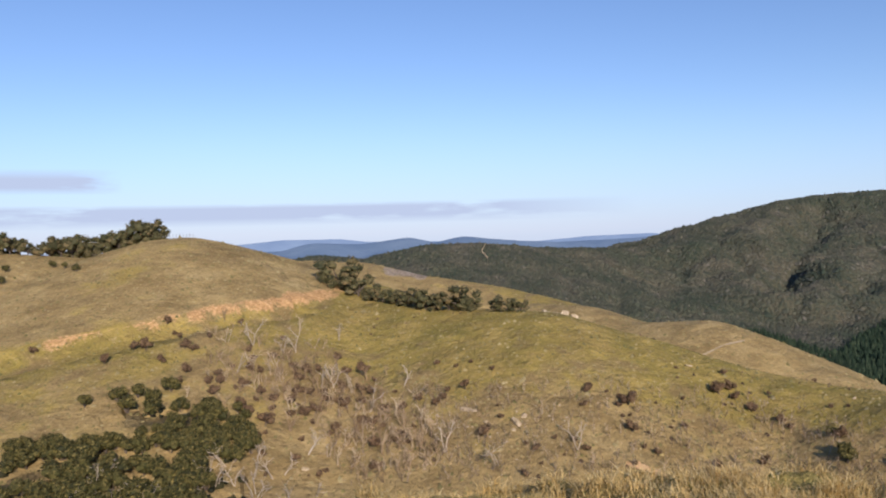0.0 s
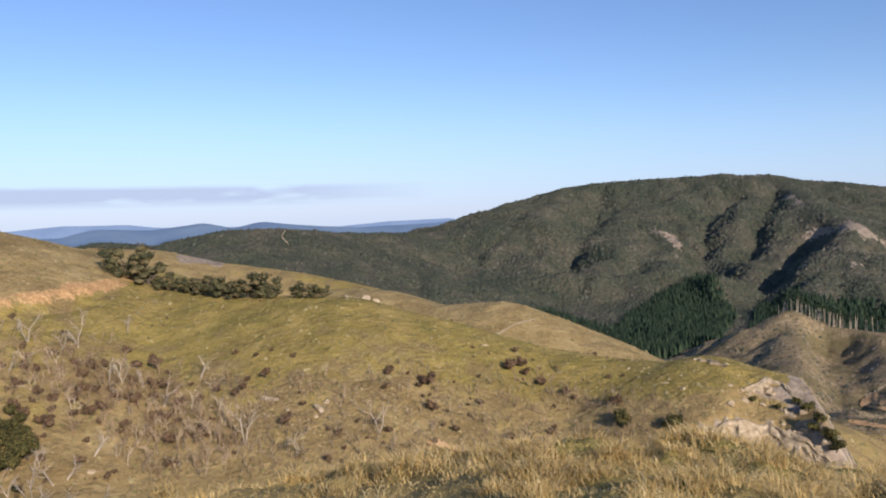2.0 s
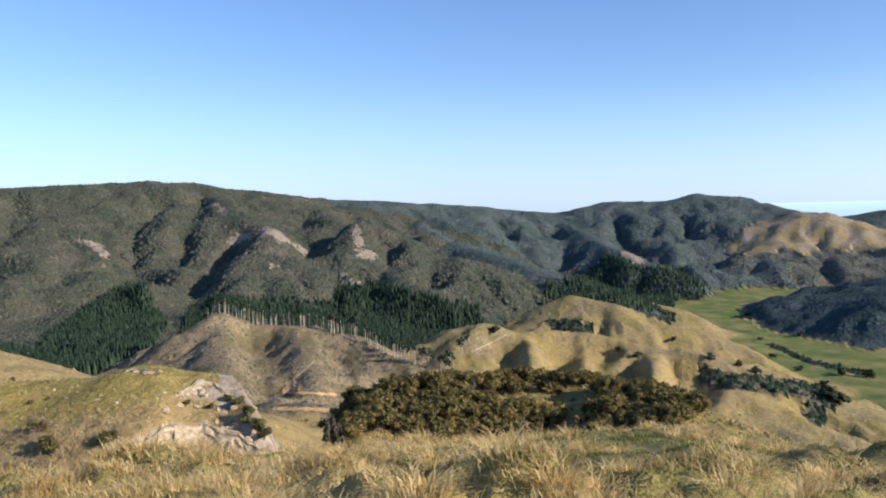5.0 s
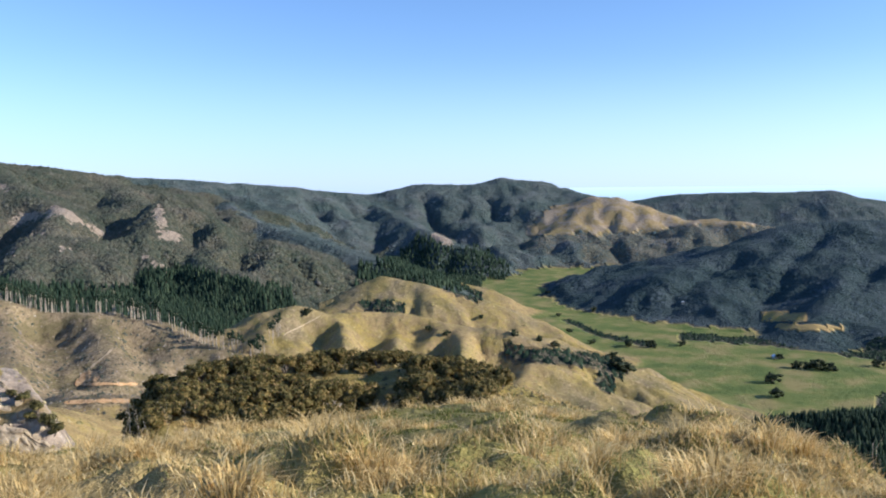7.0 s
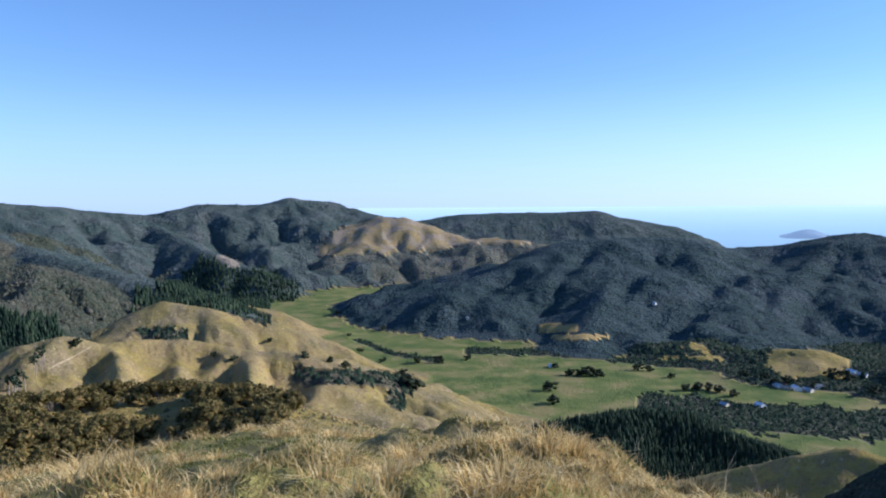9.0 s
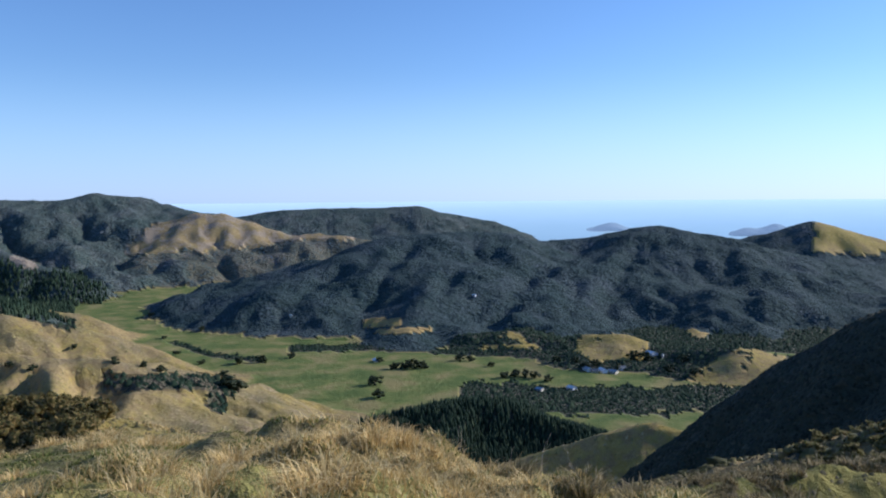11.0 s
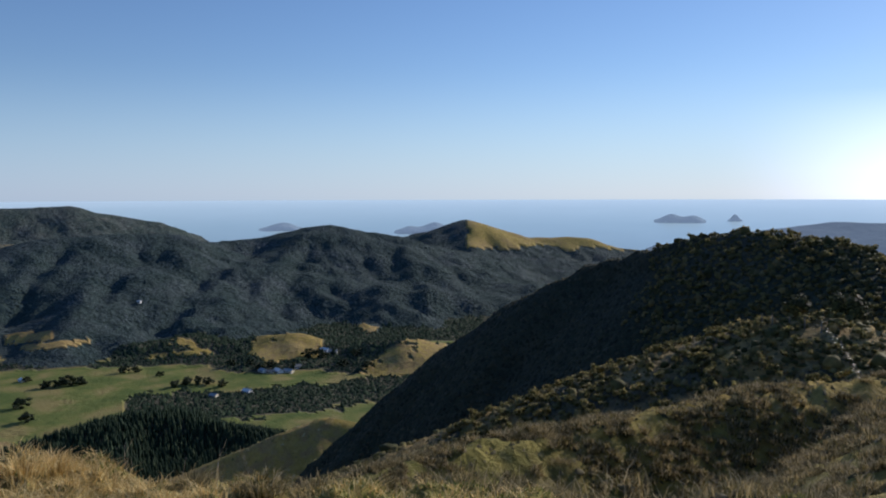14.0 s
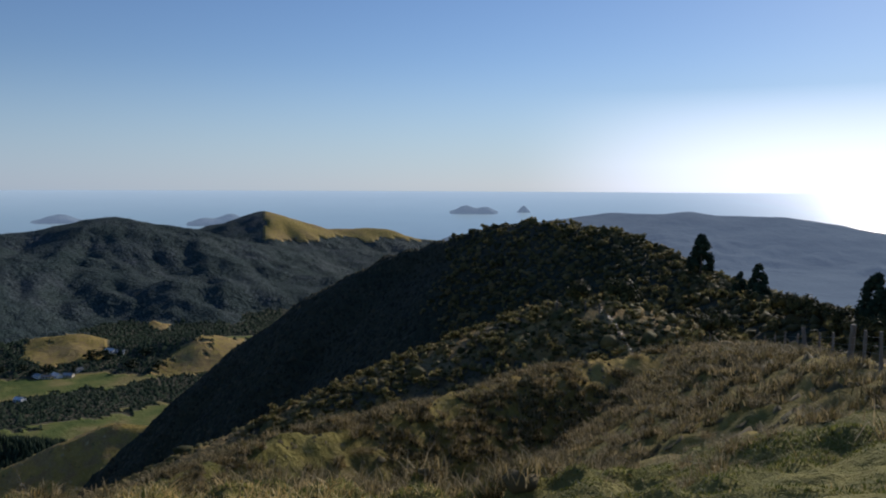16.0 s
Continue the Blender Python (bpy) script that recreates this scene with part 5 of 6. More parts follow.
class Kind:
    """A kind of plant with a few grown forms; set() stands one on the ground."""

    def __init__(self, name, label, category, group, forms):
        self.name, self.label, self.category, self.group, self.forms = name, label, category, group, forms
        self.made = {}
        self.g = np.random.default_rng(len(label))

    def set(self, place, scale=1.0, label="", lean=0.0, form=None):
        k = int(self.g.integers(len(self.forms))) if form is None else form
        s = scale if isinstance(scale, tuple) else (scale * self.g.uniform(0.88, 1.14), scale * self.g.uniform(0.88, 1.14), scale)
        m = Matrix.LocRotScale(place, Euler((self.g.normal() * lean, self.g.normal() * lean, self.g.uniform(0, 6.28))), Vector(s))
        if k not in self.made:
            ob = thing(self.name, self.label, self.category, self.group)
            for nm, me in self.forms[k]:
                part(nm, me, None, ob)
            self.made[k] = ob
            ob.matrix_basis = m
        else:
            ob = copy_thing(self.made[k], Matrix.Identity(4))
            ob.matrix_basis = m
        if label:
            ob["label"] = label
        return ob


def bush_forms(n, seed, lobes, per, size, width, tall, leaf, wood, r=0.04):
    out = []
    for k in range(n):
        me, c = leaves_mesh("crown", seed + k, lobes, per, size, width, tall, leaf)
        out.append([("crown", me), ("stem", stems_mesh("stem", seed + k, c[:5], tall, r, wood))])
    return out


def dead_forms(n, seed, tall, r, depth, material, stems=1, spread=0.7):
    out = []
    for k in range(n):
        g = np.random.default_rng(seed + k)
        segs = []
        for s in range(stems):
            d = np.array([g.normal() * 0.28, g.normal() * 0.28, 1.0])
            branch_segs(g, np.array([g.normal() * 0.12, g.normal() * 0.12, -0.1]) * (stems > 1), d / np.linalg.norm(d), tall * g.uniform(0.42, 0.6), r, depth, segs, 0.4, spread)
        v, f = tubes(segs, 3)
        me = mesh_from("bare_stem", v, f)
        me.materials.append(material)
        out.append([("bare_stem", me)])
    return out


def conifer_forms(n, seed):
    out = []
    for k in range(n):
        g = np.random.default_rng(seed + k)
        c, rad = [], []
        for z in np.linspace(0.18, 0.97, 12):
            w = 0.34 * (1 - z) ** 0.75 + 0.02
            for a in g.uniform(0, 6.28, 5):
                c.append((w * 0.75 * np.cos(a), w * 0.75 * np.sin(a), z + g.normal() * 0.02))
                rad.append(0.045 + 0.3 * w * g.uniform(0.5, 1))
        v, f = leaf_cloud(g, np.array(c), np.array(rad), 26, 0.04, 0.5)
        crown = mesh_from("crown", v, f, False)
        crown.materials.append(PINE)
        tv, tf = tubes([((0, 0, -0.05), (0, 0, 0.5), 0.03, 0.018), ((0, 0, 0.5), (0, 0, 0.95), 0.018, 0.004)], 6)
        trunk = mesh_from("trunk", tv, tf)
        trunk.materials.append(WOOD.m)
        out.append([("trunk", trunk), ("crown", crown)])
    return out


def tree_forms(n, seed, leaf, per=48, size=0.034):
    """Broadleaf trees one metre tall, to be scaled."""
    out = []
    for k in range(n):
        g = np.random.default_rng(seed + k)
        lob = 17
        a, z = g.uniform(0, 6.28, lob), g.uniform(0.14, 0.84, lob)
        d = 0.36 * np.sqrt(g.random(lob)) * (1.15 - 0.6 * np.abs(z - 0.55))
        c = np.stack([d * np.cos(a), d * np.sin(a), z], -1)
        v, f = leaf_cloud(g, c, g.uniform(0.11, 0.19, lob), per, size)
        crown = mesh_from("crown", v, f, False)
        crown.materials.append(leaf)
        segs = [((0, 0, -0.05), (0.01, 0.0, 0.25), 0.035, 0.028)]
        for q in c[:7]:
            segs += [((0.01, 0, 0.25), tuple(0.55 * q + np.array([0, 0, 0.12])), 0.022, 0.013), (tuple(0.55 * q + np.array([0, 0, 0.12])), tuple(q), 0.013, 0.005)]
        tv, tf = tubes(segs, 5)
        trunk = mesh_from("trunk", tv, tf)
        trunk.materials.append(WOOD.m)
        out.append([("trunk", trunk), ("crown", crown)])
    return out


def tussock_forms(n, seed, blade):
    out = []
    for k in range(n):
        g = np.random.default_rng(seed + k)
        m = 190
        b = np.stack([g.normal(size=m) * 0.16, g.normal(size=m) * 0.16, np.zeros(m)], -1)
        h = g.uniform(0.2, 0.42, m)
        a = np.arctan2(b[:, 1], b[:, 0]) + g.normal(size=m) * 0.6
        d = np.stack([np.cos(a), np.sin(a), 0 * a], -1)
        s = np.stack([-np.sin(a), np.cos(a), 0 * a], -1) * 0.009
        le = g.uniform(0.3, 1.4, m)
        b[:, 2] -= 0.06
        mid = b + np.array([0, 0, 0.7]) * h[:, None] + d * (le * h * 0.4)[:, None]
        tip = b + np.array([0, 0, 0.78]) * h[:, None] + d * (le * h * 1.15)[:, None]
        v = np.stack([b - s, b + s, mid + 0.8 * s, mid - 0.8 * s, tip], 1).reshape(-1, 3)
        f = np.array([(0, 1, 2), (0, 2, 3), (3, 2, 4)])
        me = mesh_from("tuft", v, (f[None] + 5 * np.arange(m)[:, None, None]).reshape(-1, 3), False)
        me.materials.append(blade)
        out.append([("tuft", me)])
    return out


def joined(name, meshes, places, scales, material, label, category, corners=3):
    """Plants too many to count, in one mesh."""
    vs, fs, n = [], [], 0
    for q, s in zip(places, scales):
        me = meshes[int(g.integers(len(meshes)))]
        v = np.empty(len(me.vertices) * 3, np.float32)
        me.vertices.foreach_get("co", v)
        a = g.uniform(0, 6.28)
        v = v.reshape(-1, 3) @ np.array([[math.cos(a), math.sin(a), 0], [-math.sin(a), math.cos(a), 0], [0, 0, 1]])
        vs.append(v * s + np.array(q))
        t = np.empty(len(me.loops), np.int32)
        me.loops.foreach_get("vertex_index", t)
        fs.append(t.reshape(-1, corners) + n)
        n += len(v)
    stuff(name, np.concatenate(vs), np.concatenate(fs), material, label, category, False)


MANUKA = Kind("scrub_bush", "dense olive and bronze scrub bush in dry grass", "bush", "scrub bushes", bush_forms(5, 100, 9, 58, 0.11, 1.8, 1.05, SCRUB, WOOD.m))
GREENBUSH = Kind("evergreen_bush", "rounded dark green evergreen bush on the slope", "bush", "evergreen bushes", bush_forms(4, 120, 10, 64, 0.165, 2.6, 2.2, leaf_material("evergreen_leaves", [(0.0, (0.02, 0.023, 0.007)), (0.5, (0.08, 0.077, 0.02)), (1.0, (0.24, 0.19, 0.055))], scale=1.2), WOOD.m, 0.07))
BROWNBUSH = Kind("brown_shrub", "rounded reddish-brown dry shrub on the grass slope", "shrub", "brown shrubs", bush_forms(4, 140, 7, 52, 0.11, 1.6, 1.3, SHRUB_BROWN, WOOD.m, 0.03))
DEADTREE = Kind("dead_tree", "bare bleached dead tree standing on the slope", "dead tree", "dead trees", dead_forms(7, 160, 5.0, 0.10, 2, DEAD.m, 2, 0.55))
DEADSCRUB = Kind("dead_scrub", "grey leafless thicket of dead scrub", "dead scrub", "dead scrub", dead_forms(6, 180, 3.0, 0.055, 2, GREYTWIG.m, 3, 0.5))
TREE = Kind("broadleaf_tree", "dark green broadleaf tree on the ridge", "tree", "ridge trees", tree_forms(5, 200, leaf_material("ridge_tree_leaves", [(0.0, (0.04, 0.044, 0.018)), (0.55, (0.10, 0.095, 0.038)), (1.0, (0.22, 0.165, 0.075))], scale=0.5), 36, 0.04))
FARMTREE = Kind("farm_tree", "dark rounded tree standing in the valley pasture", "tree", "valley trees", tree_forms(4, 220, leaf_material("farm_tree_leaves", [(0.0, (0.02, 0.032, 0.012)), (0.6, (0.038, 0.05, 0.018)), (1.0, (0.065, 0.07, 0.026))], scale=0.2), 30, 0.05))
CONIFER = Kind("conifer", "dark conical pine tree beside the fence line", "pine tree", "fence line pines", conifer_forms(3, 240))
TUSSOCK = Kind("tussock", "clump of bleached tussock grass", "tussock", "tussocks", tussock_forms(6, 260, GRASS))
DARKTUSSOCK = Kind("tussock", "clump of olive-brown tussock grass on the bench", "tussock", "tussocks", tussock_forms(5, 280, BLADE))
g = np.random.default_rng(77)

# spur and track hill: trees along the crest and the clump on the hilltop
for az, r, h in ((-7.6, 219, 8.6), (-7.0, 217, 7.6), (-6.2, 213, 6.2), (-5.3, 209, 4.6), (-4.5, 206, 4.0), (-3.7, 203, 3.8), (-2.9, 200, 4.2), (-2.1, 197, 5.4), (-1.4, 195, 4.6), (-0.6, 193, 4.4), (0.3, 192, 4.8), (1.3, 190, 6.6), (1.9, 189, 4.6), (3.7, 186, 3.9), (4.5, 184, 3.6), (5.4, 183, 3.0)):
    TREE.set(at(az, r - 9, -0.14 * h), (h * 1.5, h * 1.5, h * 1.12), "rounded dark green tree in the row along the spur crest")
for az, r, h in ((-29.5, 258, 3.8), (-28.6, 259, 4.6), (-27.6, 258, 3.4), (-26.4, 256, 4.2), (-25.7, 257, 4.6), (-25.0, 255, 4.8), (-24.3, 256, 5.0), (-23.6, 254, 4.8), (-22.9, 255, 5.6), (-22.2, 253, 4.6), (-21.5, 252, 4.4), (-20.9, 250, 5.2), (-20.3, 249, 5.0), (-19.8, 247, 3.2)):
    TREE.set(at(az, r - 6, -0.14 * h), (h * 1.8, h * 1.8, h * 1.6), "olive tree in the clump behind the hilltop")
    TREE.set(at(az + 0.4, r - 3, -0.12 * h), (h * 1.7, h * 1.7, h * 1.25), "olive tree in the clump behind the hilltop")
for az, el in ((-28.9, -1.9), (-29.2, -2.6), (-25.5, -1.8), (-24.8, -2.0), (-26.2, -1.7)):
    q, r = on_slope(az, el, 150, 300)
    GREENBUSH.set(q, 0.9)
# lower left bush in the gully
for _ in range(225):
    az = g.uniform(-35, -14)
    el = g.uniform(-20.5, -12.4) if az < -17 else g.uniform(-15.5, -11.5)
    if el > -13 and az < -22:
        el -= 1.2
    q, r = on_slope(az, el, 60, 220)
    GREENBUSH.set(q, g.uniform(0.8, 1.3) + 0.12 * max(-13 - el, 0))
for az, el in ((-24.6, -10.9), (-22.6, -10.7), (-21.3, -10.6), (-20.3, -10.9), (-19.2, -10.4), (-22.0, -11.5), (-20.5, -11.9), (-18.6, -11.8), (-17.4, -12.2), (-16.2, -12.7), (-15.3, -13.4), (-16.6, -14.2)):
    q, r = on_slope(az, el, 60, 220)
    GREENBUSH.set(q, g.uniform(1.0, 1.5))
# brown shrubs
for az, el, s in ((-20.7, -7.5, 1.5), (-23.3, -8.2, 1.5), (10.1, -11.6, 1.2), (12.9, -12.4, 1.8), (-6.1, -10.1, 2.0), (18.9, -11.4, 1.6), (19.7, -11.2, 1.4), (26.3, -13.8, 1.5), (22.8, -13.2, 1.1), (13.1, -14.2, 1.4), (-13.0, -13.2, 1.7), (2.7, -14.7, 1.6), (-16.4, -10.8, 1.3), (-16.0, -10.1, 1.3), (-18.2, -9.2, 1.4), (21.0, -12.5, 1.2), (20.0, -11.8, 1.2), (-14.5, -10.5, 1.4), (-19.3, -5.9, 1.4), (-27.5, -7.3, 1.3)):
    q, r = on_slope(az, el, 60, 240)
    BROWNBUSH.set(q, s)
for az, el, s in ((26.8, -15.3, 1.2), (26.6, -14.8, 0.9), (29.9, -15.3, 1.0), (30.4, -15.0, 0.8), (25.9, -13.7, 0.7)):
    q, r = on_slope(az, el, 60, 220)
    GREENBUSH.set(q, s)
for _ in range(75):
    u = g.random()
    q, r = on_slope(-18 + 15 * u + g.normal() * 2.4, -7.8 - 6.0 * u + g.normal() * 1.4, 60, 240)
    BROWNBUSH.set(q, g.uniform(0.7, 1.5))
for _ in range(70):
    q, r = on_slope(g.uniform(-20, 27), g.uniform(-17.5, -9.5), 60, 240)
    BROWNBUSH.set(q, g.uniform(0.35, 0.9))
# dead trees and grey thickets in the gully
for az, el in ((-13.6, -7.6), (-11.7, -8.4), (-10.7, -8.3), (-5.6, -12.7), (-3.1, -11.0), (-9.0, -10.8), (3.5, -16.6), (-7.7, -7.6), (-0.2, -15.6), (-14.8, -9.4), (9.2, -15.6), (-8.2, -10.9), (-6.8, -11.3)):
    q, r = on_slope(az, el, 60, 240)
    DEADTREE.set(q, g.uniform(0.85, 1.25), lean=0.1)
for _ in range(240):
    u = g.random()
    q, r = on_slope(-15 + 14 * u + g.normal() * 2.2, -8.6 - 7.5 * u + g.normal() * 1.1, 60, 240)
    DEADSCRUB.set(q, g.uniform(0.6, 1.3), lean=0.1)
for _ in range(34):
    q, r = on_slope(g.uniform(-26, -8), g.uniform(-19, -15.2), 50, 220)
    DEADTREE.set(q, g.uniform(0.6, 1.0), lean=0.15)
# thin dead stems all over the face of the spur
twigs = [f[0][1] for f in dead_forms(5, 700, 3.0, 0.05, 1, GREYTWIG.m, 2, 0.4)]
pl, sc = [], []
for _ in range(800):
    az = g.uniform(-8, 31)
    q, r = on_slope(az, g.uniform(-17.8, np.interp(az, [-6, 10, 20, 31], [-11.5, -10.6, -11.6, -13.2])), 60, 240)
    pl.append(q), sc.append(g.uniform(0.35, 1.0))
joined("dead_stems", twigs, pl, sc, DEADSTEM, "thin bleached dead stems standing over the slope", "dead scrub", 4)
# scrub on the knoll
for _ in range(330):
    az, r = g.uniform(45.2, 71.5), g.uniform(38, 66)
    edge = np.interp(az, [42, 47, 55, 64, 72], [46, 41, 42, 45, 50])
    gap = fbm(np.array([r * math.sin(radians(az))]), np.array([r * math.cos(radians(az))]), 4.5, 2, 31.0)[0] < -0.2
    if r > edge and not gap:
        MANUKA.set(at(az, r), g.uniform(0.8, 1.3))
KNOLL = bush_forms(4, 520, 6, 40, 0.12, 1.5, 0.95, SCRUB, WOOD.m)
kn = plan_scatter(zone_mask("scrub_knoll") & (RG > np.interp(AG, [42, 47, 55, 64, 72], [46, 41, 43, 46, 50])) & (AG > 45.4) & (AG < 71.5) & (fbm(XG, YG, 4.5, 2, 31.0) > -0.24), 0.75, 63)
joined("low_scrub", [f[0][1] for f in KNOLL], kn, g.uniform(0.6, 1.15, len(kn)), SCRUB, "close scrub covering the knoll", "scrub")
for az, r in ((59.3, 52), (47.5, 44), (48.5, 45), (52, 43)):
    DEADTREE.set(at(az, r), 0.34)
# scrub on the spur below the shaded hill, and along the fence


LIGHT = bush_forms(4, 500, 4, 26, 0.16, 1.5, 0.95, SPURSCRUB, WOOD.m)
pl, sc = [], []
for _ in range(900):
    az, r = g.uniform(119, 154), g.uniform(60, 104)
    if not (az > 144 and r < 84 and g.random() < 0.7):
        pl.append(at(az, r)), sc.append(g.uniform(0.5, 1.1))
for _ in range(620):
    az = g.uniform(133, 164)
    r = g.uniform(96, np.interp(az, [133, 139, 145, 150, 164], [298, 275, 240, 195, 115]))
    if r > np.interp(az, [133, 145, 150, 164], [225, 150, 100, 96]) or g.random() < 0.3:
        pl.append(at(az, r)), sc.append(g.uniform(0.8, 1.9) * (0.8 + r / 400))
joined("low_scrub", [f[0][1] for f in LIGHT], pl, sc, SPURSCRUB, "low olive scrub running up to the shaded hill", "scrub")
for az, r, s in ((142.5, 88, 1.6), (145.6, 90, 1.9), (146.2, 91, 1.7), (151, 96, 1.9), (150.2, 98, 1.7), (152.2, 85, 1.5), (151.6, 80, 1.2), (156.4, 128, 2.2), (157.3, 125, 2.1), (158.2, 120, 1.7), (158.9, 118, 1.6), (159.6, 114, 1.7), (160.3, 112, 1.6), (161, 108, 2.0), (162, 105, 2.2)):
    GREENBUSH.set(at(az, r), s * 0.75)
for az, r, h in ((150.8, 182, 8.6), (154.5, 150, 6.0), (153.4, 156, 4.2), (161.5, 112, 7.2), (162.6, 110, 6.0)):
    CONIFER.set(at(az, r), (h * 1.15, h * 1.15, h))
# valley trees
for az, el, h in ((80.4, -11.6, 16), (82, -11.6, 14), (84.1, -11.4, 12), (90.4, -11.9, 9), (91.4, -12.4, 12), (92.2, -12.4, 16), (92.9, -12.4, 17), (93.6, -12.4, 13), (90, -13.5, 16), (90.3, -14.4, 14), (96.2, -11.9, 13), (97, -11.9, 10), (98.5, -12.3, 9), (99.4, -13.1, 13), (100.2, -13.0, 13), (101, -13.0, 14), (101.7, -13.1, 12), (102.6, -13.3, 12), (77.9, -11.5, 10), (76.3, -10.7, 9), (75.5, -9.6, 9), (78, -9.2, 12), (74.7, -8.0, 10), (79.4, -12.7, 16), (79.9, -13.4, 18), (80.3, -13.5, 14), (105.2, -12.3, 11), (106, -12.1, 12), (107.6, -12.3, 12), (108.6, -11.5, 15), (109.5, -11.6, 16), (111.1, -12.3, 14), (112.8, -12.4, 12), (112, -11.6, 14), (104.5, -11.9, 10), (103.2, -11.9, 11), (69.9, -9.9, 8), (72.3, -11, 8), (57.3, -9.3, 8), (68.3, -13, 9), (67.4, -11.0, 7), (66.1, -10.7, 6), (74.1, -11.4, 8), (75.3, -11.8, 8)):
    q, r = on_slope(az, el, 600, 2600)
    FARMTREE.set(q - Vector((0, 0, 0.15 * h)), (h * 1.45, h * 1.45, h))
# tall seeding stalks at the brow
STALK = Kind("weed_stalk", "tall thin dry weed stalk above the grass", "weed", "weed stalks", dead_forms(3, 600, 1.7, 0.006, 1, DEAD.m, 1, 0.3))
for az, r in ((45.2, 19), (45.8, 20), (46.3, 19.5), (44.6, 21), (47.6, 22), (48.8, 22), (99.5, 18), (102, 18.5), (104.5, 18), (96.5, 19)):
    STALK.set(at(az, r), g.uniform(0.6, 1.0))
# tussocks
for _ in range(140):
    az, r = g.uniform(-12, 100), g.uniform(7, 30)
    TUSSOCK.set(at(az, r), g.uniform(0.6, 1.1))
for _ in range(150):
    az = g.uniform(100, 165)
    r = g.uniform(12, np.interp(az, [100, 112, 140, 152, 165], [22, 40, 60, 66, 40]))
    DARKTUSSOCK.set(at(az, r, -0.04), g.uniform(0.6, 1.0) * (1.0 if r < 26 else 1.4))

# ---- rocks ----
def rock_mesh(name, seed, cuts=15):
    g = np.random.default_rng(seed)
    bm = bmesh.new()
    bmesh.ops.create_icosphere(bm, subdivisions=3, radius=1.0)
    planes = [(Vector(g.normal(size=3)).normalized(), g.uniform(0.38, 0.75)) for _ in range(cuts)]
    for v in bm.verts:
        for n, d in planes:
            k = v.co.dot(n) - d
            if k > 0:
                v.co -= n * k * 0.92
        v.co += v.co.normalized() * 0.10 * noise.fractal(v.co * 2.2 + Vector((seed, 0, 0)), 0.8, 2.1, 4)
    me = bpy.data.meshes.new(name)
    bm.to_mesh(me)
    bm.free()
    me.materials.append(STONE.m)
    return me


ROCKS = [rock_mesh("boulder", 300 + k) for k in range(6)]


def boulder(place, size, label="pale weathered limestone boulder on the grass"):
    ob = new("boulder", ROCKS[int(g.integers(len(ROCKS)))])
    ob.matrix_basis = Matrix.LocRotScale(place, Euler((g.normal() * 0.25, g.normal() * 0.25, g.uniform(0, 6.28))), Vector(size))
    ob.location.z -= 0.35 * size[2]
    return tagged(ob, label, "rock", "limestone boulders")


for az, el, s in ((1.3, -12.7, 1.7), (1.9, -12.8, 1.3), (5.2, -13.7, 1.8), (5.6, -13.2, 1.2), (4.7, -14.2, 1.0), (-1.3, -13.4, 1.3), (-0.7, -13.1, 0.9), (2.7, -13.6, 0.8), (-10.3, -16.2, 1.2), (7.4, -5.8, 1.8), (8.0, -5.75, 1.5), (8.6, -5.8, 1.9), (9.2, -6.2, 1.5), (17.0, -9.6, 1.0)):
    q, r = on_slope(az, el, 60, 260)
    boulder(q, (s, s * 0.8, s * 0.55))
for az, el, s in ((32.4, -10.6, 1.6), (33.1, -10.8, 1.3), (31.9, -10.5, 1.1), (34.8, -12.4, 0.8), (34.0, -12.1, 0.7), (29.7, -12.2, 0.9), (30.8, -12.5, 0.9), (27.2, -11.3, 0.8)):
    q, r = on_slope(az, el, 60, 200)
    boulder(q, (s, s * 0.8, s * 0.7))
for _ in range(46):
    az = g.uniform(33.5, 41)
    q, r = on_slope(az, g.uniform(-16.4, np.interp(az, [33.5, 37.5, 40, 41], [-12.6, -12.2, -14, -15.5])), 90, 190)
    s = g.uniform(0.4, 1.5)
    boulder(q, (s, s * 0.85, s * 0.6), "pale limestone block on the broken end of the spur")
for az, el, s in ((38.8, -13.6, 0.8), (39.6, -14.4, 0.9), (40.2, -15.4, 1.0), (39.2, -14.9, 0.7), (38.2, -13.2, 0.6), (40.5, -16.0, 0.9), (37.0, -13.6, 0.5), (35.4, -13.2, 0.5)):
    q, r = on_slope(az, el, 90, 190)
    GREENBUSH.set(q, s)


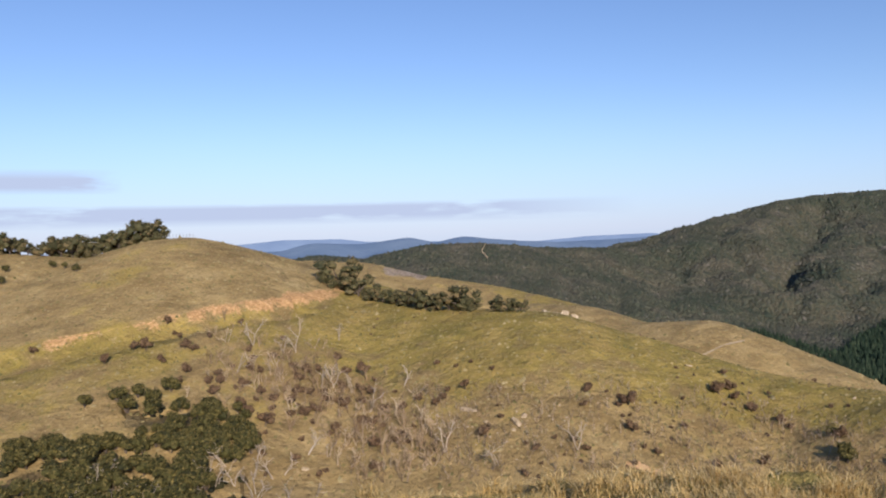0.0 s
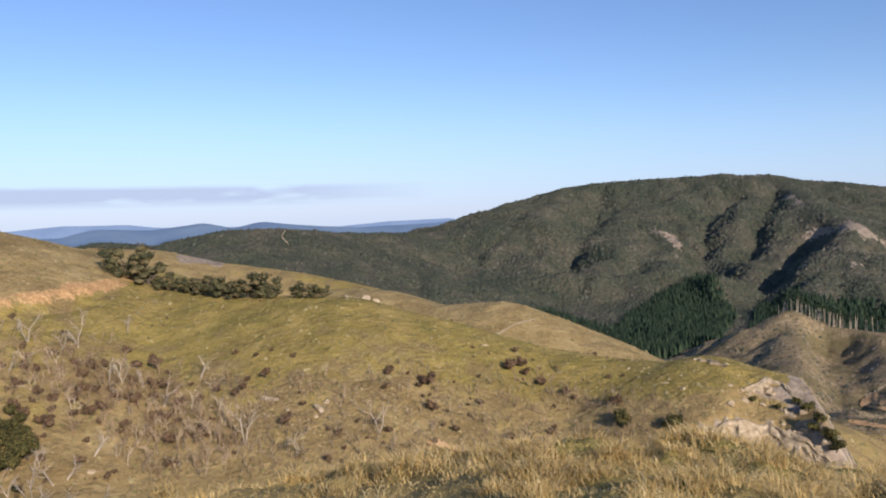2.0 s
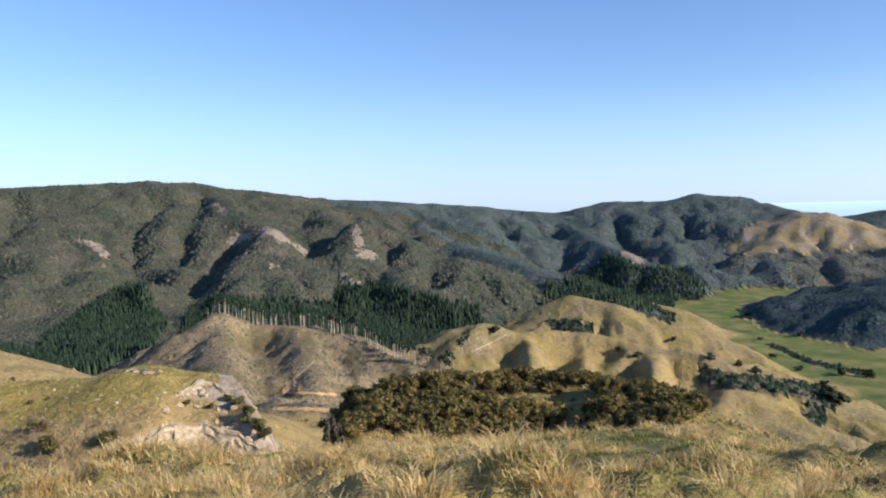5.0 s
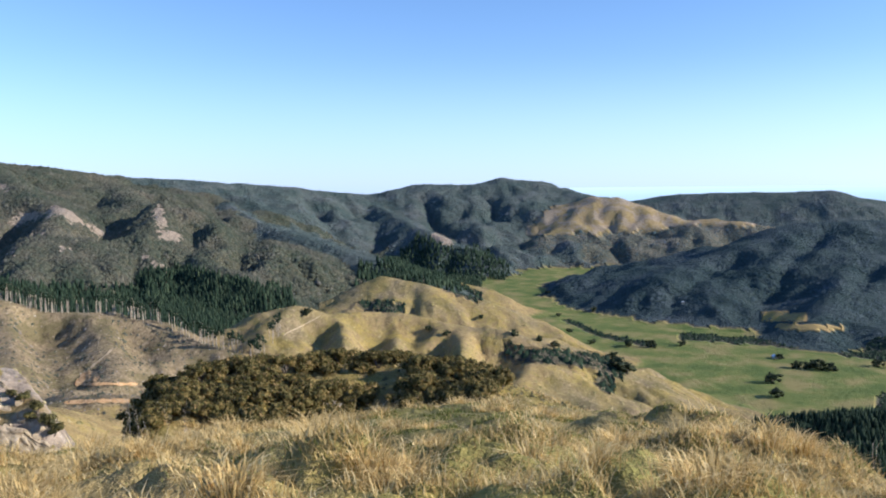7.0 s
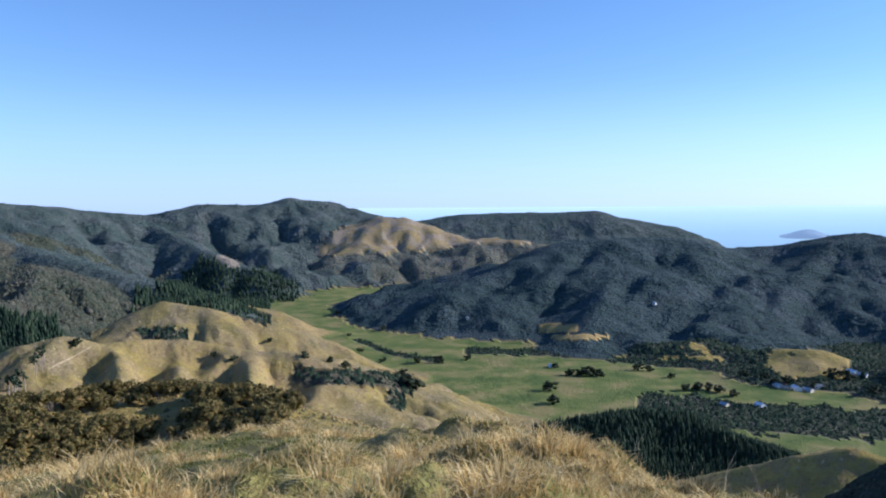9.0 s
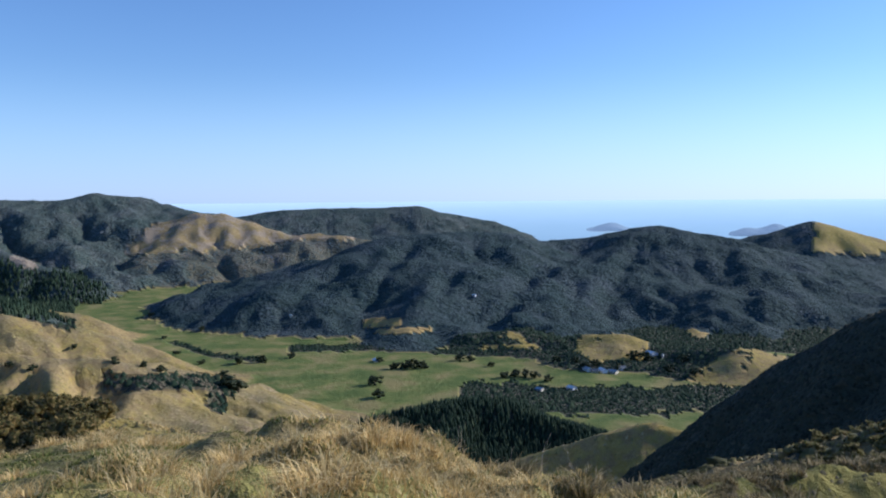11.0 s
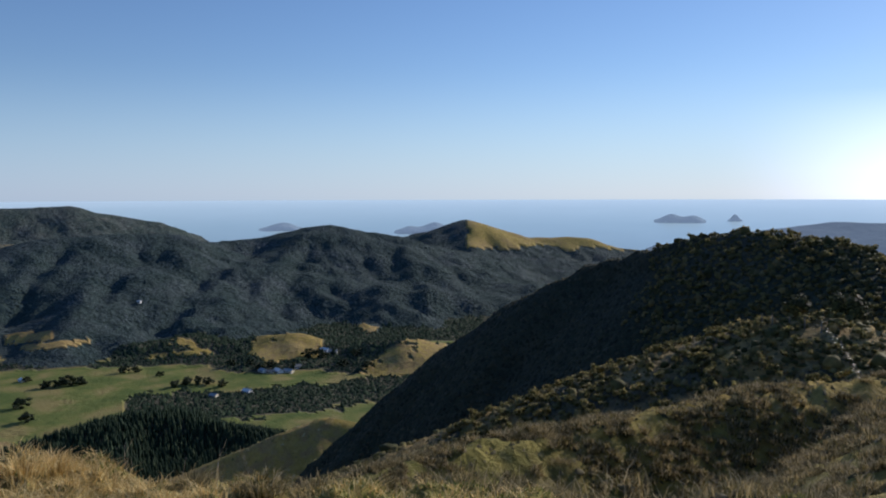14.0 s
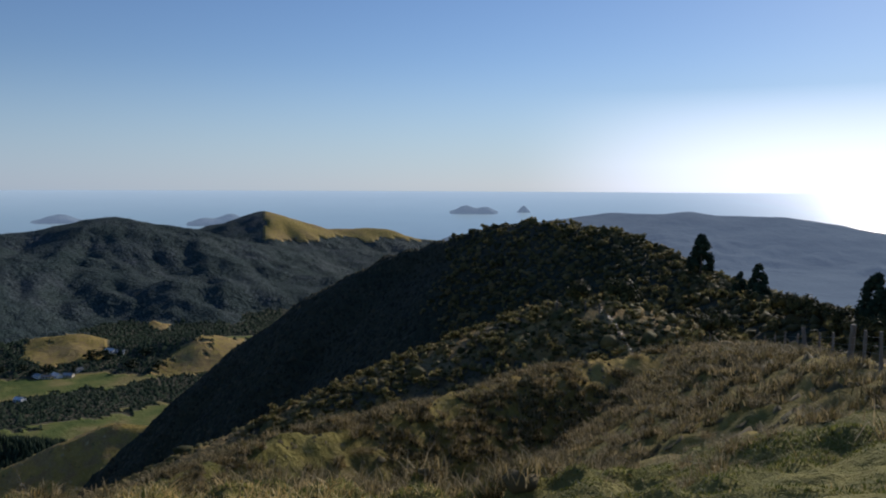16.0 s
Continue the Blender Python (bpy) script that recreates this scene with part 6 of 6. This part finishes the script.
def cliff(name, line, height, label, seed, proud=0.35):
    """A low jointed rock face standing out of the slope along a line of (bearing, elevation) points of its top."""
    h = np.random.default_rng(seed)
    line = np.array(line)
    tops = np.array([on_slope(a, e, 85, 190)[0] for a, e in line])
    run = np.concatenate([[0], np.cumsum(np.hypot(*np.diff(tops[:, :2], axis=0).T))])
    n, m = int(run[-1] / 0.28), 15
    s = np.linspace(0, run[-1], n)
    T = np.stack([np.interp(s, run, tops[:, k]) for k in range(3)], -1)
    T[:, 2] += 0.4 * proud + 0.7 * fbm(s, 0 * s, 2.6, 3, seed)
    out = -T[:, :2] / np.hypot(T[:, 0], T[:, 1])[:, None]
    tall = height * np.sin(np.pi * np.clip(s / run[-1], 0.04, 0.96)) ** 0.5 * (1 + 0.25 * fbm(s, 3 + 0 * s, 4, 2, seed))
    block = h.uniform(-1, 1, (200, 200))
    P = []
    for k in range(m):
        v = max(k - 2, 0) / (m - 3)
        wide = 1.5 + 0.9 * block[k // 3, 7]
        joint = block[((s + 0.9 * fbm(s, 0.6 * k + 0 * s, 2.5, 2, seed)) / (1.4 * wide) + 3.1 * (k // 2)).astype(int) % 200, k // 2]
        push = 1.2 * proud + 0.34 * joint + 0.5 * fbm(s, 0.5 * k + 0 * s, 3.0, 4, seed + 2) + 0.8 * tall * v
        back = 1.6 if k == 0 else 0.5 if k == 1 else 0.0
        P.append(np.stack([T[:, 0] + out[:, 0] * (push - back), T[:, 1] + out[:, 1] * (push - back), T[:, 2] - (0.55 if k == 0 else 0.0) - tall * v], -1))
    P = np.array(P)
    i, j = np.meshgrid(np.arange(m - 1), np.arange(n - 1), indexing="ij")
    q = (i * n + j).ravel()
    me = mesh_from(name, P.reshape(-1, 3), np.stack([q, q + n, q + n + 1, q + 1], -1), False)
    me.materials.append(STONE.m)
    return tagged(new(name, me), label, "rock")


cliff("rock_bluff_face", [(31.3, -16.2), (32.3, -15.3), (33.9, -14.6), (36.4, -14.6), (38.8, -15.4), (40.2, -16.6)], 5.6, "cream jointed limestone bluff let into the grass slope", 5, 0.7)
cliff("rock_outcrop", [(34.9, -12.3), (36.1, -11.6), (37.2, -11.8), (38.2, -12.7)], 2.8, "pale limestone outcrop below the spur crest", 8)
cliff("rock_outcrop", [(31.9, -10.5), (32.8, -10.65), (33.8, -10.95)], 0.8, "small limestone ledge on the spur crest", 14)
for _ in range(60):
    q, r = on_slope(g.uniform(-2, 39), g.uniform(-16.5, -11), 60, 240)
    s = g.uniform(0.15, 0.5)
    boulder(q, (s, s, s * 0.6), "small pale stone lying in the grass")

# ---- fence ----
POST = Mat("weathered_post", 0.85, 0.2)
POST.color(POST.ramp(POST.noise(7, 4, 0.6, (1, 1, 0.15)), [(0.3, (0.13, 0.11, 0.09)), (0.7, (0.27, 0.24, 0.20))]))
WIRE = Mat("galvanised_wire", 0.45, 0.5)
WIRE.p.inputs["Metallic"].default_value = 0.8
WIRE.color(WIRE.ramp(WIRE.noise(3, 2), [(0.3, (0.22, 0.21, 0.20)), (0.7, (0.34, 0.33, 0.32))]))


def post_mesh(thick, tall):
    bm = bmesh.new()
    bmesh.ops.create_cone(bm, cap_ends=True, segments=8, radius1=thick, radius2=thick * 0.9, depth=tall)
    bmesh.ops.translate(bm, verts=bm.verts, vec=(0, 0, tall / 2 - 0.35))
    bmesh.ops.bevel(bm, geom=[e for e in bm.edges if e.is_boundary or abs(e.verts[0].co.z - e.verts[1].co.z) < 1e-4], offset=thick * 0.15, segments=1, affect="EDGES")
    me = bpy.data.meshes.new("post")
    bm.to_mesh(me)
    bm.free()
    me.materials.append(POST.m)
    return me


FENCE_LINE = [(140.4, 86), (141.0, 85), (142.0, 84), (143, 83), (144, 82), (145.2, 78), (146.4, 73), (147.2, 68), (148.5, 67), (150, 66), (151.5, 66), (152.8, 65), (153.6, 61), (154.3, 58), (155.1, 54), (155.7, 51.5), (156.3, 49), (157, 46.5), (157.6, 44), (158.4, 40), (159.2, 36), (160.2, 31), (161.0, 29), (162, 27), (164, 25), (167, 23)]
fence = thing("fence", "weathered wooden post and wire farm fence along the ridge", "fence")
SMALL, BIG = post_mesh(0.06, 1.55), post_mesh(0.11, 1.85)
tops = []
for k, (az, r) in enumerate(FENCE_LINE):
    ob = new("post", BIG if k in (18, 21) else SMALL)
    ob.parent = fence
    q = at(az, r)
    ob.matrix_basis = Matrix.Translation(q) @ Euler((g.normal() * 0.05, g.normal() * 0.05, g.uniform(0, 6))).to_matrix().to_4x4()
    tops.append(q)
for hgt in (0.25, 0.5, 0.75, 1.0):
    segs = [((*a[:2], a[2] + hgt), (*b[:2], b[2] + hgt), 0.006, 0.006) for a, b in zip(tops[:-1], tops[1:])]
    v, f = tubes(segs, 3)
    part("wire", mesh_from("wire", v, f), WIRE.m, fence, "sagging galvanised wire")
hill_fence = thing("hilltop_fence", "short row of grey fence posts on the hilltop", "fence")
for k in range(9):
    ob = new("post", SMALL)
    ob.parent = hill_fence
    ob.matrix_basis = Matrix.Translation(at(-19.2 + 0.22 * k, 239))
# ---- tracks and cuttings ----
CLAY = Mat("orange_clay", 0.95, 0.1)
CLAY.color(CLAY.ramp(CLAY.noise(0.4, 5, 0.7), [(0.3, (0.30, 0.18, 0.08)), (0.5, (0.55, 0.34, 0.15)), (0.7, (0.66, 0.47, 0.26))])).bump(CLAY.noise(0.8, 5, 0.7), 0.6, 0.4)
DUST = Mat("pale_track", 0.95, 0.1)
DUST.color(DUST.ramp(DUST.noise(0.4, 5, 0.7), [(0.3, (0.27, 0.205, 0.115)), (0.6, (0.47, 0.38, 0.24)), (0.75, (0.60, 0.50, 0.35))])).bump(DUST.noise(0.8, 5, 0.7), 0.6, 0.4)


def track(line, half, lo, hi, lift, material, label, ragged=0.35):
    """A strip of bare ground along a line of (bearing, elevation) points, lying on the slope."""
    line = np.array(line, float)
    run = np.concatenate([[0], np.cumsum(np.hypot(*np.diff(line, axis=0).T))])
    s = np.linspace(0, run[-1], max(int(run[-1] / 0.09), 8))
    a, e = np.interp(s, run, line[:, 0]), np.interp(s, run, line[:, 1])
    e = e + 0.35 * half * fbm(s, 0 * s, 0.8, 2, len(label))
    up = half * (1 + ragged * 2 * fbm(s, 5 + 0 * s, 0.35, 3, 2.0)) * np.clip(np.minimum(s, run[-1] - s) / 0.15, 0.2, 1)
    rows = [np.array([on_slope(x, y + k * u, lo, hi)[0] for x, y, u in zip(a, e, up)]) for k in (-1, 0, 1)]
    v = np.array(rows)
    v[:, :, 2] += lift
    n = len(s)
    i, j = np.meshgrid(np.arange(2), np.arange(n - 1), indexing="ij")
    q = (i * n + j).ravel()
    me = mesh_from("track", v.reshape(-1, 3), np.stack([q, q + 1, q + n + 1, q + n], -1))
    me.materials.append(material.m)
    return tagged(new("track", me), label, "track", kind="structure")


track([(17.6, -9.1), (18.6, -8.55), (19.4, -8.15), (20.7, -7.85)], 0.055, 200, 300, 0.12, DUST, "pale farm track climbing the tan hill")
track([(55.6, -10.7), (56.3, -10.35), (57.2, -10.0), (58.3, -9.4)], 0.045, 600, 850, 0.5, DUST, "pale farm track over the pasture crest")
track([(42.2, -12.4), (42.9, -11.9), (43.6, -11.4), (44.3, -10.8)], 0.07, 520, 820, 0.6, DUST, "logging track climbing the brown hillside")
track([(41.9, -12.9), (42.6, -12.4), (43.4, -12.6)], 0.28, 520, 820, 0.7, CLAY, "fresh orange cutting beside the logging track", 0.6)
track([(42.3, -12.95), (43.6, -13.05), (44.8, -13.2), (45.8, -13.3)], 0.085, 480, 820, 0.6, CLAY, "orange earth bench on the logged hill")
track([(41.2, -14.0), (42.6, -14.05), (44.2, -14.2), (45.6, -14.45), (46.8, -14.65)], 0.12, 420, 700, 0.5, CLAY, "orange earth bank along the valley road")
track([(12.6, -16.3), (13.6, -16.5), (14.6, -16.85), (16.0, -17.2)], 0.16, 60, 200, 0.15, CLAY, "small orange slip on the spur", 0.7)
track([(3.05, -0.95), (2.75, -1.55), (3.2, -2.05), (3.15, -2.6)], 0.06, 900, 1450, 1.5, DUST, "white slip track down the bush ridge")
# ---- farm buildings ----
WALLS = [Mat("weatherboard", 0.6, 0.4), Mat("cream_wall", 0.6, 0.4)]
for m, a, b in zip(WALLS, ((0.70, 0.70, 0.68), (0.58, 0.53, 0.42)), ((0.80, 0.80, 0.78), (0.68, 0.62, 0.50))):
    m.color(m.ramp(m.noise(1.5, 3), [(0.3, a), (0.7, b)]))
ROOFS = [Mat("grey_iron_roof", 0.4, 0.5), Mat("pale_iron_roof", 0.35, 0.5), Mat("dark_iron_roof", 0.45, 0.5)]
for m, a in zip(ROOFS, ((0.28, 0.30, 0.32), (0.62, 0.63, 0.64), (0.12, 0.13, 0.14))):
    m.color(m.ramp(m.noise(0.8, 3), [(0.3, a), (0.7, tuple(1.2 * v for v in a))]))
PANE = Mat("window_glass", 0.08, 0.6)
PANE.color((0.03, 0.04, 0.05))


def box_mesh(name, x0, y0, z0, x1, y1, z1, material):
    v = [(x, y, z) for x in (x0, x1) for y in (y0, y1) for z in (z0, z1)]
    f = [(0, 1, 3, 2), (4, 6, 7, 5), (0, 4, 5, 1), (2, 3, 7, 6), (0, 2, 6, 4), (1, 5, 7, 3)]
    me = mesh_from(name, v, f, False)
    me.materials.append(material)
    return me


def farmhouse(place, w, d, h, turn, wall, roof, label):
    ob = thing("farmhouse", label, "house", "valley houses", Matrix.Translation(place) @ Matrix.Rotation(radians(turn), 4, "Z"))
    part("wall", box_mesh("wall", -w / 2, -d / 2, -1.0, w / 2, d / 2, h, wall.m), None, ob)
    e, rise, t = 0.5, d * 0.28, 0.15
    prof = [(-d / 2 - e, h - 0.25), (0, h + rise), (d / 2 + e, h - 0.25), (d / 2 + e, h - 0.25 + t), (0, h + rise + t), (-d / 2 - e, h - 0.25 + t)]
    v = [(x, y, z) for x in (-w / 2 - e, w / 2 + e) for y, z in prof]
    quads = [(k, (k + 1) % 6, 6 + (k + 1) % 6, 6 + k) for k in range(6)] + [(0, 5, 4, 1), (1, 4, 3, 2), (6, 7, 10, 11), (7, 8, 9, 10)]
    me = mesh_from("roof", v, quads, False)
    part("roof", me, roof.m, ob)
    for x, tri in ((-w / 2, (0, 2, 1)), (w / 2, (0, 1, 2))):
        part("gable", mesh_from("gable", [(x, y, z) for y, z in ((-d / 2, h - 0.02), (d / 2, h - 0.02), (0, h + rise))], [tri], False), wall.m, ob)
    for k in range(3):
        x = -w / 2 + w * (k + 0.5) / 3
        nm = "door" if k == 1 else "window"
        for s in (-1, 1):
            y = s * (d / 2 + 0.03)
            part(nm, box_mesh(nm, x - 0.7, min(y, y - 0.06 * s), 0.1 if nm == "door" else 0.9, x + 0.7, max(y, y - 0.06 * s), 2.1, PANE.m), None, ob)
    return ob


for az, el, w, d, turn, wl, rf, label in (
        (90.1, -11.85, 9, 7, 20, 0, 1, "small white farm shed in the valley pasture"), (97.3, -7.35, 6, 5, 50, 0, 1, "white house among the bush on the hillside"),
        (104.3, -13.8, 11, 8, 30, 0, 1, "white farmhouse by the stream trees"), (105.4, -12.45, 14, 8, 15, 0, 0, "white farmhouse with a grey roof in the village"),
        (105.9, -12.55, 10, 7, 70, 1, 2, "cream house with a dark roof in the village"), (106.5, -12.5, 15, 9, 10, 0, 1, "long pale-roofed farm building in the village"),
        (107.2, -12.55, 13, 8, 40, 1, 0, "cream house with a grey iron roof in the village"), (107.8, -12.3, 10, 8, 100, 0, 2, "white cottage with a dark roof in the village"),
        (109.8, -11.2, 14, 9, 25, 0, 1, "white house below the cleared paddock"), (110.4, -11.3, 11, 8, 60, 0, 0, "white house beside tall poplars"),
        (102.0, -13.95, 9, 7, 45, 1, 0, "small cream shed near the pines"), (84.1, -8.5, 7, 5, 15, 1, 1, "pale house at the edge of the forest")):
    q, r = on_slope(az, el, 800, 2400)
    farmhouse(q, w, d, 2.7, turn, WALLS[wl], ROOFS[rf], label)

# ---- bare pines left along the edge of the logged hill ----
def bare_pine_forms(n, seed):
    out = []
    for k in range(n):
        g2 = np.random.default_rng(seed + k)
        segs = [((0, 0, -0.5), (0.1, 0, 8), 0.36, 0.28), ((0.1, 0, 8), (0.15, 0.1, 16), 0.28, 0.09)]
        for z in g2.uniform(9, 15.5, 9):
            a = g2.uniform(0, 6.28)
            segs.append(((0.1, 0.05, z), (1.6 * np.cos(a), 1.6 * np.sin(a), z + 0.5), 0.06, 0.02))
        tv, tf = tubes(segs, 4)
        trunk = mesh_from("trunk", tv, tf)
        trunk.materials.append(DEAD.m)
        c = np.stack([g2.normal(size=7) * 0.9, g2.normal(size=7) * 0.9, g2.uniform(11, 16.5, 7)], -1)
        v, f = leaf_cloud(g2, c, g2.uniform(0.8, 1.5, 7), 14, 0.5)
        crown = mesh_from("crown", v, f, False)
        crown.materials.append(PINE)
        out.append([("trunk", trunk), ("crown", crown)])
    return out


BAREPINE = Kind("bare_pine", "tall pale-trunked pine at the edge of the logging", "pine tree", "logging edge pines", bare_pine_forms(4, 400))
for _ in range(150):
    az = g.uniform(36.8, 55.5)
    r = np.interp(az, [36.5, 37.9, 40.3, 43.2, 46.1, 48.8, 51.5, 54, 56.4], [820, 800, 790, 780, 760, 730, 700, 690, 780]) + g.uniform(-4, 16)
    BAREPINE.set(at(az, r), g.uniform(0.8, 1.15), lean=0.03)
for _ in range(26):
    az = g.uniform(17.5, 26)
    BAREPINE.set(at(az, np.interp(az, [17.5, 26], [960, 900]) + g.uniform(0, 40)), g.uniform(0.8, 1.1), lean=0.03)

# ---- islands in the bay ----
def island(a0, a1, base_el, top_el, peaks, label):
    rs = np.linspace(3000, 4900, 400)
    r0 = float(np.interp(base_el, sea_el(rs), rs))
    half = r0 * radians(a1 - a0) / 2
    n = 41
    u, w = np.meshgrid(np.linspace(-1.05, 1.05, n), np.linspace(-1.05, 1.05, 17))
    prof = sum(hh * np.exp(-((u - c) / s) ** 2) for c, s, hh in peaks)
    hgt = r0 * (math.tan(radians(top_el)) - math.tan(radians(base_el)))
    shape = np.clip(1 - u ** 4, 0, 1) ** 0.5 * np.sqrt(np.clip(1 - w * w, 0, 1))
    z = hgt * prof * shape * (1 + 0.15 * fbm(u * 50 + a0, w * 50, 22, 3)) - 4
    mid = radians((a0 + a1) / 2)
    X, Y = u * half, w * half * 0.5
    x = (r0 + Y) * math.sin(mid) + X * math.cos(mid)
    y = (r0 + Y) * math.cos(mid) - X * math.sin(mid)
    rr = np.hypot(x, y)
    zz = EYE + rr * np.tan(np.radians(sea_el(rr))) + z
    ii, jj = np.meshgrid(np.arange(16), np.arange(n - 1), indexing="ij")
    q = (ii * n + jj).ravel()
    me = mesh_from("island", np.stack([x, y, zz], -1).reshape(-1, 3), np.stack([q, q + 1, q + n + 1, q + n], -1))
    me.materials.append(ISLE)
    tagged(new("island", me), label, "island", "islands in the bay")


island(104.6, 108.6, -2.5, -2.0, [(0.2, 0.6, 1.0)], "low hazy island behind the forested hill")
island(114.6, 119.6, -2.75, -2.05, [(-0.5, 0.35, 0.55), (0.3, 0.45, 1.0)], "hazy wooded island beside the pointed hill")
island(132.7, 136.8, -1.95, -1.45, [(-0.2, 0.4, 1.0), (0.55, 0.35, 0.85)], "small flat island far out at sea")
island(137.7, 139.2, -1.9, -1.42, [(0.1, 0.45, 1.0)], "tiny domed islet far out at sea")
